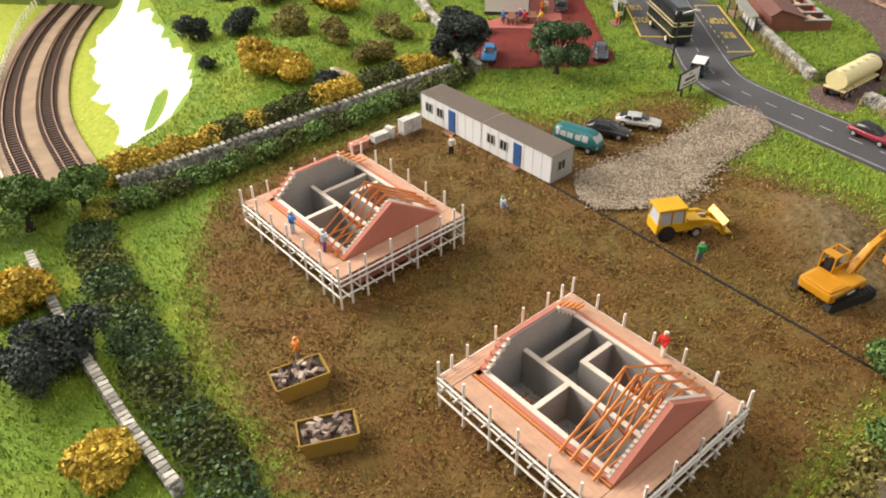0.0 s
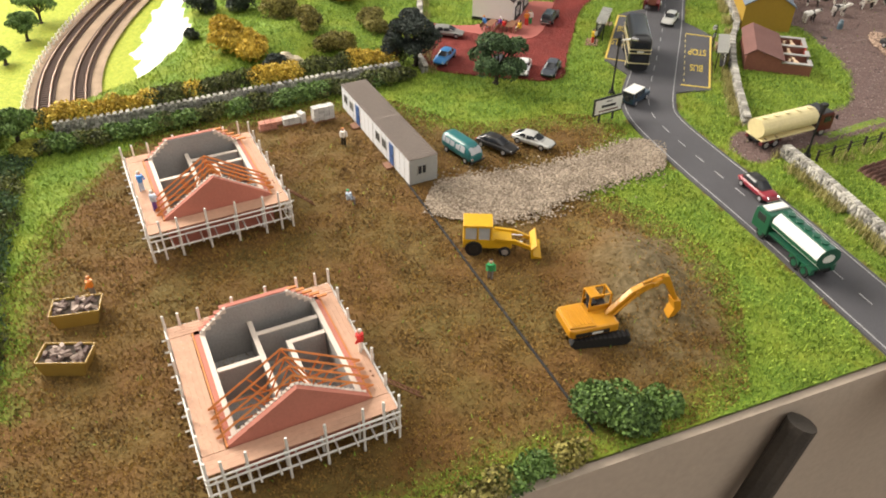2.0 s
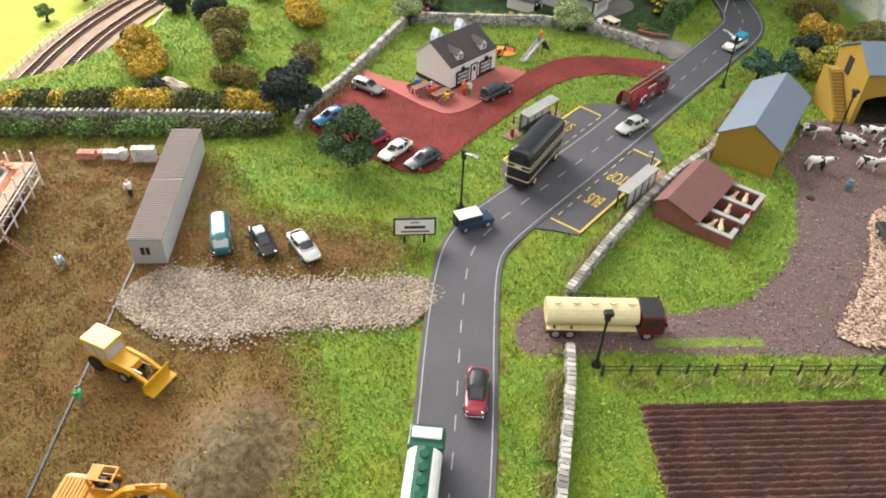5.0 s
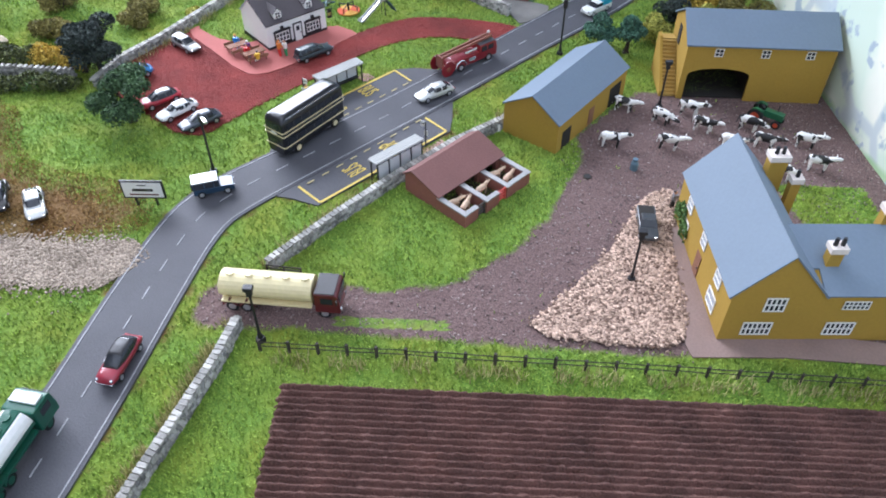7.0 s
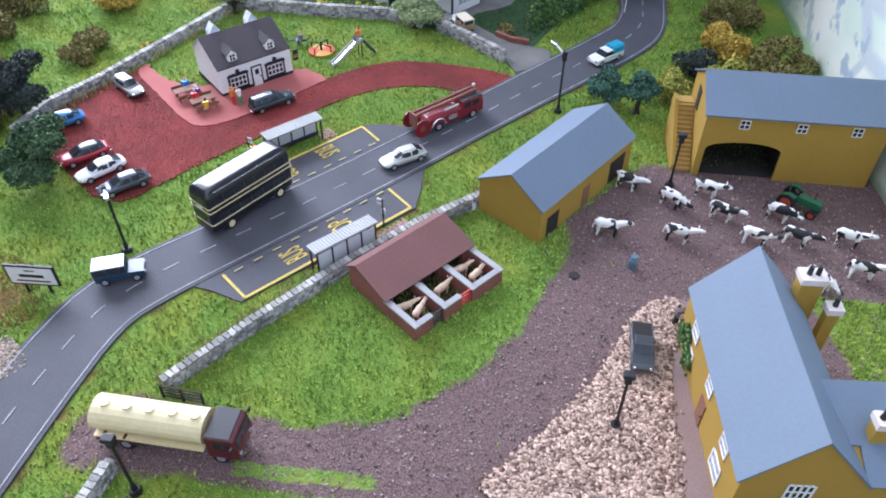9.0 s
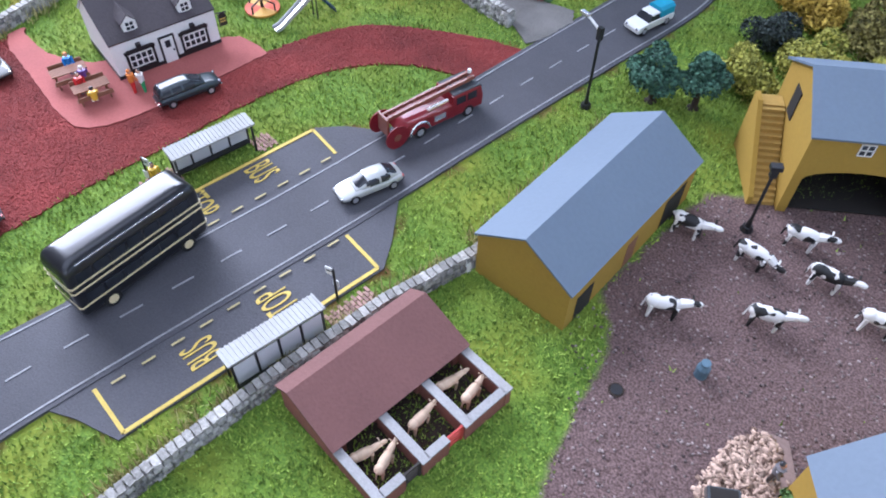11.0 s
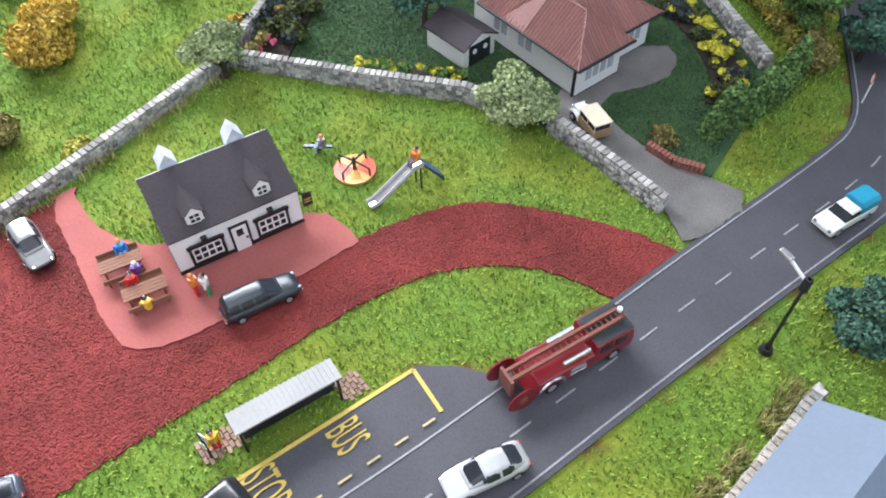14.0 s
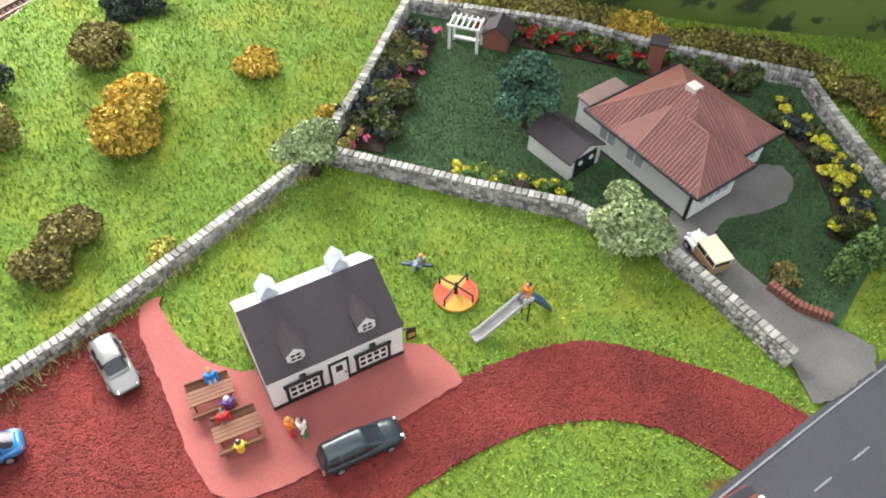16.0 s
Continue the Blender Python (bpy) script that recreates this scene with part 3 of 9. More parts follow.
def roof_slab(bm, x0, z0, x1, z1, y0, y1, t=0.12):
    """One roof slope from the eave (x0, z0) to the ridge (x1, z1)."""
    d = Vector((x1 - x0, z1 - z0)).normalized()
    n = Vector((-d.y, d.x)) if d.x > 0 else Vector((d.y, -d.x))
    prism(bm, [(x0, z0), (x1, z1), (x1 + n.x * 0, z1 + t), (x0 + n.x * t, z0 + n.y * t)], y0, y1)


def window(parent, m, w, h, nx, ny, frame_mat=RENDER_W, glass=GLASS, name="window"):
    """A framed window in the local plane x-z, facing -y, at the pose m."""
    bm = bmesh.new()
    box(bm, -w / 2, w / 2, -0.03, 0.03, 0, h, m=m)
    ob = part(name, bm, glass, parent)
    bm = bmesh.new()
    t = min(w, h) * 0.09
    for x in np.linspace(-w / 2, w / 2, nx + 1):
        box(bm, x - t / 2, x + t / 2, -0.07, 0.0, -t / 2, h + t / 2, m=m)
    for z in np.linspace(0, h, ny + 1):
        box(bm, -w / 2 - t / 2, w / 2 + t / 2, -0.065, 0.0, z - t / 2, z + t / 2, m=m)
    part("window_frame", bm, frame_mat, ob)
    return ob


def door(parent, m, w, h, mat, name="door", pane=False):
    bm = bmesh.new()
    box(bm, -w / 2, w / 2, -0.07, 0.02, 0, h, 0.02, m=m)
    ob = part(name, bm, mat, parent)
    bm = bmesh.new()
    ball(bm, (w * 0.36, -0.10, h * 0.48), 0.07, m=m)
    part("door_handle", bm, BLACK, ob)
    if pane:
        bm = bmesh.new()
        box(bm, -w * 0.22, w * 0.22, -0.09, -0.06, h * 0.62, h * 0.88, m=m)
        part("pane", bm, GLASS, ob)
    return ob


def site_house(x, y, rz, label):
    h = thing("unfinished_house", label, "house", x, y, rz, group="houses being built")
    x0, x1, y0, y1, e = 1.55, 9.55, 1.45, 10.9, 2.65
    for name, b in (("side_wall", (x0, x0 + 0.35, y0, y1)), ("side_wall", (x1 - 0.35, x1, y0, y1))):
        bm = bmesh.new()
        box(bm, *b, 0, e)
        part(name, bm, PINK_WALL, h)
    bm = bmesh.new()
    mid, top = (x0 + x1) / 2, e + 2.55
    prism(bm, [(x0, 0), (x1, 0), (x1, e), (mid, top), (x0, e)], y0 - 0.02, y0 + 0.3)
    part("front_gable", bm, PINK_WALL, h, "salmon brick gable wall")
    # the stepped rear gable
    steps = [(x0, 0), (x1, 0), (x1, e)]
    for i in range(5):
        steps += [(x1 - 0.35 - i * 0.36, e + i * 0.3), (x1 - 0.35 - i * 0.36, e + 0.3 + i * 0.3)]
    for i in range(4, -1, -1):
        steps += [(x0 + 0.35 + i * 0.36, e + 0.3 + i * 0.3), (x0 + 0.35 + i * 0.36, e + i * 0.3)]
    steps.append((x0, e))
    bm = bmesh.new()
    prism(bm, steps, y1 - 0.32, y1)
    part("rear_gable", bm, PINK_WALL, h, "half-built stepped rear gable")
    bm = bmesh.new()
    prism(bm, [(p[0] * 0.985 + 0.08, p[1] - 0.06 if p[1] > 0 else 0.05) for p in steps], y1 - 0.42, y1 - 0.325)
    part("block_lining", bm, BLOCK, h, "grey block inner leaf")
    # pale broken block ends along the stepped gable
    bm = bmesh.new()
    for i in range(5):
        for k in range(2):
            for sx in (-1, 1):
                xa = mid + sx * ((x1 - x0) / 2 - 0.42 - i * 0.36 - k * 0.17)
                box(bm, xa - 0.09, xa + 0.09, y1 - 0.50, y1 - 0.30, e + i * 0.3 - 0.02, e + i * 0.3 + 0.20 + 0.13 * k)
    part("toothing", bm, CREAM_TOP, h, "pale broken block ends on the gable")["kind"] = "stuff"
    bm = bmesh.new()
    box(bm, x0 + 0.36, x0 + 0.62, y0 + 0.3, y1 - 0.42, 0, e - 0.05)
    box(bm, x1 - 0.62, x1 - 0.36, y0 + 0.3, y1 - 0.42, 0, e - 0.05)
    part("block_lining", bm, BLOCK, h)
    bm = bmesh.new()
    box(bm, x0 + 0.63, x1 - 0.63, y0 + 0.31, y1 - 0.43, 0, 0.06)
    part("slab", bm, BLOCK, h)
    inner = [(4.75, 5.05, 1.8, 10.45), (2.2, 4.74, 6.95, 7.25), (5.06, 8.9, 9.0, 9.3), (6.5, 8.9, 7.5, 7.8), (6.5, 6.8, 3.0, 7.49)]
    for b in inner:
        bm = bmesh.new()
        box(bm, *b, 0.06, e - 0.12)
        w = part("partition_wall", bm, BLOCK, h)
        bm = bmesh.new()
        box(bm, b[0] - 0.01, b[1] + 0.01, b[2] - 0.01, b[3] + 0.01, e - 0.12, e - 0.04)
        part("wall_top", bm, CREAM_TOP, w)
    for xa, xb in ((x0 + 0.02, x0 + 0.60), (x1 - 0.60, x1 - 0.02)):
        bm = bmesh.new()
        box(bm, max(xa, x0 + 0.30) if xa < 5 else xa, xb if xa < 5 else min(xb, x1 - 0.30), y0 + 0.32, y1 - 0.45, e + 0.002, e + 0.07)
        part("wall_plate", bm, CREAM_TOP, h)
    # pale stepped toothing along the gable rake
    bm = bmesh.new()
    for i in range(16):
        t = (i + 0.5) / 16
        for xa in (x0 + 0.1 + t * (mid - x0 - 0.1), x1 - 0.1 - t * (x1 - mid - 0.1)):
            z = e + t * (top - e)
            box(bm, xa - 0.11, xa + 0.11, y0 + 0.30, y0 + 0.48, z - 0.25, z + 0.05)
    part("toothing", bm, CREAM_TOP, h, "pale stepped block edge behind the gable")["kind"] = "stuff"
    # roof trusses
    for k in range(4):
        yy = y0 + 0.75 + k * 0.72
        a, b, c = (x0 - 0.45, yy, e - 0.05), (mid, yy, top + 0.25), (x1 + 0.45, yy, e - 0.05)
        bm = bmesh.new()
        for p, q in ((a, b), (b, c)):
            tube(bm, p, q, 0.085, 4)
        part("rafter", bm, TIMBER, h, "orange timber rafter")
        bm = bmesh.new()
        tube(bm, Vector(a).lerp(Vector(b), 0.52), (mid - 1.3, yy, e + 0.05), 0.06, 4)
        tube(bm, (mid - 1.3, yy, e + 0.05), (mid, yy, top + 0.15), 0.06, 4)
        tube(bm, (mid + 1.3, yy, e + 0.05), (mid, yy, top + 0.15), 0.06, 4)
        tube(bm, Vector(c).lerp(Vector(b), 0.52), (mid + 1.3, yy, e + 0.05), 0.06, 4)
        tube(bm, a, c, 0.07, 4)
        part("truss_web", bm, TIMBER, h)
    # timber plates and laths on the unfinished end
    bm = bmesh.new()
    box(bm, x0 - 0.12, x0 - 0.02, y0, y1, e - 0.2, e - 0.05)
    box(bm, x1 + 0.02, x1 + 0.12, y0, y1, e - 0.2, e - 0.05)
    for i in range(5):
        t = i / 4
        box(bm, x1 - 0.1 - t * 1.9, x1 + 0.55 - t * 1.9, y1 - 0.28, y1 - 0.1, e + 0.05 + t * 1.35, e + 0.17 + t * 1.35)
    part("timber_plate", bm, TIMBER, h)
    # a working scaffold round all four sides
    s = thing("scaffold", "white tubular scaffold with tan boards round an unfinished house", "scaffold", x, y, rz, group="scaffolds")
    W, D, P = 10.75, 12.2, 2.42
    xs, ys = np.linspace(0.06, W - 0.06, 6), np.linspace(0.06, D - 0.06, 7)
    rnd = random.Random(int(abs(x) * 1e4))
    legs = [(a, b) for a in xs for b in (0.06, 0.95, D - 0.06)] + [(a, b) for b in ys[1:-1] for a in (0.06, W - 0.06)] + [(0.95, 0.06), (W - 0.95, 0.06), (0.95, D - 0.06), (W - 0.95, D - 0.06)]
    for a, b in legs:
        inner = 0.5 < b < 1.2
        bm = bmesh.new()
        l = (rnd.uniform(-0.06, 0.06), rnd.uniform(-0.06, 0.06))
        tube(bm, (a, b, 0), (a + l[0], b + l[1], P - 0.05 if inner else P + rnd.uniform(0.95, 1.25)), 0.085, 6)
        part("upright", bm, POLE, s)
    for z in (1.0, 1.9, 2.30):
        for p, q in (((0, 0.0), (W, 0.0)), ((W, 0), (W, D)), ((W, D), (0, D)), ((0, D), (0, 0))):
            bm = bmesh.new()
            tube(bm, (*p, z), (*q, z), 0.07, 6)
            part("ledger", bm, POLE, s)
    for z in (1.0,):
        for a in np.linspace(0.5, W - 0.5, 10):
            bm = bmesh.new()
            tube(bm, (a, -0.35, z + 0.1), (a, 1.0, z + 0.1), 0.06, 5)
            part("transom", bm, POLE, s)
        for b in np.linspace(0.6, D - 0.6, 11):
            for xa, xb in ((-0.35, 1.0), (W - 1.0, W + 0.35)):
                bm = bmesh.new()
                tube(bm, (xa, b, z + 1.0), (xb, b, z + 1.0), 0.06, 5)
                part("transom", bm, POLE, s)
    for k in range(4):
        o = 0.14 + k * 0.312
        for b in ((0.1, W - 0.1, o, o + 0.305), (0.1, W - 0.1, D - 0.12 - k * 0.25 - 0.23, D - 0.12 - k * 0.25), (o, o + 0.305, 1.42, D - 1.15), (W - o - 0.305, W - o, 1.42, D - 1.15)):
            bm = bmesh.new()
            box(bm, *b, P, P + 0.06 + 0.006 * rnd.random())
            part("scaffold_board", bm, PLANK, s)
    bm = bmesh.new()
    tube(bm, (W - 0.5, 3.0, P + 0.1), (W + 2.4, 2.2, 0.02), 0.06, 5)
    tube(bm, (W - 0.5, 3.4, P + 0.1), (W + 2.4, 2.6, 0.02), 0.06, 5)
    for i in range(1, 9):
        t = i / 9
        tube(bm, (W - 0.5 + 2.9 * t, 3.0 - 0.8 * t, P + 0.1 - (P + 0.08) * t), (W - 0.5 + 2.9 * t, 3.4 - 0.8 * t, P + 0.1 - (P + 0.08) * t), 0.045, 5)
    part("ladder", bm, BROWN_WOOD, s, "brown wooden ladder leaning on the platform")


site_house(0.0500, 0.1640, 39.5, "salmon brick house under construction with open block rooms")
site_house(-0.0440, 0.2835, 40.5, "salmon brick house shell with bare orange roof trusses")


def site_cabin(x, y, rz):
    for k, far in ((0, False), (1, True)):
        p = pose(x, y, 0, 0, 0, rz) @ Vector((0, k * 8.08 * K, 0))
        c = thing("site_cabin", "white panelled site cabin with blue door and ribbed roof", "cabin", p.x, p.y, rz, group="site cabins")
        bm = bmesh.new()
        box(bm, 0, 2.62, 0, 8.03, 0.08, 2.5)
        part("body", bm, CABIN_W, c)
        bm = bmesh.new()
        box(bm, 0.1, 2.52, 0.1, 7.93, 0, 0.08)
        part("skid", bm, BLACK, c)
        # the end turned from the window is darkened by colour
        bm = bmesh.new()
        box(bm, 0.03, 2.59, -0.03, 0.0, 0.1, 2.48)
        part("shaded_end", bm, CABIN_SHADE_TRIM, c, "end panel in grey, its shade put into the colour")
        bm = bmesh.new()
        box(bm, -0.04, 2.66, -0.04, 8.03, 2.5, 2.56)
        rf = part("roof", bm, CABIN_ROOF, c, "ribbed grey-brown roof")
        for i in range(32):
            bm = bmesh.new()
            yy = 0.1 + i * 0.247
            box(bm, 0.0, 2.62, yy, yy + 0.12, 2.56, 2.61)
            part("roof_rib", bm, CABIN_ROOF, rf)
        side = lambda yy, z: Matrix.Translation((0, yy, z)) @ Euler((0, 0, radians(-90))).to_matrix().to_4x4()
        d = door(c, side(3.75, 0.2), 0.85, 2.0, BLUE_DOOR)
        for yy in (5.35, 6.9):
            window(c, side(yy, 1.0), 0.8, 0.85, 2, 1, CABIN_SHADE_TRIM)
        if not far:
            window(c, Matrix.Translation((1.15, -0.03, 1.0)), 0.8, 0.85, 2, 1, CABIN_SHADE_TRIM)
        bm = bmesh.new()
        for i in range(9):
            box(bm, -0.012, 0.0, 0.02 + i * 0.99, 0.06 + i * 0.99, 0.1, 2.48)
        part("panel_joints", bm, CABIN_SHADE_TRIM, c)
        st = Matrix.Translation((0, 0, 0))
        bm = bmesh.new()
        box(bm, -0.75, -0.08, 3.2, 4.3, 0, 0.2, 0.02)
        part("step", bm, BROWN_WOOD, c, "wooden door step")


site_cabin(0.0600, 0.3840, 40.5)


def farm_shed():
    b = thing("farm_shed", "ochre card shed with slate blue gabled roof", "shed", 0.2612, 0.685, 5.0)
    W, L, e, r = 5.75, 12.45, 3.08, 4.85
    bm = bmesh.new()
    gable_walls(bm, 0, W, 0, L, e, r)
    part("wall", bm, OCHRE, b)
    for x0, x1 in ((-0.12, W / 2), (W + 0.12, W / 2)):
        bm = bmesh.new()
        z0 = e - 0.07
        roof_slab(bm, x0, z0, x1, r + 0.03, -0.12, L + 0.12, 0.12)
        part("roof", bm, SLATE, b)
    side = lambda yy, z: Matrix.Translation((W, yy, z)) @ Euler((0, 0, radians(90))).to_matrix().to_4x4()
    # the dark doorways are panels on the solid wall, their shade is colour
    for yy, w, h, m in ((1.6, 1.5, 1.9, RECESS_DARK), (6.0, 1.0, 1.9, BROWN_WOOD), (10.4, 2.2, 2.2, RECESS_DARK)):
        bm = bmesh.new()
        box(bm, -w / 2, w / 2, -0.02, 0.05, 0, h, m=side(yy, 0))
        part("doorway", bm, m, b, "brown stable door" if m is BROWN_WOOD else "doorway as a dark panel, coloured as shade")


farm_shed()


def farm_barn():
    b = thing("barn", "large ochre card barn with arched cart entry and slate blue roof", "barn", 0.3203, 0.7930, 39.6)
    W, D, e, r = 13.75, 6.4, 5.95, 7.75
    n = 10
    arch = [(0.55, 0)] + [(0.55 + 2.95 * (1 - math.cos(math.pi * i / n)), 2.65 + 0.80 * math.sin(math.pi * i / n)) for i in range(n + 1)] + [(6.45, 0)]
    bm = bmesh.new()
    prism(bm, [(0, 0)] + arch + [(W, 0), (W, e), (0, e)], 0, 0.25)
    part("front_wall", bm, OCHRE, b)
    for x0 in (0, W - 0.25):
        bm = bmesh.new()
        prism(bm, [(0.25, 0), (D, 0), (D, e), (D / 2, r), (0.25, e)], x0, x0 + 0.25, "x")
        part("gable_wall", bm, OCHRE, b)
    bm = bmesh.new()
    box(bm, 0.25, W - 0.25, D - 0.25, D, 0, e)
    part("rear_wall", bm, OCHRE, b)
    # lining behind the arch, its near-black colour stands for the shade inside
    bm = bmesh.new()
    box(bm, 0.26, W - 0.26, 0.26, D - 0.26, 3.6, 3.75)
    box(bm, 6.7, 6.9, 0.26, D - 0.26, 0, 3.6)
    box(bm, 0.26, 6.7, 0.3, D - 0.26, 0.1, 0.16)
    part("shade_lining", bm, RECESS_DARK, b, "near-black lining of loft, inner wall and floor, coloured as shade")
    for y0, y1 in ((-0.3, D / 2), (D + 0.3, D / 2)):
        bm = bmesh.new()
        d = 1 if y0 < y1 else -1
        prism(bm, [(y0, e - 0.15), (y1, r + 0.05), (y1, r + 0.2), (y0 - 0.03 * d, e + 0.0)], -0.2, W + 0.2, "x")
        part("roof", bm, SLATE, b)
    for x in (3.0, 7.3, 11.4):
        window(b, Matrix.Translation((x, 0, 4.75)), 0.72, 0.75, 2, 2)
    st = thing("outside_stair", "ochre outside stair against the barn gable", "stair", 0.3203, 0.7930, 39.6)
    for i in range(15):
        bm = bmesh.new()
        z = 0.26 * (i + 1)
        box(bm, -1.35, -0.05, 0.4 + i * 0.28, 0.4 + (i + 1) * 0.28, z - 0.26 if i else 0, z)
        part("stair_tread", bm, TAN_STEP, st)
    bm = bmesh.new()
    prism(bm, [(0.35, 0), (5.6, 0), (5.6, 4.2), (4.7, 4.2), (0.35, 0.6)], -1.65, -1.36, "x")
    part("stringer_wall", bm, OCHRE, st)
    bm = bmesh.new()
    box(bm, -1.36, -0.05, 4.62, 5.6, 3.8, 4.0)
    part("landing", bm, TAN_STEP, st)
    # closed wall behind: the doorway's shade is this panel's dark colour
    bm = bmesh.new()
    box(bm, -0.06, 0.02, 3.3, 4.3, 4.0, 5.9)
    part("loft_doorway", bm, RECESS_DARK, b, "loft doorway as a dark panel, coloured as shade")


TAN_STEP = M("tan_stair_card", (0.40, 0.26, 0.06), 0.85, 0, 0.15, 700, 40, 0.08)
farm_barn()


def chimney(parent, x, y, z0, z1, pots=1, w=0.9, d=0.7):
    bm = bmesh.new()
    box(bm, x - w / 2, x + w / 2, y - d / 2, y + d / 2, z0, z1)
    c = part("chimney", bm, OCHRE, parent)
    bm = bmesh.new()
    box(bm, x - w / 2 - 0.12, x + w / 2 + 0.12, y - d / 2 - 0.12, y + d / 2 + 0.12, z1, z1 + 0.45, 0.03)
    part("chimney_cap", bm, CREAM_TOP, c, "pale chimney cap")
    for i in range(pots):
        bm = bmesh.new()
        xx = x + (i - (pots - 1) / 2) * 0.5
        tube(bm, (xx, y, z1 + 0.45), (xx, y, z1 + 1.05), 0.17, 8, 0.13)
        part("chimney_pot", bm, BLACK, c, "black chimney pot")


def farmhouse():
    b = thing("farmhouse", "ochre card farmhouse with slate blue roofs and chimneys", "house", 0.4425, 0.6240, 43.4)
    W, L, e, r = 6.1, 13.0, 4.45, 8.0
    bm = bmesh.new()
    gable_walls(bm, 0, W, 0, L, e, r)
    part("wall", bm, OCHRE, b)
    for x0 in (-0.15, W + 0.15):
        bm = bmesh.new()
        roof_slab(bm, x0, e - 0.13, W / 2, r + 0.03, -0.08, L + 0.15, 0.14)
        part("roof", bm, SLATE, b)
    # front wing, ridge across, its slope running into the main roof
    e2, r2, ry, D, X = 4.5, 6.2, 5.0, 5.7, 12.1
    bm = bmesh.new()
    prism(bm, [(0.02, 0), (D, 0), (D, e2), (ry, r2), (0.02, e2)], W - 0.4, X, "x")
    part("wing_wall", bm, OCHRE, b)
    bm = bmesh.new()
    prism(bm, [(-0.06, e2 - 0.04), (ry, r2 + 0.04), (ry, r2 + 0.17), (-0.09, e2 + 0.09)], W - 0.05, X + 0.3, "x")
    prism(bm, [(ry - 3.2, r2 - 1.02), (ry, r2 + 0.04), (ry, r2 + 0.17), (ry - 3.2, r2 - 0.89)], W - 1.7, W - 0.05, "x")
    part("wing_roof", bm, SLATE, b)
    bm = bmesh.new()
    prism(bm, [(D + 0.1, e2 - 0.2), (ry, r2 + 0.04), (ry, r2 + 0.17), (D + 0.16, e2 - 0.1)], W - 1.4, X + 0.3, "x")
    part("wing_roof", bm, SLATE, b, "short steep rear slope")
    for x, z, w, h, n in ((2.4, 0.75, 1.9, 1.15, 6), (3.0, 3.1, 1.3, 1.2, 4), (8.0, 0.75, 1.9, 1.15, 6), (8.4, 3.3, 1.7, 0.7, 6)):
        window(b, Matrix.Translation((x, 0, z)), w, h, n, 2)
    side = lambda yy, z: Matrix.Translation((0, yy, z)) @ Euler((0, 0, radians(-90))).to_matrix().to_4x4()
    for yy, z, w, h in ((2.6, 0.7, 1.5, 1.3), (2.6, 2.9, 1.1, 1.0), (10.4, 0.7, 1.5, 1.3), (10.4, 2.9, 1.1, 1.0), (6.4, 2.9, 1.0, 1.0)):
        window(b, side(yy, z), w, h, 1, 2, RENDER_W, PALE_GLASS)
    door(b, side(6.4, 0.05), 1.0, 2.1, BROWN_WOOD)
    chimney(b, 6.9, 2.3, 4.4, 6.5, 2)
    chimney(b, 11.4, 5.3, 4.6, 7.3, 1)
    chimney(b, 7.3, 10.6, 0.0, 5.6, 1, 0.7, 0.6)
    chimney(b, 6.2, 12.1, 3.4, 6.6, 2, 1.3, 0.9)


farmhouse()


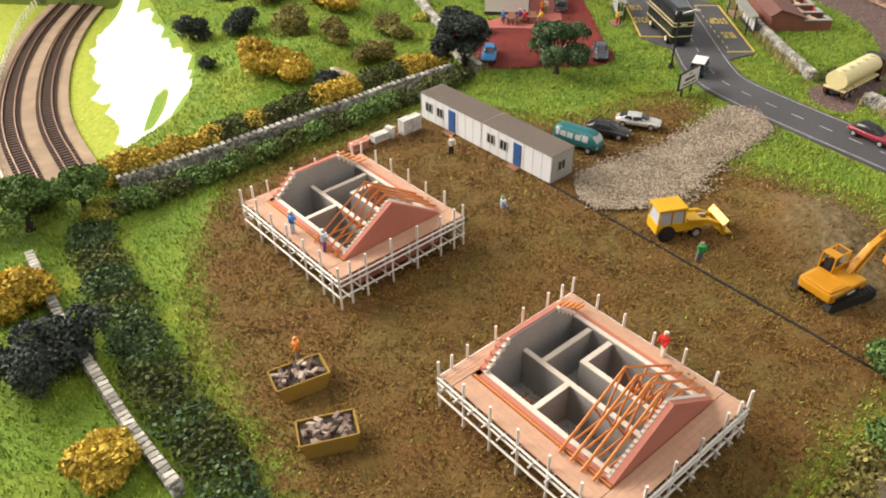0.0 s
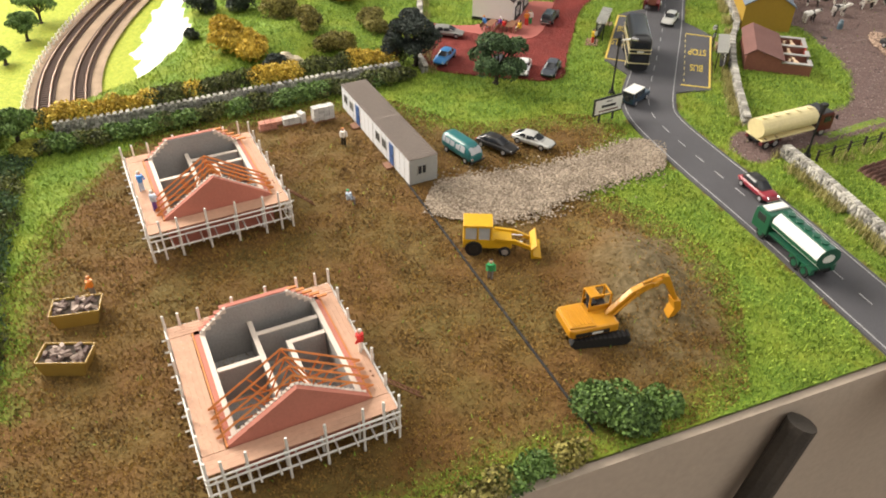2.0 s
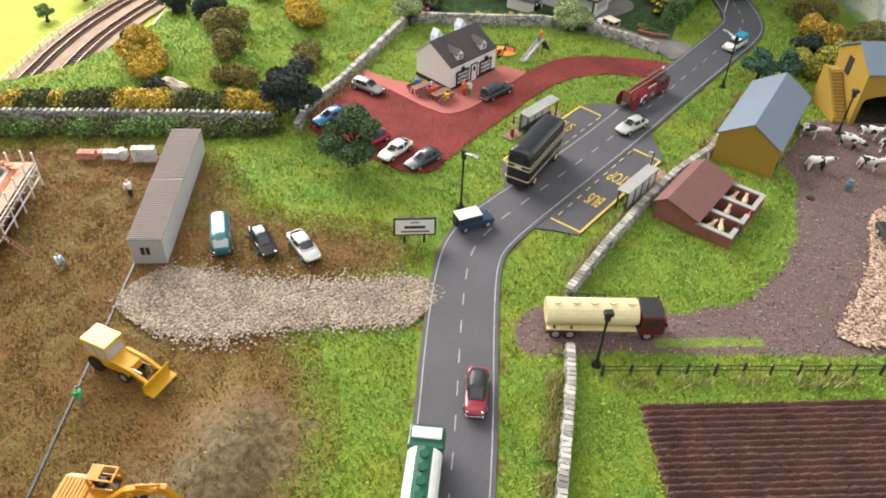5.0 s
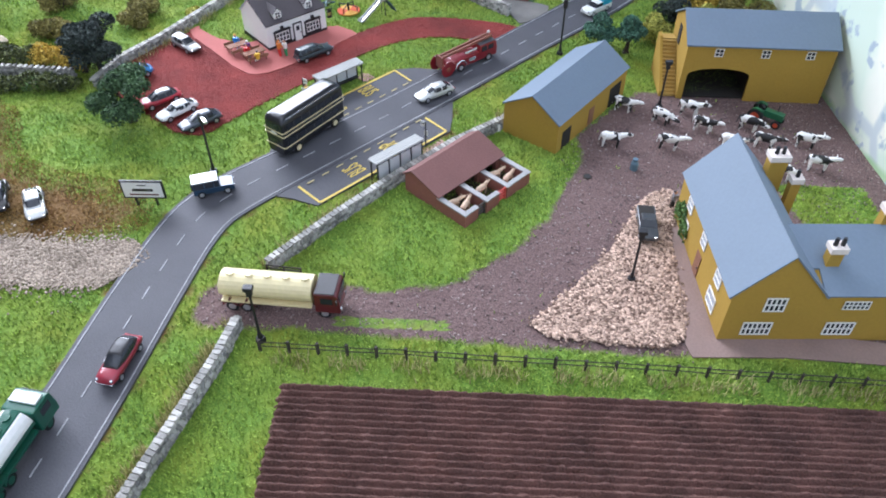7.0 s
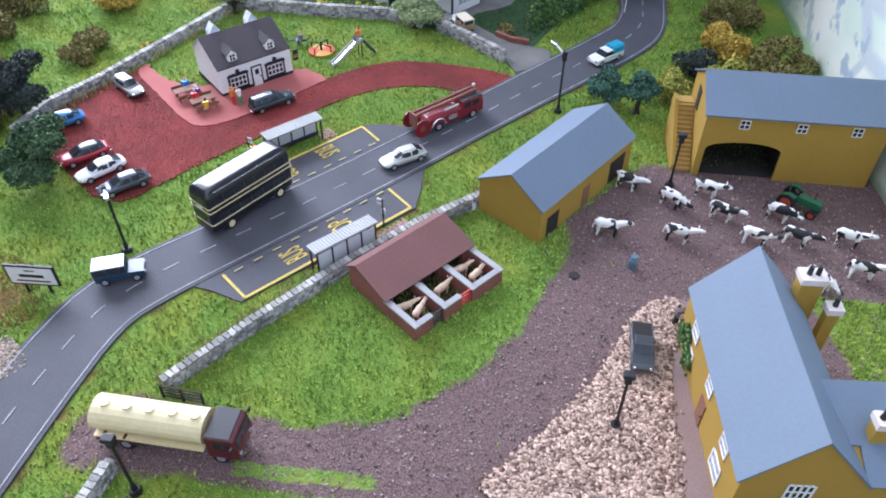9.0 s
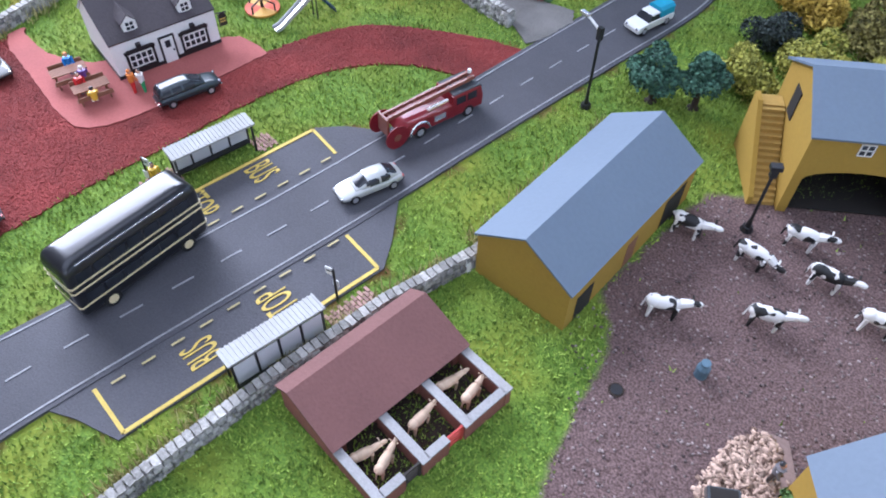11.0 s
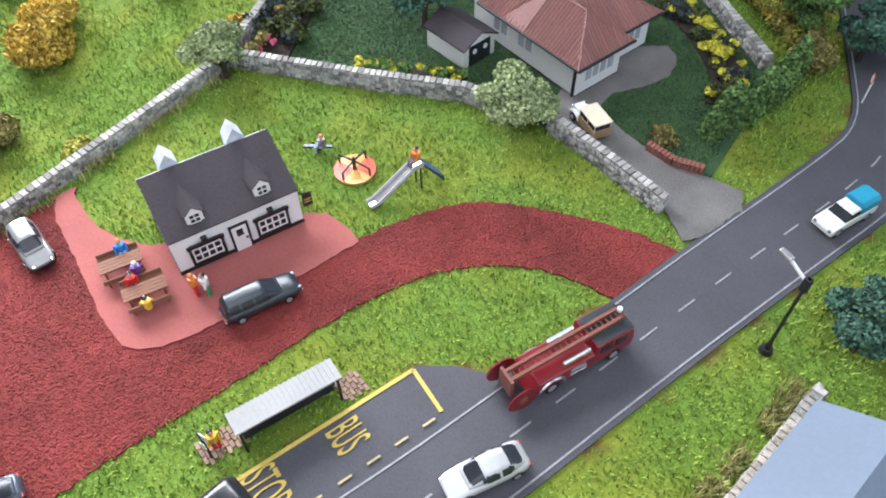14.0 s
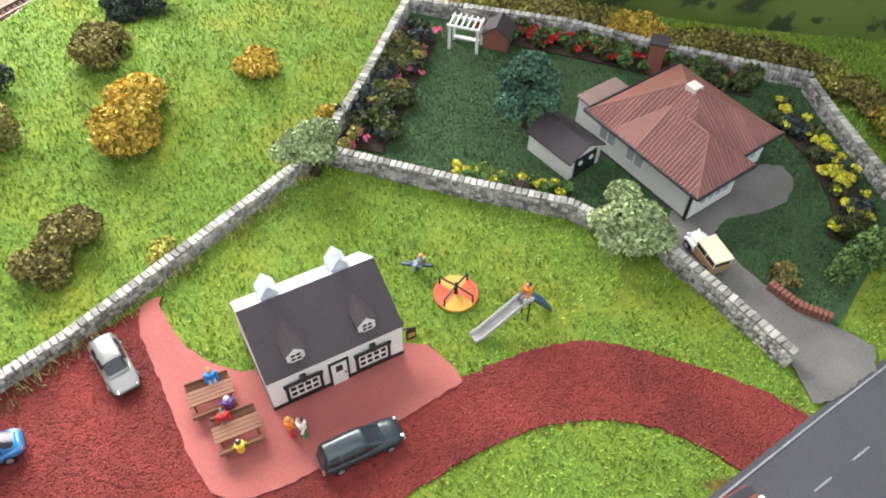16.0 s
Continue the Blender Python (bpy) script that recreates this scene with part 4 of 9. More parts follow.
def pig_sty():
    b = thing("pig_sty", "brown brick pig sty with three walled pens", "pig sty", 0.2585, 0.6020, -1.0)
    L = 8.0
    bm = bmesh.new()
    prism(bm, [(0, 0), (3.7, 0), (3.7, 1.50), (0.9, 2.35), (0, 1.75)], 0, 0.3)
    part("gable_wall", bm, BRICK, b)
    bm = bmesh.new()
    prism(bm, [(0, 0), (3.7, 0), (3.7, 1.50), (0.9, 2.35), (0, 1.75)], L - 0.3, L)
    part("gable_wall", bm, BRICK, b)
    bm = bmesh.new()
    box(bm, 0, 0.3, 0.3, L - 0.3, 0, 1.70)
    part("rear_wall", bm, BRICK, b)
    for i in range(4):
        bm = bmesh.new()
        y = 0.3 + i * (L - 1.0) / 3
        box(bm, 3.3, 3.7, y, y + 0.5, 0, 1.5)
        part("pier", bm, BRICK, b)
    bm = bmesh.new()
    roof_slab(bm, 4.0, 1.42, 0.85, 2.42, -0.1, L + 0.1, 0.12)
    part("roof", bm, STY_ROOF, b)
    bm = bmesh.new()
    roof_slab(bm, -0.2, 1.66, 0.85, 2.42, -0.1, L + 0.1, 0.12)
    part("roof", bm, STY_ROOF, b)
    for i in range(4):
        y = i * (L - 0.35) / 3
        bm = bmesh.new()
        box(bm, 3.72, 6.9, y, y + 0.35, 0, 1.2)
        w = part("pen_wall", bm, BRICK, b)
        bm = bmesh.new()
        box(bm, 3.72, 6.95, y - 0.05, y + 0.40, 1.2, 1.32)
        part("wall_coping", bm, BLOCK, w, "grey coping")
    for i in range(3):
        y = 0.36 + i * (L - 0.35) / 3
        n = (L - 0.35) / 3 - 0.37
        spans = ((y, y + n * 0.55), ) if i < 2 else ((y, y + n),)
        for a, c in spans:
            bm = bmesh.new()
            box(bm, 6.55, 6.88, a, c, 0, 1.2)
            w = part("pen_wall", bm, BRICK, b)
            bm = bmesh.new()
            box(bm, 6.50, 6.93, a, c, 1.2, 1.32)
            part("wall_coping", bm, BLOCK, w, "grey coping")
        if i < 2:
            bm = bmesh.new()
            for z in (0.2, 0.5, 0.8, 1.1):
                box(bm, 6.66, 6.76, y + n * 0.55, y + n, z, z + 0.14)
            box(bm, 6.64, 6.78, y + n * 0.55, y + n * 0.62, 0, 1.25)
            box(bm, 6.64, 6.78, y + n * 0.93, y + n, 0, 1.25)
            part("gate", bm, RED_GATE if i == 1 else OLD_WOOD, b, "red slatted gate" if i == 1 else "")
    bm = bmesh.new()
    box(bm, 0.3, 6.6, 0.3, L - 0.3, 0, 0.05)
    part("pen_floor", bm, SOIL, b)


RED_GATE = paint("red_gate_paint", (0.45, 0.05, 0.04), 0.6)
pig_sty()


def village_inn():
    b = thing("inn", "white rendered inn with charcoal slate roof and dormers", "house", 0.0755, 0.645, 83.5)
    W, D, e, r, ry = 7.3, 5.3, 2.85, 4.62, 3.3
    bm = bmesh.new()
    prism(bm, [(0, 0), (D, 0), (D, e), (ry, r), (0, e)], 0, W, "x")
    part("wall", bm, RENDER_W, b)
    bm = bmesh.new()
    box(bm, -0.04, W + 0.04, -0.04, D + 0.04, 0, 0.45)
    part("plinth", bm, BLACK, b, "black painted plinth")
    for y0, mt in ((-0.05, DARK_SLATE), (D + 0.14, PALE_SLATE)):
        bm = bmesh.new()
        d = 1 if y0 < D / 2 else -1
        prism(bm, [(y0, e - 0.08), (ry, r + 0.03), (ry, r + 0.15), (y0 - 0.03 * d, e + 0.04)], -0.06, W + 0.06, "x")
        part("roof", bm, mt, b, "pale streaked rear roof" if mt is PALE_SLATE else "")
    for x in (1.75, 5.55):
        bm = bmesh.new()
        prism(bm, [(x - 0.46, 2.7), (x + 0.46, 2.7), (x + 0.46, 3.78), (x, 4.22), (x - 0.46, 3.78)], 0.40, 2.6)
        dm = part("dormer", bm, RENDER_W, b, "white gabled dormer")
        for sx in (-1, 1):
            bm = bmesh.new()
            prism(bm, [(x + sx * 0.56, 3.68), (x, 4.22), (x, 4.29), (x + sx * 0.56, 3.75)], 0.37, 2.6)
            part("dormer_roof", bm, DARK_SLATE, dm)
        window(dm, Matrix.Translation((x, 0.40, 3.18)), 0.56, 0.62, 2, 2, RENDER_W)
        for sx, y1 in ((0, 0),):
            bm = bmesh.new()
            prism(bm, [(x - 0.5, 3.8), (x + 0.5, 3.8), (x + 0.5, 4.75), (x, 5.45), (x - 0.5, 4.75)], 3.5, 4.5)
            part("rear_dormer", bm, PALE_SLATE, b, "pale streaked rear dormer")
        wdw = window(b, Matrix.Translation((x, -0.02, 0.75)), 1.55, 0.95, 4, 2, RENDER_W)
        bm = bmesh.new()
        for bx in ((x - 0.98, x - 0.82, 0.55, 1.95), (x + 0.82, x + 0.98, 0.55, 1.95), (x - 1.05, x + 1.05, 1.82, 2.0), (x - 0.98, x + 0.98, 0.5, 0.66)):
            box(bm, bx[0], bx[1], -0.12, 0.0, bx[2], bx[3])
        part("surround", bm, BLACK, wdw, "black window surround")
        bm = bmesh.new()
        box(bm, x - 0.16, x + 0.16, -0.3, 0.0, 2.05, 2.45, 0.04)
        tube(bm, (x - 0.9, -0.12, 2.1), (x + 0.9, -0.12, 2.1), 0.05, 5)
        part("lantern", bm, BLACK, b, "black wall lantern")
    d = door(b, Matrix.Translation((3.65, -0.02, 0.1)), 0.85, 2.0, RENDER_W, pane=True)
    bm = bmesh.new()
    for bx in ((3.1, 3.22, 0.1, 2.15), (4.08, 4.2, 0.1, 2.15), (3.1, 4.2, 2.1, 2.22)):
        box(bm, bx[0], bx[1], -0.1, 0.0, bx[2], bx[3])
    part("door_frame", bm, BLACK, d)
    bm = bmesh.new()
    tube(bm, (W, -0.05, 2.5), (W + 0.75, -0.25, 2.5), 0.05, 5)
    prism(bm, [(W + 0.15, 1.5), (W + 0.7, 1.5), (W + 0.7, 2.35), (W + 0.42, 2.5), (W + 0.15, 2.35)], -0.2, -0.1)
    sg = part("hanging_sign", bm, BLACK, b, "black hanging inn sign")
    bm = bmesh.new()
    for z in (1.8, 2.0):
        box(bm, W + 0.22, W + 0.63, -0.215, -0.2, z, z + 0.07)
    part("sign_bars", bm, YELLOW_LINE, sg)


PALE_SLATE = M("pale_streaked_card", (0.52, 0.56, 0.66), 0.7, 0, 0.35, 300, 120, 0.1, col2=(0.74, 0.76, 0.8))
village_inn()


def bungalow():
    b = thing("bungalow", "white bungalow with red-brown tiled hipped roof", "house", 0.0338, 0.8280, 0.5, s=K * 1.14)
    W, D, e = 6.9, 7.0, 2.45
    bm = bmesh.new()
    box(bm, 0, W, 0, D, 0, e)
    box(bm, 5.2, 7.75, -0.02, 3.6, 0, e)
    part("wall", bm, RENDER_W, b)
    bm = bmesh.new()
    box(bm, -0.04, W + 0.04, -0.05, D + 0.04, 0, 0.2)
    box(bm, 5.16, 7.79, -0.06, 3.64, 0, 0.2)
    part("plinth", bm, BLACK, b)

    def hip(bm, x0, x1, y0, y1, z0, ridge, zt):
        a = [bm.verts.new(p) for p in ((x0, y0, z0), (x1, y0, z0), (x1, y1, z0), (x0, y1, z0))]
        c = [bm.verts.new((*p, zt)) for p in ridge]
        for f in ((a[0], a[1], c[1], c[0]), (a[1], a[2], c[1]), (a[2], a[3], c[0], c[1]), (a[3], a[0], c[0]), tuple(a[::-1])):
            bm.faces.new(f)
    bm = bmesh.new()
    hip(bm, -0.45, W + 0.5, -0.45, D + 0.45, e, [(3.0, D / 2), (3.9, D / 2)], 4.9)
    rf = part("roof", bm, TILE, b)
    bm = bmesh.new()
    hip(bm, 1.6, 8.2, -0.5, 4.05, e + 0.005, [(3.4, 1.8), (6.25, 1.8)], 4.35)
    part("roof", bm, TILE, b, "lower hipped roof over the bay")
    # ribs of pantiles running down every visible slope
    def rib(x, y, dx, dy, run, rise, t, z):
        bm = bmesh.new()
        tube(bm, (x, y, z + 0.015), (x + dx * run * t, y + dy * run * t, z + rise * t + 0.015), 0.085, 5)
        part("tile_rib", bm, TILE, rf)
    for x in np.arange(-0.30, W + 0.45, 0.24):
        t = min((x + 0.45) / 3.45, (W + 0.5 - x) / 3.5, 1)
        rib(x, -0.45, 0, 1, 3.95, 2.45, t, e)
    for y in np.arange(-0.30, D + 0.40, 0.24):
        rib(W + 0.5, y, -1, 0, 3.5, 2.45, min((y + 0.45) / 3.95, (D + 0.45 - y) / 3.95, 1), e)
    for x in np.arange(3.6, 8.1, 0.24):
        rib(x, -0.5, 0, 1, 2.3, 1.9, min((8.2 - x) / 1.95, 1), e + 0.005)
    for y in np.arange(-0.38, 4.0, 0.24):
        rib(8.2, y, -1, 0, 1.95, 1.9, min((y + 0.5) / 2.3, (4.05 - y) / 2.25, 1), e + 0.005)
    bm = bmesh.new()
    for p, q in (((-0.45, -0.45, e), (3.0, D / 2, 4.9)), ((W + 0.5, D + 0.45, e), (3.9, D / 2, 4.9)), ((3.0, D / 2, 4.9), (3.9, D / 2, 4.9)), ((8.2, -0.5, e), (6.25, 1.8, 4.35)), ((8.2, 4.05, e), (6.25, 1.8, 4.35)), ((6.25, 1.8, 4.35), (4.6, 1.8, 4.35))):
        tube(bm, p, q, 0.10, 6)
    part("ridge_tiles", bm, TILE, rf)
    bm = bmesh.new()
    for p, q in (((-0.5, -0.5, e), (8.25, -0.5, e)), ((8.25, -0.5, e), (8.25, 4.1, e)), ((W + 0.5, 4.1, e), (W + 0.5, D + 0.5, e)), ((-0.5, -0.5, e), (-0.5, D + 0.5, e)), ((7.65, -0.1, e), (7.65, -0.1, 0.1))):
        tube(bm, p, q, 0.10, 6)
    part("gutter", bm, BLACK, b, "black gutter and downpipe")
    for x, w in ((1.2, 1.3), (3.4, 1.3)):
        window(b, Matrix.Translation((x, 0, 1.0)), w, 0.9, 2, 1, RENDER_W, PALE_GLASS)
    side = lambda yy, z, xx: Matrix.Translation((xx, yy, z)) @ Euler((0, 0, radians(90))).to_matrix().to_4x4()
    window(b, side(1.8, 0.9, 7.75), 2.4, 1.0, 4, 1, RENDER_W, PALE_GLASS)
    window(b, side(5.4, 0.9, W), 1.8, 1.0, 3, 1, RENDER_W, PALE_GLASS)
    # small cream block set over the middle of the ridge
    bm = bmesh.new()
    box(bm, 3.1, 3.8, D / 2 - 0.35, D / 2 + 0.35, 4.6, 5.05, 0.05)
    part("ridge_patch", bm, CREAM_TOP, b, "pale patch on the ridge")
    bm = bmesh.new()
    box(bm, -1.9, -0.02, 0.5, 3.4, 0, 2.0)
    lt = part("side_extension", bm, RENDER_W, b, "low white side extension")
    bm = bmesh.new()
    box(bm, -2.05, -0.06, 0.35, 3.55, 2.0, 2.12, 0.03)
    part("flat_roof", bm, PATH_M, lt, "flat brown roof")
    g = thing("garden_garage", "white garage with charcoal roof and dark doors", "garage", 0.0215, 0.8005, 4.0)
    bm = bmesh.new()
    prism(bm, [(0, 0), (2.9, 0), (2.9, 1.75), (1.45, 2.45), (0, 1.75)], 0, 3.8, "x")
    part("wall", bm, RENDER_W, g)
    for y0 in (-0.2, 3.1):
        bm = bmesh.new()
        prism(bm, [(y0, 1.66), (1.45, 2.48), (1.45, 2.6), (y0, 1.78)], -0.15, 4.0, "x")
        part("roof", bm, DARK_SLATE, g)
    bm = bmesh.new()
    box(bm, 3.79, 3.86, 0.45, 2.45, 0, 1.7)
    dr = part("garage_door", bm, GLASS, g, "dark double door")
    bm = bmesh.new()
    for yy in (0.95, 1.95):
        tube(bm, (3.86, yy, 1.2), (3.89, yy, 1.2), 0.2, 12)
    part("door_disc", bm, RENDER_W, dr, "two white discs")


bungalow()


# ---- road markings ----
def strip(name, line, width, z, material, parent, label=""):
    line = np.asarray(line, float)
    t = np.gradient(line, axis=0)
    n = np.stack([-t[:, 1], t[:, 0]], -1)
    n /= np.hypot(n[:, 0], n[:, 1])[:, None]
    bm = bmesh.new()
    rows = [[bm.verts.new((*(p + q * o), zz)) for o, zz in ((-width / 2, z), (width / 2, z), (width / 2, z - 0.0003), (-width / 2, z - 0.0003))] for p, q in zip(line, n)]
    for a, b in zip(rows, rows[1:]):
        for k in range(4):
            bm.faces.new((a[k], b[k], b[(k + 1) % 4], a[(k + 1) % 4]))
    bm.faces.new(rows[0]), bm.faces.new(rows[-1][::-1])
    return part(name, bm, material, parent, label)


def along(line, s):
    line = np.asarray(line, float)
    d = np.r_[0, np.cumsum(np.hypot(*np.diff(line, axis=0).T))]
    s = np.atleast_1d(s)
    return np.stack([np.interp(s, d, line[:, 0]), np.interp(s, d, line[:, 1])], -1), d[-1]


def text_mesh(body, size):
    cu = bpy.data.curves.new("lettering", "FONT")
    cu.body, cu.size, cu.align_x, cu.align_y, cu.extrude = body, size, "CENTER", "CENTER", 0.00012
    ob = new("lettering_source", cu)
    me = bpy.data.meshes.new_from_object(ob.evaluated_get(bpy.context.evaluated_depsgraph_get()))
    bpy.data.objects.remove(ob)
    return me


def lettering(body, size, m, material, parent, name="lettering"):
    me = text_mesh(body, size)
    me.materials.clear()
    me.materials.append(material)
    ob = new(name, me)
    ob.parent = parent
    ob.matrix_basis = m
    return ob


def road_marks():
    n = 200
    L, R = [along(e, np.linspace(0, along(e, 0)[1], n))[0] for e in (ROAD_L, ROAD_R)]
    mid = (L + R) / 2
    total = along(mid, 0)[1]
    s = 0.006
    while s < total - 0.02:
        strip("lane_dash", along(mid, np.linspace(s, s + 0.0085, 4))[0], 0.00062, 0.00145, WHITE_LINE, road)
        s += 0.0195
    for e, o in ((L, 0.0022), (R, -0.0022)):
        t = np.gradient(e, axis=0)
        nn = np.stack([t[:, 1], -t[:, 0]], -1) / np.hypot(t[:, 0], t[:, 1])[:, None]
        strip("edge_line", e + nn * o, 0.00062, 0.00145, WHITE_LINE, road, "white edge line")
    # bay A, on the farm side
    for a, b in (((0.2125, 0.561), (0.2325, 0.5605)), ((0.2325, 0.5605), (0.2365, 0.6595)), ((0.2365, 0.6595), (0.2165, 0.661))):
        strip("bay_line", [a, b], 0.0014, 0.00125, YELLOW_LINE, bay_a, "yellow bay line")
    for k in range(9):
        y = 0.566 + k * 0.0108
        strip("bay_dash", [(0.2145 + (y - 0.56) * 0.02, y), (0.2147 + (y - 0.56) * 0.02, y + 0.0048)], 0.0007, 0.00165, BAY_DASH, bay_a)
    for a, b in (((0.1565, 0.594), (0.1605, 0.688)), ((0.1605, 0.688), (0.1785, 0.686)), ((0.1565, 0.594), (0.174, 0.592))):
        strip("bay_line", [a, b], 0.0014, 0.00125, YELLOW_LINE, bay_b, "yellow bay line")
    for k in range(9):
        y = 0.594 + k * 0.0105
        strip("bay_dash", [(0.1765 + (y - 0.594) * 0.03, y), (0.1767 + (y - 0.594) * 0.03, y + 0.0048)], 0.0007, 0.00165, BAY_DASH, bay_b)
    for word, x, y, rz, p in (("BUS", 0.2240, 0.594, 178, bay_a), ("STOP", 0.2252, 0.6245, 178, bay_a), ("BUS", 0.1665, 0.657, -2, bay_b), ("STOP", 0.1655, 0.628, -2, bay_b)):
        lettering(word, 0.0074, pose(x, y, 0.00115, 0, 0, rz) @ Matrix.Diagonal((0.78, 2.3, 1, 1)), YELLOW_LINE, p, "road_lettering")


road_marks()


# ---- loose stone, soil and the ploughed field ----
def chips(name, poly, count, size, material, label, long=1.0, z=0.0010):
    rng = np.random.default_rng(len(name))
    poly = np.asarray(poly)
    lo, hi = poly.min(0), poly.max(0)
    p = rng.uniform(lo, hi, (count * 4, 2))
    p = p[depth_in(poly, p[:, 0], p[:, 1]) > 0.0008 - rng.exponential(0.0028 if "pale" in name else 0.0008, len(p))][:count]
    n = len(p)
    cube = np.array([(x, y, zz) for x in (-1, 1) for y in (-1, 1) for zz in (0, 1)], float)
    v = cube[None] * rng.uniform(0.55, 1.0, (n, 8, 3)) * size * rng.uniform(0.6, 1.2, (n, 1, 1)) * np.array([long, 1, 0.8]) * 0.5
    a = rng.uniform(0, np.pi * 2, n)
    c, s = np.cos(a)[:, None], np.sin(a)[:, None]
    x, y = v[..., 0] * c - v[..., 1] * s, v[..., 0] * s + v[..., 1] * c
    v = np.stack([x + p[:, :1], y + p[:, 1:], v[..., 2] + z], -1).reshape(-1, 3)
    f = np.array([(0, 1, 3, 2), (4, 6, 7, 5), (0, 4, 5, 1), (2, 3, 7, 6), (1, 5, 7, 3)])
    f = (np.arange(n)[:, None, None] * 8 + f[None]).reshape(-1, 4)
    return tagged(raw_mesh(name, v, f, material), label, "gravel", kind="stuff")


chips("pale_gravel", GRAVEL, 19000, 0.0011, PALE_CHIPS, "pale stone chips on the site entrance", 1.3)
chips("tan_gravel", CHIPS, 17000, 0.0013, TAN_CHIPS, "coarse tan chips beside the farmhouse", 1.9)
chips("cinder_scatter", CARPARK, 15000, 0.00075, RED_CINDER, "red cinder grains of the car park", 1.2, 0.0007)
chips("yard_scatter", YARD, 5000, 0.0009, M("yard_stone", (0.12, 0.08, 0.075), 0.95, 0, 0.5, 900, 60, 0.2, island=0.5, col2=(0.34, 0.27, 0.25)), "small brown stones on the farm yard", 1.3, 0.0)


def ploughed_field():
    nu, nv = 130, 420
    u, v = np.meshgrid(np.linspace(0, 0.272, nu), np.linspace(0, 0.122, nv), indexing="ij")
    P = FIELD_O + u[..., None] * FIELD_U + v[..., None] * FIELD_V
    h = 0.0010 + 0.0010 * np.sin(v / 0.0034 * 2 * np.pi)
    jit = np.array([[noise.noise((a * 420, b * 420, 3)) for a, b in row] for row in P])
    h = np.maximum(h + 0.0014 * jit, -0.0002) + 0.0006
    h[[0, -1], :] = -0.0005
    h[:, [0, -1]] = -0.0005
    P = P + 0.0012 * jit[..., None] * ((u < 0.004) | (v < 0.002))[..., None]
    verts = np.concatenate([P, h[..., None]], -1).reshape(-1, 3)
    i, j = np.meshgrid(np.arange(nu - 1), np.arange(nv - 1), indexing="ij")
    a = (i * nv + j).ravel()
    tagged(raw_mesh("ploughed_field", verts, np.stack([a, a + 1, a + nv + 1, a + nv], -1), PLOUGH), "dark brown ploughed field with straight furrows", "field", kind="structure")


ploughed_field()

# the joint between two baseboards across the site
bm = bmesh.new()
prism(bm, [(0.0570, 0.3868), (0.0579, 0.3875), (0.1794, 0.2310), (0.1786, 0.2303)], 0.0002, 0.0007, "z")
tagged(part("baseboard_joint", bm, BLACK, None), "dark joint between two baseboards across the bare earth", "joint", kind="structure")


# ---- stone walls ----
def rough_stone(name, sx, sy, sz, seed):
    r = random.Random(seed)
    bm = bmesh.new()
    box(bm, -sx / 2, sx / 2, -sy / 2, sy / 2, 0, sz, min(sx, sy, sz) * 0.18)
    for v in bm.verts:
        v.co *= 1 + r.uniform(-0.10, 0.10)
    me = bpy.data.meshes.new(name)
    bm.to_mesh(me)
    bm.free()
    me.materials.append(COPING)
    return me


COPE = [rough_stone("coping_stone", 0.0024, 0.0038, 0.0013, i) for i in range(4)]


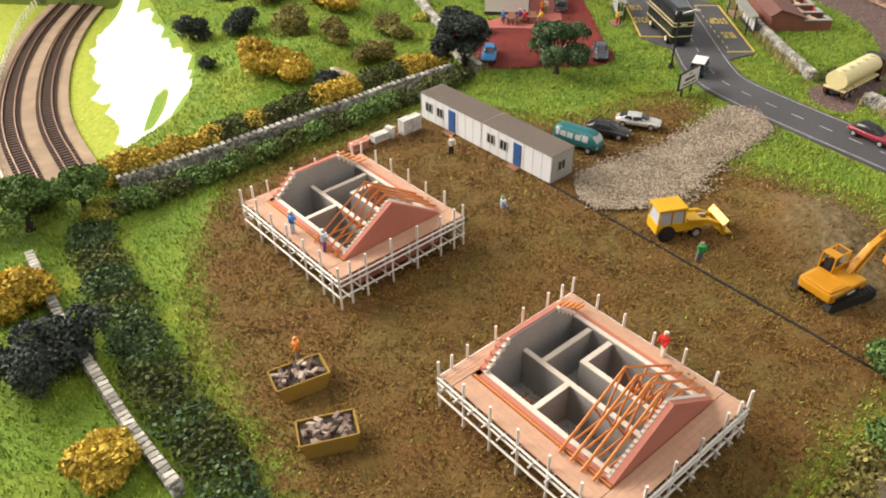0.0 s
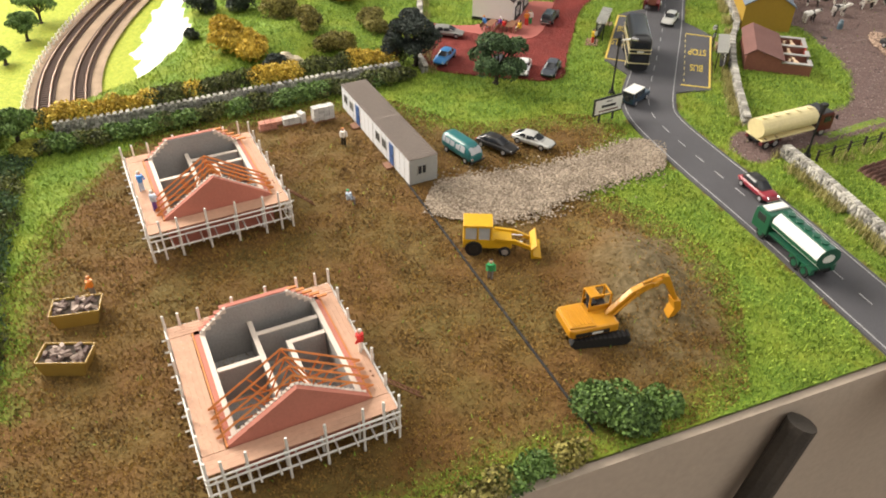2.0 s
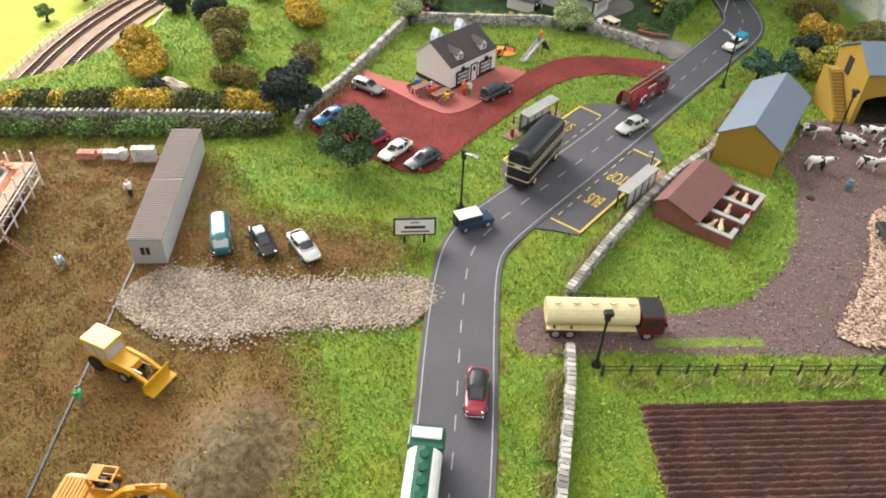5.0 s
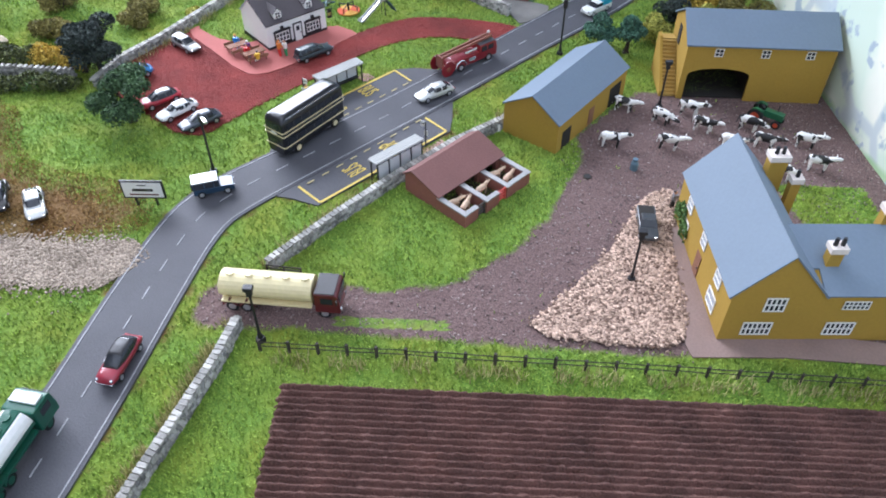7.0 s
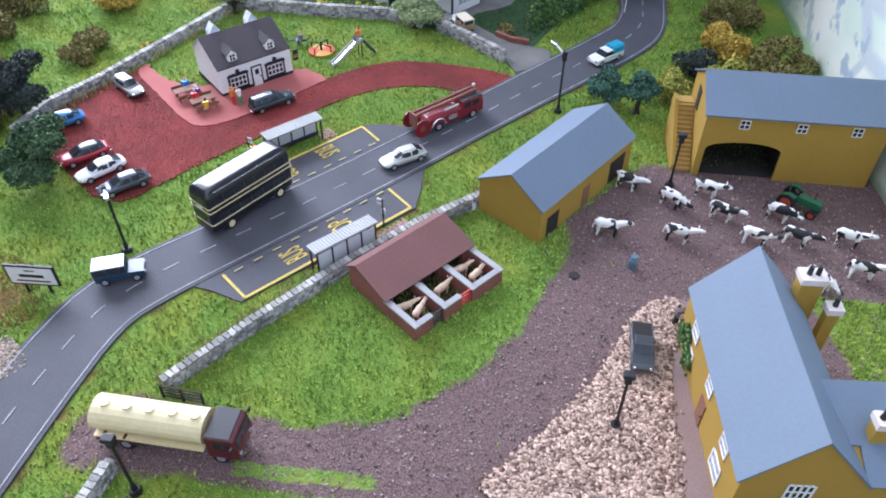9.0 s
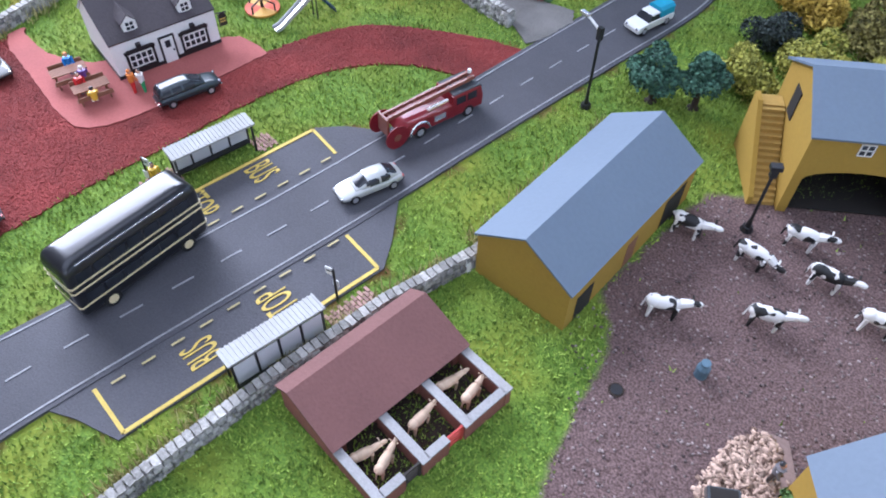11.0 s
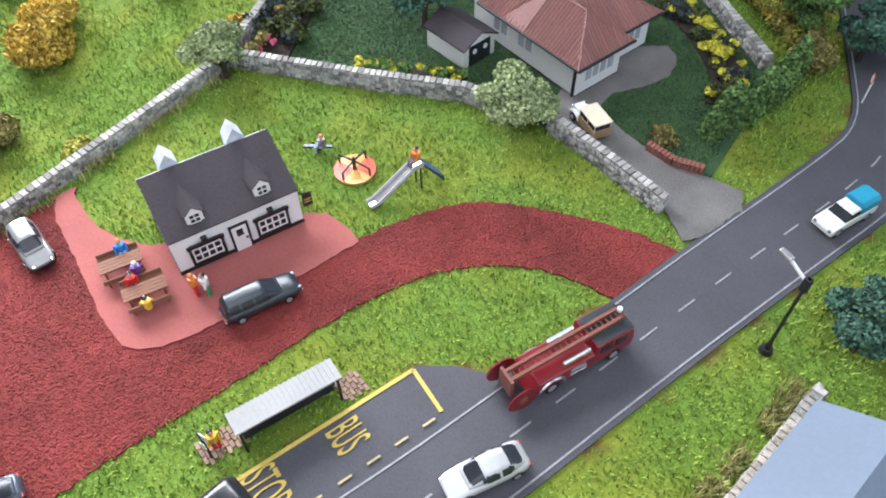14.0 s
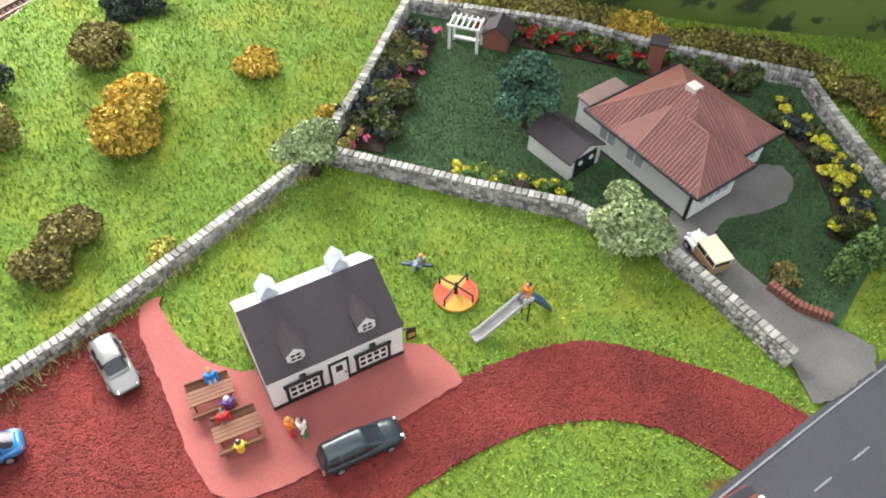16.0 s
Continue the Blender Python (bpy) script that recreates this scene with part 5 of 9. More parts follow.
def stone_wall(name, line, height, width, label, seed, cope=True, step=0.0028):
    rng = np.random.default_rng(seed)
    line = np.asarray(line, float)
    total = along(line, 0)[1]
    w = new(name)
    w.empty_display_size = 0.01
    w.matrix_basis = pose(line[0][0], line[0][1], 0)
    tagged(w, label, "stone wall", "stone walls")
    courses = max(2, int(round(height / 0.0018)))
    ch = height / courses
    S, C, side = [], [], []
    for c in range(courses):
        for o in (-1, 1):
            s = rng.uniform(0, 0.003)
            while s < total:
                d = rng.uniform(0.0015, 0.0033)
                S.append((s + d / 2, d * 0.97, c, o))
                s += d
    S = np.array(S)
    p, _ = along(line, S[:, 0])
    q, _ = along(line, np.minimum(S[:, 0] + 0.001, total))
    q0, _ = along(line, S[:, 0] - 0.001)
    t = q - q0
    t /= np.hypot(t[:, 0], t[:, 1])[:, None] + 1e-9
    nrm = np.stack([-t[:, 1], t[:, 0]], -1)
    n = len(S)
    cube = np.array([(x, y, z) for x in (-0.5, 0.5) for y in (-0.5, 0.5) for z in (0, 1)], float)
    v = cube[None] * np.stack([S[:, 1], np.full(n, width * 0.52), np.full(n, ch * 0.97)], -1)[:, None]
    v *= rng.uniform(0.86, 1.06, v.shape)
    off = S[:, 3] * width * 0.25 + rng.uniform(-0.0004, 0.0004, n)
    gz = ground_height(p[:, 0], p[:, 1])
    base = np.concatenate([p + nrm * off[:, None], (gz - 0.0008 + S[:, 2] * ch)[:, None]], -1)
    X = v[..., 0:1] * t[:, None] + v[..., 1:2] * nrm[:, None]
    V = np.concatenate([X, v[..., 2:3]], -1) + base[:, None]
    V[..., 0] -= line[0][0]
    V[..., 1] -= line[0][1]
    f = np.array([(0, 1, 3, 2), (4, 6, 7, 5), (0, 4, 5, 1), (2, 3, 7, 6), (1, 5, 7, 3)])
    F = (np.arange(n)[:, None, None] * 8 + f[None]).reshape(-1, 4)
    tagged(raw_mesh("wall_stones", V.reshape(-1, 3), F, STONE, w), kind="stuff")
    if cope:
        r = random.Random(seed)
        for s in np.arange(step / 2, total, step):
            (a,), _ = along(line, s)
            (b,), _ = along(line, min(s + 0.001, total))
            (c,), _ = along(line, max(s - 0.001, 0))
            ang = math.degrees(math.atan2(b[1] - c[1], b[0] - c[0]))
            z = float(ground_height(np.array([a[0]]), np.array([a[1]]))[0]) + height - 0.0010
            ob = new("coping_stone", r.choice(COPE))
            ob.parent = w
            ob.matrix_basis = pose(a[0] - line[0][0], a[1] - line[0][1], z, r.uniform(-4, 4), r.uniform(-4, 4), ang + r.uniform(-8, 8))


stone_wall("stone_wall", [(0.345, 0.335), (0.326, 0.375), (0.302, 0.424), (0.286, 0.456), (0.274, 0.476)], 0.0080, 0.0044, "grey dry stone wall with dry grass beside the road", 3)
stone_wall("stone_wall", [(0.254, 0.508), (0.251, 0.555), (0.250, 0.604), (0.252, 0.650), (0.258, 0.688), (0.256, 0.73), (0.250, 0.785)], 0.0075, 0.0042, "grey dry stone wall between farm and road", 4)
stone_wall("stone_wall", [(0.030, 0.533), (0.015, 0.560), (0.009, 0.595), (-0.002, 0.634), (-0.014, 0.677), (-0.026, 0.718)], 0.0070, 0.0044, "weathered dry stone wall behind the car park", 5)
stone_wall("garden_wall", [(-0.026, 0.719), (0.027, 0.760), (0.063, 0.790), (0.090, 0.800)], 0.0085, 0.0050, "pale block garden wall with capping stones", 6)
stone_wall("garden_wall", [(0.100, 0.8065), (0.130, 0.8075), (0.163, 0.8075)], 0.0085, 0.0050, "whitish block wall beside the driveway", 7)
stone_wall("garden_wall", [(-0.028, 0.722), (-0.053, 0.756), (-0.103, 0.816)], 0.0085, 0.0050, "pale stone wall on the garden's hill side", 8)
stone_wall("garden_wall", [(-0.103, 0.817), (-0.038, 0.876), (0.008, 0.904), (0.064, 0.946)], 0.0085, 0.0050, "pale stone wall under the painted hills", 9)
stone_wall("garden_wall", [(0.066, 0.943), (0.084, 0.934), (0.102, 0.926), (0.134, 0.912)], 0.0085, 0.0050, "pale stone wall behind the flower border", 10)
stone_wall("stone_wall", [(-0.195, 0.322), (-0.162, 0.275), (-0.136, 0.243), (-0.112, 0.214), (-0.090, 0.190)], 0.0070, 0.0040, "cream stone wall beside the overgrown verge", 11)
stone_wall("stone_wall", [(-0.175, 0.385), (-0.150, 0.402), (-0.104, 0.437), (-0.060, 0.472), (-0.028, 0.501), (0.010, 0.530)], 0.0085, 0.0030, "cream stone wall showing between two hedge rows", 12, step=0.0040)


# ---- foliage ----
def leaves(rng, centres, radii, count, size, flat=0.85):
    """Small bent leaf quads over a set of lumps, denser near their skins."""
    centres, radii = np.asarray(centres, float), np.asarray(radii, float)
    wgt = radii[:, 0] * radii[:, 1] + 1e-9
    k = rng.choice(len(centres), count, p=wgt / wgt.sum())
    d = rng.normal(size=(count, 3))
    d /= np.linalg.norm(d, axis=1)[:, None]
    d[:, 2] = np.where(rng.random(count) < 0.75, np.abs(d[:, 2]), d[:, 2])
    r = rng.uniform(0.55, 1.06, count) ** 0.6
    p = centres[k] + d * radii[k] * r[:, None]
    a = d + rng.normal(size=(count, 3)) * 0.9
    b = np.cross(a, rng.normal(size=(count, 3)))
    b /= np.linalg.norm(b, axis=1)[:, None]
    c = np.cross(a, b)
    c /= np.linalg.norm(c, axis=1)[:, None] + 1e-9
    s = size * rng.uniform(0.6, 1.4, (count, 1))
    q = np.stack([p - b * s, p - c * s * flat, p + b * s, p + c * s * flat], 1)
    return q.reshape(-1, 3), np.arange(count * 4).reshape(-1, 4)


def gz(x, y):
    return float(ground_height(np.array([x]), np.array([y]))[0])


def lumps(rng, r, h, n, base=0.15):
    c, q = [], []
    for _ in range(n):
        a, d = rng.uniform(0, 2 * np.pi), r * 0.62 * np.sqrt(rng.random())
        z = h * rng.uniform(base, 0.72) * (1 - 0.35 * (d / r))
        c.append((d * np.cos(a), d * np.sin(a), z))
        k = rng.uniform(0.34, 0.52)
        q.append((r * k, r * k, min(h * 0.36, r * k)))
    return c, q


NAMES = {"green": "green", "dark": "blackish green", "teal": "blue-green", "yellow": "golden yellow", "olive": "olive brown", "lime": "pale lime", "deep": "deep green", "hedge": "dark mixed green", "yellowgreen": "yellow-green"}


def bush(x, y, r, h, kind, seed, where, n=1300):
    rng = np.random.default_rng(seed)
    ob = thing("bush", "%s clump bush %s" % (NAMES[kind], where), "bush", x, y, rng.uniform(0, 360), gz(x, y) - 0.0005, s=1.0)
    c, q = lumps(rng, r, h, 9)
    v, f = leaves(rng, c, q, n * 3, 0.00078 if kind != "yellow" else 0.0015, 0.85 if kind != "yellow" else 0.4)
    v[:, 2] = np.maximum(v[:, 2], 0)
    raw_mesh("foliage", v, f, LEAF[kind], ob)
    bm = bmesh.new()
    for i in range(5):
        a = rng.uniform(0, 6.28)
        tube(bm, (0, 0, 0), (math.cos(a) * r * 0.5, math.sin(a) * r * 0.5, h * 0.6), 0.0007, 5, 0.0003)
    part("woody_base", bm, TRUNK, ob)


def tree(x, y, r, h, kind, seed, where, trunk=0.35, n=2600):
    rng = np.random.default_rng(seed)
    ob = thing("tree", "%s model tree %s" % (NAMES[kind], where), "tree", x, y, 0, gz(x, y), s=1.0)
    th = h * trunk
    bm = bmesh.new()
    tube(bm, (0, 0, 0), (0.0006, 0.0004, th), 0.0017, 8, 0.0012)
    tube(bm, (0, 0, 0), (0, 0, 0.0015), 0.0032, 8, 0.0016)
    c, q = [], []
    for i in range(11):
        a = i * 2.4 + rng.uniform(-0.4, 0.4)
        d = r * rng.uniform(0.25, 0.72)
        e = Vector((math.cos(a) * d, math.sin(a) * d, th + (h - th) * rng.uniform(0.12, 0.74)))
        tube(bm, (0.0006, 0.0004, th * rng.uniform(0.75, 1.0)), e, 0.0009, 5, 0.0003)
        k = r * rng.uniform(0.26, 0.42)
        c.append(tuple(e)), q.append((k, k, k * 0.72))
    c.append((0, 0, h - r * 0.32)), q.append((r * 0.42, r * 0.42, r * 0.32))
    part("trunk", bm, TRUNK, ob)
    v, f = leaves(rng, c, q, int(n * 2.6), 0.00082)
    raw_mesh("crown", v, f, LEAF[kind], ob)


def hedge(line, width, height, kinds, seed, label, density=26000, leaf=0.00085):
    """An uneven hedge: lumps along a line, one object, with patches of other foliage as parts."""
    rng = np.random.default_rng(seed)
    line = np.asarray(line, float)
    total = along(line, 0)[1]
    x0, y0 = line[0]
    ob = thing("hedge", label, "hedge", x0, y0, 0, 0, s=1.0)
    n = int(total / (width * 0.30))
    s = np.linspace(0, total, n)
    p, _ = along(line, s)
    groups = {}
    for i, (a, b) in enumerate(p):
        kind = kinds[int((noise.noise((s[i] * 28, seed, 0)) * 0.5 + 0.5) * len(kinds) * 0.999) % len(kinds)]
        hh = height * rng.uniform(0.65, 1.15)
        groups.setdefault(kind, []).append(((a - x0 + rng.uniform(-1, 1) * width * 0.2, b - y0 + rng.uniform(-1, 1) * width * 0.2, gz(a, b) + hh * 0.45), (width * 0.55, width * 0.55, hh * 0.55)))
    for kind, g in groups.items():
        m = max(200, int(2.2 * density * total * len(g) / n * (width / 0.012)))
        v, f = leaves(rng, [a for a, _ in g], [b for _, b in g], m, leaf)
        raw_mesh("foliage", v, f, LEAF[kind], ob)["label"] = "%s foliage" % NAMES[kind]


hedge([(-0.188, 0.384), (-0.155, 0.412), (-0.112, 0.448), (-0.068, 0.483), (-0.036, 0.511), (0.004, 0.543)], 0.016, 0.015, ["hedge", "olive", "hedge", "yellow", "dark", "olive"], 21, "mixed olive, yellow and dark hedge above the site wall")
hedge([(-0.165, 0.366), (-0.130, 0.394), (-0.098, 0.421), (-0.055, 0.458), (-0.022, 0.487), (0.000, 0.505), (0.016, 0.525)], 0.015, 0.0098, ["hedge", "olive", "hedge", "green", "dark", "hedge"], 22, "low dark green hedge along the site edge")
hedge([(-0.176, 0.345), (-0.150, 0.300), (-0.128, 0.265), (-0.108, 0.236), (-0.082, 0.205), (-0.066, 0.180)], 0.022, 0.0060, ["hedge", "deep", "hedge", "olive"], 23, "low overgrown scrub beside the cream wall", 10000)
hedge([(0.150, 0.852), (0.1525, 0.872), (0.152, 0.890), (0.147, 0.915)], 0.0085, 0.024, ["green", "green", "green"], 24, "tall clipped pale green hedge beside the bungalow garden", 130000, 0.00075)
hedge([(-0.112, 0.826), (-0.045, 0.886), (0.000, 0.916), (0.055, 0.956), (0.10, 0.957), (0.145, 0.937)], 0.017, 0.012, ["olive", "yellowgreen", "olive", "yellow", "green"], 25, "olive and yellow bushes behind the garden wall", 24000)
hedge([(0.126, 0.175), (0.146, 0.196), (0.160, 0.209), (0.172, 0.219)], 0.012, 0.005, ["green", "olive"], 26, "low scrub on the front edge of the layout", 22000)
B = [
    (-0.116, 0.520, 0.020, 0.024, "yellow", "on the slope above the site"), (-0.098, 0.512, 0.015, 0.017, "yellow", "on the slope above the site"),
    (-0.105, 0.595, 0.021, 0.024, "olive", "on the hillside"), (-0.070, 0.565, 0.018, 0.020, "olive", "on the hillside"), (-0.045, 0.545, 0.017, 0.018, "olive", "near the dark tree"),
    (-0.041, 0.611, 0.016, 0.016, "olive", "beside the car park wall"), (-0.089, 0.650, 0.025, 0.018, "yellow", "on the grassy hill"),
    (-0.150, 0.610, 0.017, 0.022, "dark", "at the top of the white slope"), (-0.188, 0.602, 0.015, 0.022, "dark", "at the top of the white slope"),
    (-0.160, 0.540, 0.008, 0.012, "dark", "on the white slope"), (-0.135, 0.665, 0.020, 0.018, "olive", "on the grassy hill"), (-0.175, 0.695, 0.020, 0.020, "dark", "high on the hill"),
    (-0.072, 0.500, 0.014, 0.016, "dark", "in the hedge above the site"), (-0.030, 0.598, 0.013, 0.012, "olive", "beside the car park wall"), (-0.013, 0.640, 0.008, 0.007, "yellowgreen", "at the foot of the field wall"),
    (-0.160, 0.245, 0.020, 0.030, "dark", "beside the cream wall"), (-0.150, 0.262, 0.014, 0.026, "dark", "beside the cream wall"), (-0.186, 0.290, 0.018, 0.022, "yellow", "beside the cream wall"), (-0.118, 0.203, 0.014, 0.014, "yellow", "beside the cream wall"), (-0.098, 0.178, 0.008, 0.010, "dark", "beside the cream wall"),
    (0.186, 0.240, 0.020, 0.014, "green", "on the front edge of the layout"), (0.203, 0.252, 0.010, 0.008, "green", "on the front edge of the layout"),
    (0.270, 0.848, 0.018, 0.024, "yellowgreen", "behind the barn"), (0.290, 0.880, 0.020, 0.026, "yellowgreen", "behind the barn"), (0.262, 0.885, 0.015, 0.020, "dark", "beside the road bend"), (0.262, 0.925, 0.020, 0.022, "yellow", "beside the road bend"), (0.322, 0.885, 0.018, 0.026, "yellowgreen", "behind the barn"), (0.300, 0.925, 0.022, 0.030, "olive", "under the painted board"), (0.240, 0.965, 0.022, 0.026, "olive", "beside the road bend"), (0.345, 0.875, 0.014, 0.030, "dark", "behind the barn"),
    (0.148, 0.930, 0.014, 0.020, "olive", "at the garden corner"), (0.118, 0.955, 0.018, 0.022, "yellowgreen", "behind the garden wall"), (-0.095, 0.722, 0.012, 0.008, "yellow", "at the hilltop wall"), (-0.046, 0.735, 0.007, 0.010, "yellow", "at the garden corner"),
    (0.138, 0.838, 0.008, 0.008, "olive", "inside the brick border"), (-0.215, 0.372, 0.014, 0.015, "hedge", "at the hedge corner"), (-0.175, 0.362, 0.012, 0.010, "yellowgreen", "at the hedge corner"),
]
for i, (x, y, r, h, kind, where) in enumerate(B):
    bush(x, y, r, h, kind, 100 + i, where, int(1500 * (r / 0.016) ** 1.6))
T = [
    (0.019, 0.545, 0.022, 0.040, "dark", "at the car park corner"), (0.005, 0.540, 0.014, 0.030, "dark", "at the car park corner"), (0.083, 0.531, 0.023, 0.036, "deep", "in front of the car park"),
    (-0.020, 0.713, 0.017, 0.028, "lime", "at the garden wall corner"), (0.008, 0.809, 0.020, 0.041, "teal", "on the bungalow lawn"), (0.087, 0.797, 0.020, 0.026, "lime", "over the garden wall"),
    (0.246, 0.812, 0.015, 0.026, "teal", "on the verge behind the shed"), (0.262, 0.822, 0.013, 0.028, "teal", "on the verge behind the shed"),
    (0.131, 0.944, 0.019, 0.036, "green", "behind the clipped hedge"), (0.112, 0.968, 0.017, 0.046, "teal", "behind the garden corner"), (0.158, 0.950, 0.016, 0.032, "teal", "at the road bend"),
    (-0.208, 0.350, 0.020, 0.030, "green", "at the corner of the hedge"), (-0.186, 0.366, 0.017, 0.026, "green", "at the corner of the hedge"), (-0.232, 0.352, 0.018, 0.028, "green", "at the corner of the hedge"),
    (-0.418, 0.645, 0.018, 0.030, "green", "beyond the railway"), (-0.436, 0.690, 0.020, 0.034, "green", "beyond the railway"), (-0.400, 0.590, 0.010, 0.018, "green", "beyond the railway"),
]
for i, (x, y, r, h, kind, where) in enumerate(T):
    tree(x, y, r, h, kind, 300 + i, where, 0.35 if kind != "lime" else 0.2, int(2600 * (r / 0.018) ** 1.6))


def rock_outcrop(x, y, rx, ry, h, rz, seed):
    """A lumpy cream plaster rock breaking through the slope."""
    bm = bmesh.new()
    ball(bm, (0, 0, 0), 1.0, u=28, v=18)
    for v in bm.verts:
        n = noise.noise(v.co * 1.7 + Vector((seed, 0, 0))) * 0.28 + noise.noise(v.co * 4.5 + Vector((0, seed, 0))) * 0.12
        v.co = Vector((v.co.x * rx, v.co.y * ry, v.co.z * h)) * (1 + n)
    ob = part("rock_outcrop", bm, CREAM_ROCK, None)
    ob.matrix_basis = pose(x, y, gz(x, y) + 0.002, 0, 0, rz)
    tagged(ob, "cream plaster rock outcrop on the grassy slope", "rock", "rock outcrops")


CREAM_ROCK = M("cream_plaster_rock", (0.52, 0.44, 0.32), 0.95, 0, 0.35, 500, 70, 0.8)
rock_outcrop(-0.0690, 0.5070, 0.014, 0.007, 0.009, 35, 1)
rock_outcrop(-0.1000, 0.4660, 0.011, 0.006, 0.007, 25, 2)

# ---- flower borders ----
def border(name, line, width, kinds, seed, label):
    rng = np.random.default_rng(seed)
    line = np.asarray(line, float)
    total = along(line, 0)[1]
    x0, y0 = line[0]
    ob = thing(name, label, "flower border", x0, y0, 0, 0, s=1.0)
    e = chaikin(line, 1)
    t = np.gradient(e, axis=0)
    nn = np.stack([-t[:, 1], t[:, 0]], -1) / np.hypot(t[:, 0], t[:, 1])[:, None]
    bm = bmesh.new()
    prism(bm, [(a - x0, b - y0) for a, b in np.vstack([e + nn * width / 2, (e - nn * width / 2)[::-1]])], 0.0004, 0.0018, "z")
    part("soil_bed", bm, SOIL, ob)
    for kind, share_, size, lift in kinds:
        k = max(2, int(total / 0.006 * share_))
        s = rng.uniform(0, total, k)
        p, _ = along(line, s)
        off = rng.uniform(-0.42, 0.42, (k, 2)) * width
        flower = kind in ("red", "pink", "lemon")
        rr = size * rng.uniform(0.7, 1.3, k)
        c = np.concatenate([p + off - (x0, y0), (0.0018 + (lift if flower else rr * 0.5))[:, None] * np.ones((k, 1)) if not np.isscalar(lift) else np.full((k, 1), 0.0018 + lift)], -1)
        v, f = leaves(rng, c, np.stack([rr, rr, rr * (0.5 if flower else 0.9)], -1), int(k * (45 if flower else 170)), 0.0009 if flower else 0.0012)
        v[:, 2] = np.maximum(v[:, 2], 0.001)
        raw_mesh("bloom" if flower else "foliage", v, f, LEAF[kind], ob)["label"] = {"red": "red blooms", "pink": "pink blooms", "lemon": "yellow blooms"}.get(kind, "border foliage")


border("flower_border", [(-0.022, 0.736), (-0.048, 0.768), (-0.080, 0.806)], 0.024, [("hedge", 1.5, 0.005, 0.003), ("dark", 0.8, 0.005, 0.003), ("olive", 0.9, 0.0045, 0.003), ("pink", 2.6, 0.0022, 0.004)], 41, "pink flowers and shrubs along the garden wall")
border("flower_border", [(-0.062, 0.840), (-0.030, 0.866), (0.008, 0.892), (0.050, 0.922)], 0.016, [("hedge", 1.2, 0.005, 0.003), ("green", 0.8, 0.004, 0.003), ("red", 2.6, 0.0021, 0.004)], 42, "red flowers below the painted hills")
border("flower_border", [(0.070, 0.917), (0.092, 0.913), (0.115, 0.902), (0.133, 0.889), (0.140, 0.874)], 0.015, [("hedge", 0.9, 0.0038, 0.002), ("dark", 0.7, 0.004, 0.002), ("lemon", 2.6, 0.0024, 0.004)], 43, "yellow flowers and shrubs beside the lawn")
border("flower_border", [(0.014, 0.762), (0.036, 0.780), (0.056, 0.796)], 0.008, [("green", 1.0, 0.003, 0.002), ("lemon", 1.6, 0.0020, 0.003)], 44, "yellow flowers inside the low garden wall")


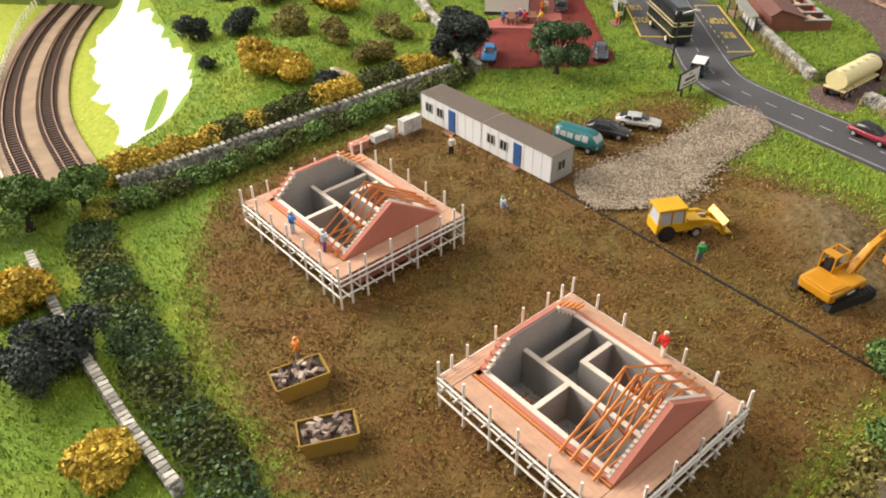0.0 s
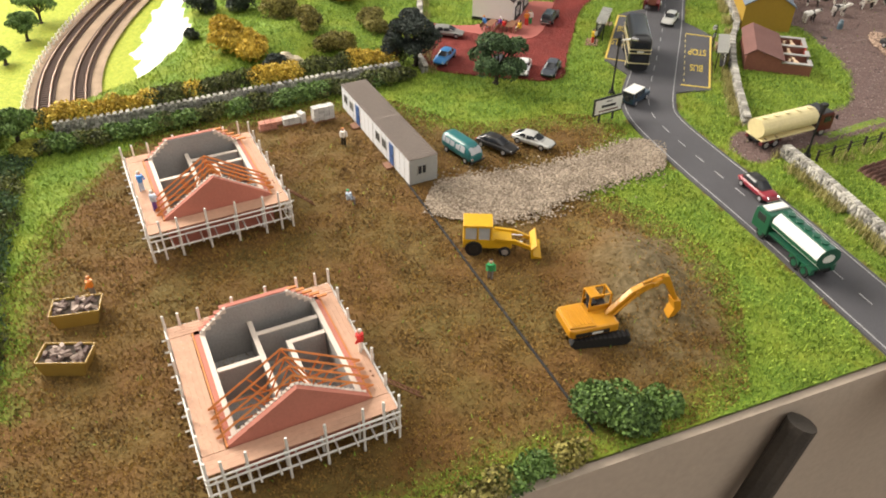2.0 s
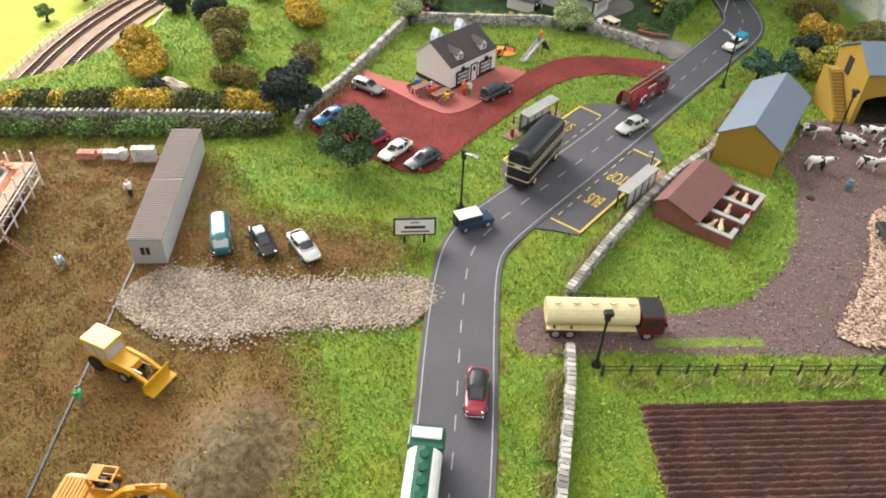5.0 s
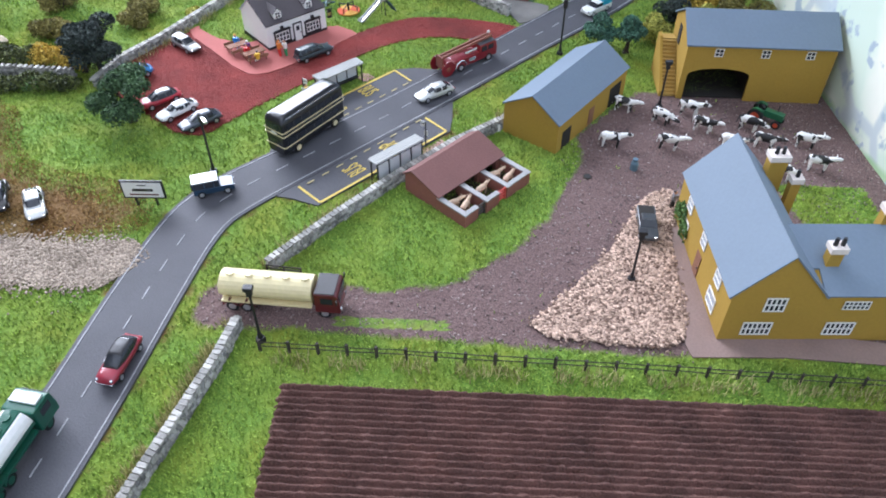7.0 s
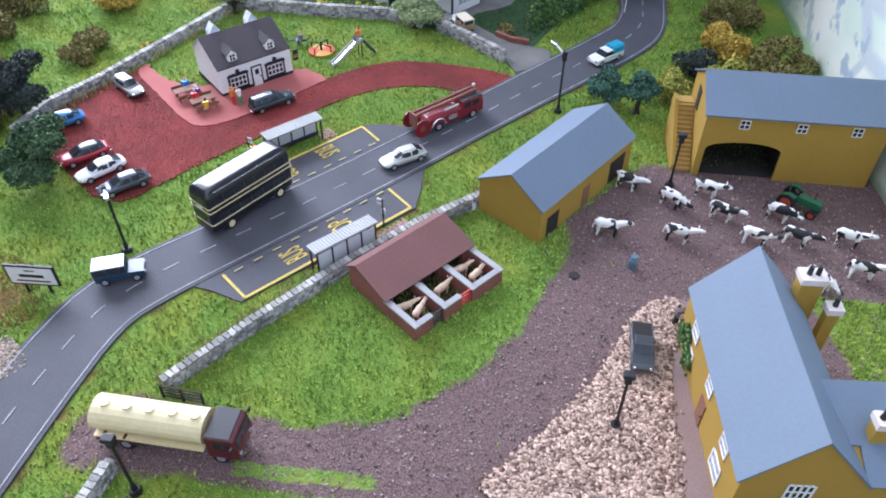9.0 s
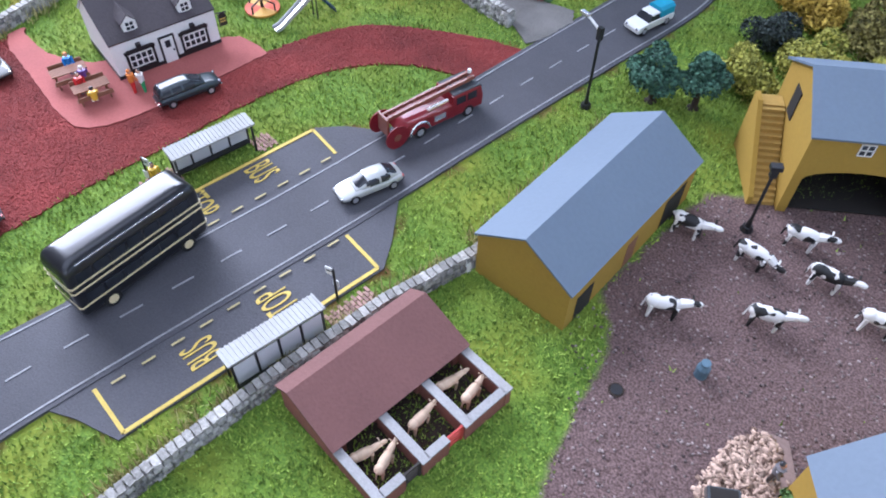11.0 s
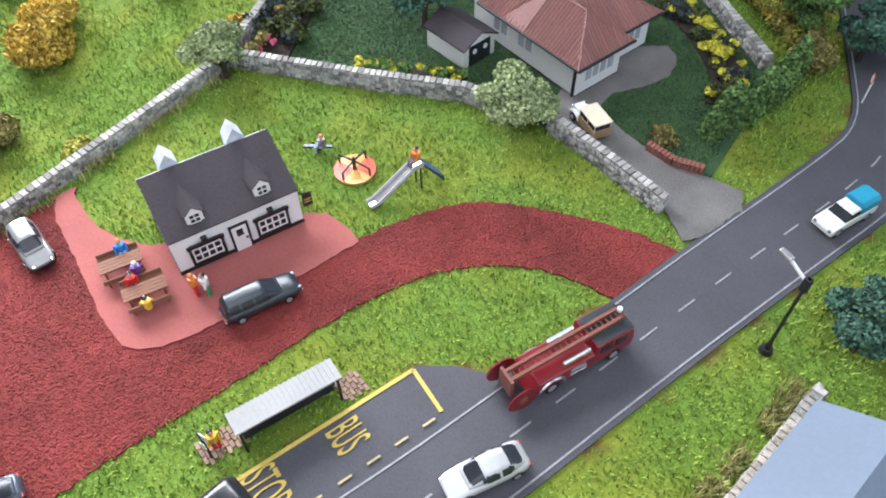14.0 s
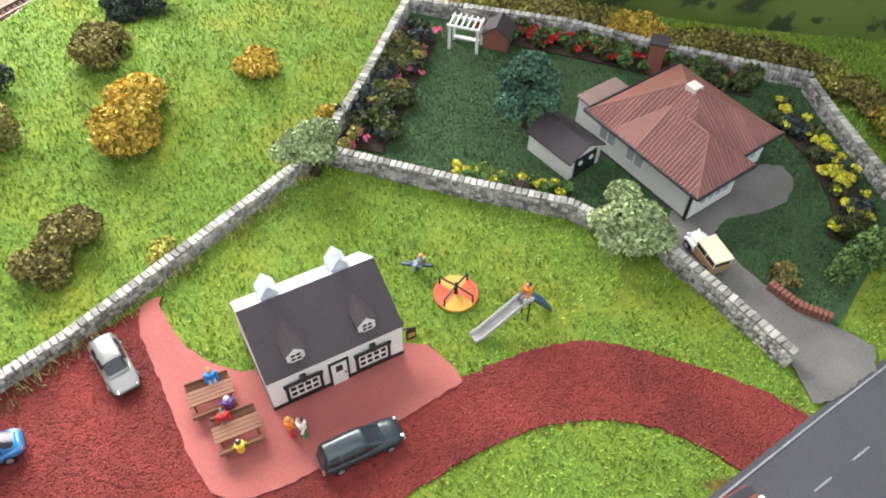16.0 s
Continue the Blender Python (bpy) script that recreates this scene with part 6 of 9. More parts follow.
# ---- static grass ----
def grass():
    rng = np.random.default_rng(77)
    N = 760000
    x = rng.uniform(-0.40, 0.60, N)
    y = front(x) + rng.random(N) * (1.02 - front(x))
    keep = (depth_in(LOW[::2], x, y) < -0.062) & (x + y < 1.235)
    x, y = x[keep], y[keep]
    for poly, m in ((GARDEN, 0.002), (ROAD[::2], 0.0015), (CARPARK[::2], -0.0005), (BAY_A, 0.001), (BAY_B, 0.001), (GRAVEL, 0.0), (PATIO_P, 0.0005), (CHIPS, 0.0), (FARM_PATH, 0.001), (DRIVE_P, 0.001)):
        keep = depth_in(poly, x, y) < -m
        x, y = x[keep], y[keep]
    N = len(x)
    keep = np.ones(N, bool)
    u, v = (x - FIELD_O[0]) * FIELD_U[0] + (y - FIELD_O[1]) * FIELD_U[1], (x - FIELD_O[0]) * FIELD_V[0] + (y - FIELD_O[1]) * FIELD_V[1]
    keep &= ~((u > 0.001) & (u < 0.27) & (v > 0.001) & (v < 0.13))
    ds = depth_in(SITE[::2], x, y)
    dy = depth_in(YARD, x, y)
    dy = np.where(depth_in(FARM_GRASS, x, y) > 0, -1, dy)
    island = np.hypot(x - 0.292, (y - 0.672) / 1.35) < 0.028
    dy = np.where(island, -1, dy)
    nr = np.maximum(depth_in(ROAD[::2], x, y), depth_in(DRIVE_P, x, y))
    keep &= rng.random(N) < np.clip(0.25 - nr / 0.006, 0, 1)
    keep &= (rng.random(N) < np.clip(0.5 - ds / 0.022, 0.015, 1)) & (rng.random(N) < np.clip(0.5 - dy / 0.006, 0.003, 1))
    x, y = x[keep][:330000], y[keep][:330000]
    n = len(x)
    z = ground_height(x, y)
    big = np.array([noise.noise((a * 60, b * 60, 5)) for a, b in zip(x, y)])
    L = 0.0019 * rng.uniform(0.6, 1.3, n) * (1 + 0.35 * big)
    a = rng.uniform(0, 2 * np.pi, n)
    lean = rng.uniform(0.2, 1.1, n)
    tip = np.stack([x + np.cos(a) * L * np.sin(lean), y + np.sin(a) * L * np.sin(lean), z + L * np.cos(lean)], -1)
    w = 0.00038 * rng.uniform(0.7, 1.3, n)
    b0 = np.stack([x - np.sin(a) * w, y + np.cos(a) * w, z - 0.0002], -1)
    b1 = np.stack([x + np.sin(a) * w, y - np.cos(a) * w, z - 0.0002], -1)
    tagged(raw_mesh("grass", np.stack([b0, b1, tip], 1).reshape(-1, 3), np.arange(n * 3).reshape(-1, 3), GRASS_BLADE, nper=3), "short bright green static grass", "grass", kind="stuff")
    # the shorter dark lawn of the bungalow
    g = np.array(GARDEN)
    x, y = rng.uniform(g[:, 0].min(), g[:, 0].max(), 120000), rng.uniform(g[:, 1].min(), g[:, 1].max(), 120000)
    k = (depth_in(GARDEN, x, y) > 0.003) & (depth_in(DRIVE_P, x, y) < -0.0005)
    x, y = x[k], y[k]
    n = len(x)
    L, a, lean, w = 0.0010 * rng.uniform(0.5, 1.4, n), rng.uniform(0, 6.28, n), rng.uniform(0.2, 1.2, n), 0.00035
    tip = np.stack([x + np.cos(a) * L * np.sin(lean), y + np.sin(a) * L * np.sin(lean), 0.0009 + L * np.cos(lean)], -1)
    b0, b1 = np.stack([x - np.sin(a) * w, y + np.cos(a) * w, np.full(n, 0.0008)], -1), np.stack([x + np.sin(a) * w, y - np.cos(a) * w, np.full(n, 0.0008)], -1)
    tagged(raw_mesh("lawn_grass", np.stack([b0, b1, tip], 1).reshape(-1, 3), np.arange(n * 3).reshape(-1, 3), leaf_mat("lawn_fibre", (0.035, 0.085, 0.025), (0.10, 0.17, 0.05)), nper=3), "short dark green lawn fibres", "grass", kind="stuff")
    # crumbs and fibres on the bare site
    N = 260000
    x = rng.uniform(-0.12, 0.24, N)
    y = rng.uniform(0.09, 0.50, N)
    k = (depth_in(SITE[::2], x, y) > -0.012) & (depth_in(GRAVEL, x, y) < -0.001) & (y > front(x) + 0.001)
    k &= rng.random(N) < np.clip(np.hypot((x - 0.190) / 0.030, (y - 0.340) / 0.040) - 0.35, 0.12, 1)
    x, y = x[k], y[k]
    n = len(x)
    L = 0.0011 * rng.uniform(0.5, 1.5, n)
    a, lean = rng.uniform(0, 2 * np.pi, n), rng.uniform(0.5, 1.35, n)
    z = ground_height(x, y)
    w = 0.00042 * rng.uniform(0.7, 1.4, n)
    tip = np.stack([x + np.cos(a) * L * np.sin(lean), y + np.sin(a) * L * np.sin(lean), z + L * np.cos(lean)], -1)
    b0 = np.stack([x - np.sin(a) * w, y + np.cos(a) * w, z - 0.0002], -1)
    b1 = np.stack([x + np.sin(a) * w, y - np.cos(a) * w, z - 0.0002], -1)
    tagged(raw_mesh("earth_fibres", np.stack([b0, b1, tip], 1).reshape(-1, 3), np.arange(n * 3).reshape(-1, 3), GRASS_EARTH, nper=3), "brown earth scatter on the building site", "earth", kind="stuff")
    # long dry grass along the walls and the fence
    P = []
    for line, off, m in (([(0.345, 0.335), (0.302, 0.424), (0.274, 0.476)], -0.0055, 2600), ([(0.254, 0.508), (0.250, 0.604), (0.258, 0.688), (0.250, 0.785)], -0.005, 4200), ([(0.299, 0.477), (0.450, 0.600), (0.532, 0.667)], 0.004, 1500), ([(-0.026, 0.718), (0.009, 0.595), (0.030, 0.533)], -0.004, 900)):
        s = rng.uniform(0, along(line, 0)[1], m)
        s = s[np.array([noise.noise((q * 70, m, 0)) for q in s]) > -0.12]
        p, _ = along(line, s)
        q, _ = along(line, s + 0.001)
        t = q - p
        nn = np.stack([-t[:, 1], t[:, 0]], -1) / (np.hypot(t[:, 0], t[:, 1])[:, None] + 1e-9)
        P.append(p + nn * (-off + rng.normal(0, 0.0022, len(p)))[:, None])
    P = np.vstack(P)
    n = len(P)
    L, a, lean = 0.006 * rng.uniform(0.5, 1.2, n), rng.uniform(0, 6.28, n), rng.uniform(0.05, 0.7, n)
    w = 0.00030
    tip = np.stack([P[:, 0] + np.cos(a) * L * np.sin(lean), P[:, 1] + np.sin(a) * L * np.sin(lean), L * np.cos(lean)], -1)
    b0 = np.stack([P[:, 0] - np.sin(a) * w, P[:, 1] + np.cos(a) * w, np.full(n, -0.0002)], -1)
    b1 = np.stack([P[:, 0] + np.sin(a) * w, P[:, 1] - np.cos(a) * w, np.full(n, -0.0002)], -1)
    tagged(raw_mesh("dry_grass", np.stack([b0, b1, tip], 1).reshape(-1, 3), np.arange(n * 3).reshape(-1, 3), GRASS_DRY, nper=3), "long straw-coloured grass along the walls", "grass", kind="stuff")


grass()


# ---- the railway in its cutting ----
def railway():
    Z = -0.066
    right = chaikin([(-0.150, 0.345), (-0.215, 0.440), (-0.265, 0.512), (-0.318, 0.590), (-0.352, 0.675), (-0.376, 0.765), (-0.387, 0.85), (-0.390, 1.0)], 3)
    t = np.gradient(right, axis=0)
    nn = np.stack([-t[:, 1], t[:, 0]], -1) / np.hypot(t[:, 0], t[:, 1])[:, None]
    left = right + nn * 0.029
    bed = right + nn * 0.0145
    strip_w = 0.064
    ob = strip("track_bed", bed, strip_w, Z + 0.0025, BALLAST, None)
    tagged(ob, "tan ballast bed of a double track", "ballast", kind="structure")
    for line in (right, left):
        tr = thing("railway_track", "brown model railway track with dark sleepers", "railway track", line[0][0], line[0][1], 0, Z, group="railway tracks", s=1.0)
        tt = np.gradient(line, axis=0)
        mm = np.stack([-tt[:, 1], tt[:, 0]], -1) / np.hypot(tt[:, 0], tt[:, 1])[:, None]
        for o in (-0.0047, 0.0047):
            e = line + mm * o - line[0]
            bm = bmesh.new()
            rows = [[bm.verts.new((*(p + q * w), z)) for w, z in ((-0.0005, 0.0036), (0.0005, 0.0036), (0.0005, 0.0056), (-0.0005, 0.0056))] for p, q in zip(e, mm)]
            for a, b in zip(rows, rows[1:]):
                for k in range(4):
                    bm.faces.new((a[k], b[k], b[(k + 1) % 4], a[(k + 1) % 4]))
            part("rail", bm, RUST_RAIL, tr)
        bm = bmesh.new()
        box(bm, -0.0011, 0.0011, -0.0085, 0.0085, 0.0022, 0.0038)
        first = part("sleeper", bm, SLEEPER, tr)
        total = along(line, 0)[1]
        k = 0
        for s in np.arange(0.07, min(total, 0.62), 0.0046):
            (p,), _ = along(line, s)
            (q,), _ = along(line, s + 0.001)
            m = pose(p[0] - line[0][0], p[1] - line[0][1], 0, 0, 0, math.degrees(math.atan2(q[1] - p[1], q[0] - p[0])))
            if k == 0:
                first.matrix_basis = m
            else:
                share("sleeper", first, tr, m)
            k += 1
    fl = chaikin([(-0.262, 0.430), (-0.305, 0.490), (-0.350, 0.560), (-0.380, 0.630), (-0.408, 0.715), (-0.440, 0.82), (-0.45, 0.9)], 2)
    fn = thing("lineside_fence", "white post and rail fence beside the railway", "fence", fl[0][0], fl[0][1], 0, Z, s=1.0)
    total = along(fl, 0)[1]
    P, _ = along(fl, np.arange(0, total, 0.011))
    P = P - fl[0]
    for a in P:
        bm = bmesh.new()
        box(bm, a[0] - 0.0006, a[0] + 0.0006, a[1] - 0.0006, a[1] + 0.0006, -0.001, 0.0095)
        part("post", bm, POLE, fn)
    for z in (0.0045, 0.0083):
        bm = bmesh.new()
        for a, b in zip(P, P[1:]):
            tube(bm, (*a, z), (*b, z), 0.00028, 4)
        part("rail", bm, POLE, fn)


railway()


def farm_fence():
    line = [(0.293, 0.474), (0.299, 0.479), (0.450, 0.602), (0.532, 0.667), (0.60, 0.72)]
    fn = thing("field_fence", "dark weathered post and rail field fence", "fence", line[0][0], line[0][1], 0, 0, s=1.0)
    total = along(line, 0)[1]
    P, _ = along(line, np.arange(0, total, 0.0135))
    P = P - np.array(line[0])
    r = random.Random(5)
    for a in P:
        bm = bmesh.new()
        box(bm, a[0] - 0.0006, a[0] + 0.0006, a[1] - 0.0006, a[1] + 0.0006, -0.001, 0.0074 + r.uniform(-0.0006, 0.0006))
        part("post", bm, OLD_WOOD, fn)
    for z in (0.0032, 0.0062):
        for a, b in zip(P, P[1:]):
            bm = bmesh.new()
            tube(bm, (*a, z + r.uniform(-0.0004, 0.0004)), (*b, z + r.uniform(-0.0004, 0.0004)), 0.00032, 4)
            part("rail", bm, OLD_WOOD, fn)


farm_fence()


# ---- vehicles, built in full-size metres and scaled down ----
def frustum(bm, b, z0, t, z1, mi=0):
    """b, t: (x0, x1, width) below and above."""
    lo = [bm.verts.new(p) for p in ((b[0], -b[2] / 2, z0), (b[1], -b[2] / 2, z0), (b[1], b[2] / 2, z0), (b[0], b[2] / 2, z0))]
    hi = [bm.verts.new(p) for p in ((t[0], -t[2] / 2, z1), (t[1], -t[2] / 2, z1), (t[1], t[2] / 2, z1), (t[0], t[2] / 2, z1))]
    fs = [bm.faces.new(lo), bm.faces.new(hi[::-1])] + [bm.faces.new((lo[i], lo[(i + 1) % 4], hi[(i + 1) % 4], hi[i])) for i in range(4)]
    for f in fs:
        f.material_index = mi
    return lo + hi


def wheels(parent, axles, half, r, hub=HUB, w=0.22):
    for ax in axles:
        for s in (-1, 1):
            bm = bmesh.new()
            tube(bm, (ax, s * half, r), (ax, s * (half - w), r), r, 16)
            t = part("wheel", bm, TYRE, parent)
            bm = bmesh.new()
            tube(bm, (ax, s * half, r), (ax, s * (half + 0.03), r), r * 0.58, 12)
            part("hub", bm, hub, t)


PAINTS = {}


def colour(name, col, rough=0.3):
    if name not in PAINTS:
        PAINTS[name] = paint(name + "_vehicle_paint", col, rough)
    return PAINTS[name]


def shell(stations, nx, nr, p, narrow=0.0, zs=0.0):
    """Grid of points on a moulded body: stations (x, half width, bottom, top) with rounded sections, drawn in above zs."""
    st = np.array(stations, float)
    x = st[0, 0] + (st[-1, 0] - st[0, 0]) * np.linspace(0, 1, nx)
    hw, z0, z1 = [np.interp(x, st[:, 0], st[:, k]) for k in (1, 2, 3)]
    for _ in range(2):
        hw[1:-1], z0[1:-1], z1[1:-1] = [(v[:-2] + 2 * v[1:-1] + v[2:]) / 4 for v in (hw, z0, z1)]
    a = np.linspace(0, 2 * np.pi, nr, endpoint=False)
    c, d = np.sign(np.cos(a)) * np.abs(np.cos(a)) ** (2 / p), np.sign(np.sin(a)) * np.abs(np.sin(a)) ** (2 / p)
    z = (z0 + z1)[:, None] / 2 + (z1 - z0)[:, None] / 2 * d
    y = hw[:, None] * c * (1 - narrow * np.clip((z - zs) / np.maximum(z1.max() - zs, 1e-6), 0, 1))
    return np.stack([np.repeat(x[:, None], nr, 1), y, z], -1)


def shell_part(name, P, mat, parent, keep=None, label=""):
    """The whole shell, or the panes of it whose middle and normal pass keep(), set slightly proud."""
    nx, nr, _ = P.shape
    bm = bmesh.new()
    G = [[None] * nr for _ in range(nx)]
    n = np.cross(np.roll(P, -1, 1) - np.roll(P, 1, 1), np.gradient(P, axis=0))
    n /= np.linalg.norm(n, axis=-1)[..., None] + 1e-9
    if (n[..., 1] * P[..., 1]).sum() < 0:
        n = -n
    Q = P + n * (0.014 if keep else 0)
    for i in range(nx - 1):
        for j in range(nr):
            k = (j + 1) % nr
            if keep:
                m = (P[i, j] + P[i + 1, k] + P[i + 1, j] + P[i, k]) / 4
                if not keep(m, (n[i, j] + n[i + 1, k]) / 2):
                    continue
            vs = []
            for a, b in ((i, j), (i + 1, j), (i + 1, k), (i, k)):
                if G[a][b] is None:
                    G[a][b] = bm.verts.new(Q[a, b])
                vs.append(G[a][b])
            bm.faces.new(vs).smooth = True
    if not keep:
        bm.faces.new(G[0])
        bm.faces.new(G[-1])
    if not bm.faces:
        bm.free()
        return None
    return part(name, bm, mat, parent, label)


def car(x, y, rz, mat, label, roof=None, L=4.4, W=1.68, H=1.38, group="parked cars", style="saloon", name="car", z=0.0012, scale=0.93):
    c = thing(name, label, "car", x, y, rz, z, group=group, s=K * scale)
    k, h, w = L / 4.4, H / 1.38, W / 2
    belt = 0.86 * h
    old = style in ("round", "wagon")
    nose, tail = (0.90, 0.80) if old else (0.70, 0.80)
    body = [(-2.2, 0.70, 0.40, 0.62), (-2.12, 0.86, 0.30, tail), (-1.7, 0.97, 0.24, belt), (-0.3, 1.0, 0.22, belt + 0.03), (0.95, 1.0, 0.22, belt), (1.7, 0.95, 0.24, nose), (2.08, 0.84, 0.30, nose - 0.10), (2.2, 0.66, 0.40, 0.56)]
    P = shell([(a * k, b * w, q, t) for a, b, q, t in body], 40, 28, 3.6 if not old else 3.0)
    shell_part("body", P, mat, c)
    back = {"saloon": (-1.95, -1.05), "round": (-1.85, -1.15), "estate": (-2.1, -1.75), "wagon": (-2.08, -1.8)}[style]
    cab = [(back[0], 0.62, belt - 0.25, belt), (back[1] - 0.1, 0.88, belt - 0.25, H - 0.07), (-0.5, 0.92, belt - 0.25, H), (0.15, 0.90, belt - 0.25, H - 0.03), (1.15, 0.70, belt - 0.25, belt)]
    P = shell([(a * k, b * w, q, t) for a, b, q, t in cab], 44, 44, 3.2, 0.24, belt)
    shell_part("roof", P, roof or mat, c, label="domed roof and pillars")
    lo, hi = belt + 0.07, H - 0.15
    shell_part("windscreen", P, GLASS, c, lambda m, n: m[0] > 0.28 * k and n[0] > 0.25 and m[2] > lo and abs(m[1]) < 0.66 * w and n[2] < 0.95)
    shell_part("rear_window", P, GLASS, c, lambda m, n: m[0] < back[1] * k and n[0] < -0.22 and m[2] > lo and abs(m[1]) < 0.62 * w)
    for q in (-1, 1):
        for a, b in ((-0.42, 0.42), (-1.25, -0.55)) if style != "wagon" else ((-0.35, 0.4), (-1.1, -0.5), (-1.75, -1.22)):
            shell_part("side_window", P, GLASS, c, lambda m, n: a * k < m[0] < b * k and q * n[1] > 0.55 and lo - 0.02 < m[2] < hi)
    for q in (-1, 1):
        bm = bmesh.new()
        box(bm, q * 2.16 * k - 0.06, q * 2.16 * k + 0.06, -w * 0.80, w * 0.80, 0.34, 0.47, 0.04)
        part("bumper", bm, CHROME if old else BLACK, c)
        bm = bmesh.new()
        tube(bm, (2.0 * k, q * w * 0.66, nose - 0.18), (2.15 * k, q * w * 0.64, nose - 0.19), 0.11, 10)
        part("headlight", bm, CHROME, c)
        bm = bmesh.new()
        box(bm, -2.18 * k, -2.06 * k, q * w * 0.66 - 0.13, q * w * 0.66 + 0.13, 0.56, 0.68, 0.03)
        part("tail_light", bm, RED_GATE, c)
    wheels(c, (-1.35 * k, 1.32 * k), w + 0.01, 0.32)
    return c


WHITE_P, SILVER_P = colour("white", (0.74, 0.74, 0.72)), paint("silver_vehicle_paint", (0.52, 0.53, 0.52), 0.28, 0.35)
car(0.101, 0.438, -25, colour("black", (0.016, 0.016, 0.018)), "glossy black saloon car parked beside the gravel track")
car(0.122, 0.449, -20, SILVER_P, "silver sports saloon parked beside the gravel track", W=1.72, H=1.28)
car(0.0790, 0.5540, -95, colour("red", (0.36, 0.016, 0.03)), "bright red vintage car with dark roof on the cinder car park", roof=colour("gunmetal", (0.045, 0.05, 0.055)), W=1.7, H=1.4, style="round")
car(0.0985, 0.5545, -90, WHITE_P, "white saloon car on the red cinder car park", H=1.28)
car(0.1190, 0.5580, -97, colour("slate", (0.055, 0.065, 0.085)), "dark blue-grey saloon on the red cinder car park")
car(0.0290, 0.6060, 2, paint("pewter_vehicle_paint", (0.28, 0.28, 0.27), 0.3, 0.3), "grey hatchback parked beside the patio", style="estate", L=4.1)
car(0.0380, 0.5580, -98, colour("blue", (0.03, 0.20, 0.48)), "bright blue saloon behind the car park tree")
car(0.1045, 0.6620, 82, colour("bottle", (0.022, 0.035, 0.042)), "dark blue-green vintage estate outside the inn", W=1.8, L=4.9, H=1.62, style="wagon", z=0.0010, scale=0.88)
car(0.2035, 0.683, -103, paint("pale_silver_vehicle_paint", (0.48, 0.49, 0.47), 0.3, 0.25), "pale silver saloon driving along the road", group="cars on the road", z=0.0014)
car(0.2545, 0.4260, -58, colour("crimson", (0.25, 0.018, 0.035)), "crimson vintage saloon with black roof on the road", roof=BLACK, W=1.65, H=1.5, style="round", group="cars on the road", z=0.0014)


def pickup(x, y, rz, mat, cover, label, z=0.0014, cat="pickup"):
    c = thing("pickup", label, cat, x, y, rz, z, s=K * 0.84)
    W = 1.7
    bm = bmesh.new()
    prism(bm, [(-2.2, 0.35), (2.2, 0.35), (2.22, 0.7), (2.0, 0.92), (0.9, 1.0), (-2.2, 1.0)], -W / 2, W / 2, bev=0.08)
    part("body", bm, mat, c)
    bm = bmesh.new()
    frustum(bm, (-0.45, 1.0, W * 0.9), 0.97, (-0.35, 0.45, W * 0.74), 1.5)
    part("glazing", bm, GLASS, c)
    bm = bmesh.new()
    frustum(bm, (-0.45, 0.5, W * 0.8), 1.47, (-0.35, 0.4, W * 0.7), 1.58)
    part("cab_roof", bm, mat, c)
    bm = bmesh.new()
    if cover is not None:
        prism(bm, [(-0.8, 0.95), (0.8, 0.95), (0.78, 1.62), (0.5, 1.85), (-0.5, 1.85), (-0.78, 1.62)], -2.2, -0.5, "x", bev=0.06)
        part("canvas_cover", bm, cover, c, "coloured canvas load cover")
    else:
        box(bm, -2.1, -0.6, -0.7, 0.7, 0.9, 1.01)
        part("load_bed", bm, RECESS_DARK, c)
    for s in (-1, 1):
        bm = bmesh.new()
        tube(bm, (2.15, s * 0.6, 0.75), (2.24, s * 0.6, 0.75), 0.13, 10)
        part("headlight", bm, CHROME, c)
    wheels(c, (-1.35, 1.4), W / 2, 0.36)


pickup(0.211, 0.857, -97, WHITE_P, colour("cyan", (0.02, 0.28, 0.42), 0.6), "white pickup with bright blue canvas cover on the road")
pickup(0.377, 0.667, -53, colour("gunmetal", (0.045, 0.05, 0.055)), None, "dark grey pickup on the farm gravel", 0.0018)
pickup(0.170, 0.968, -52, colour("gunmetal", (0.045, 0.05, 0.055)), None, "dark grey pickup at the road bend")


def van():
    c = thing("van", "teal minibus parked beside the site cabin", "van", 0.0815, 0.4255, -38, 0.0005, s=K * 0.93)
    teal = colour("teal", (0.012, 0.13, 0.14))
    P = shell([(-2.3, 0.70, 0.40, 1.60), (-2.15, 0.86, 0.28, 1.86), (-1.6, 0.90, 0.25, 1.97), (1.2, 0.90, 0.25, 1.95), (1.9, 0.87, 0.26, 1.72), (2.25, 0.76, 0.32, 1.15), (2.34, 0.60, 0.42, 0.95)], 40, 32, 3.6, 0.12, 1.0)
    shell_part("body", P, teal, c)
    shell_part("windscreen", P, PALE_GLASS, c, lambda m, n: m[0] > 1.4 and n[0] > 0.25 and 1.15 < m[2] < 1.72 and abs(m[1]) < 0.62)
    for q in (-1, 1):
        for a, b in ((0.75, 1.35), (0.02, 0.62), (-0.72, -0.12), (-1.45, -0.85), (-2.0, -1.58)):
            shell_part("side_window", P, PALE_GLASS, c, lambda m, n: a < m[0] < b and q * n[1] > 0.6 and 1.22 < m[2] < 1.66)
    for s in (-1, 1):
        bm = bmesh.new()
        tube(bm, (2.28, s * 0.62, 0.72), (2.37, s * 0.62, 0.72), 0.14, 10)
        part("headlight", bm, CHROME, c)
    bm = bmesh.new()
    box(bm, 2.28, 2.42, -0.85, 0.85, 0.35, 0.52, 0.03)
    part("bumper", bm, BLACK, c)
    wheels(c, (-1.35, 1.5), 0.885, 0.33)


van()


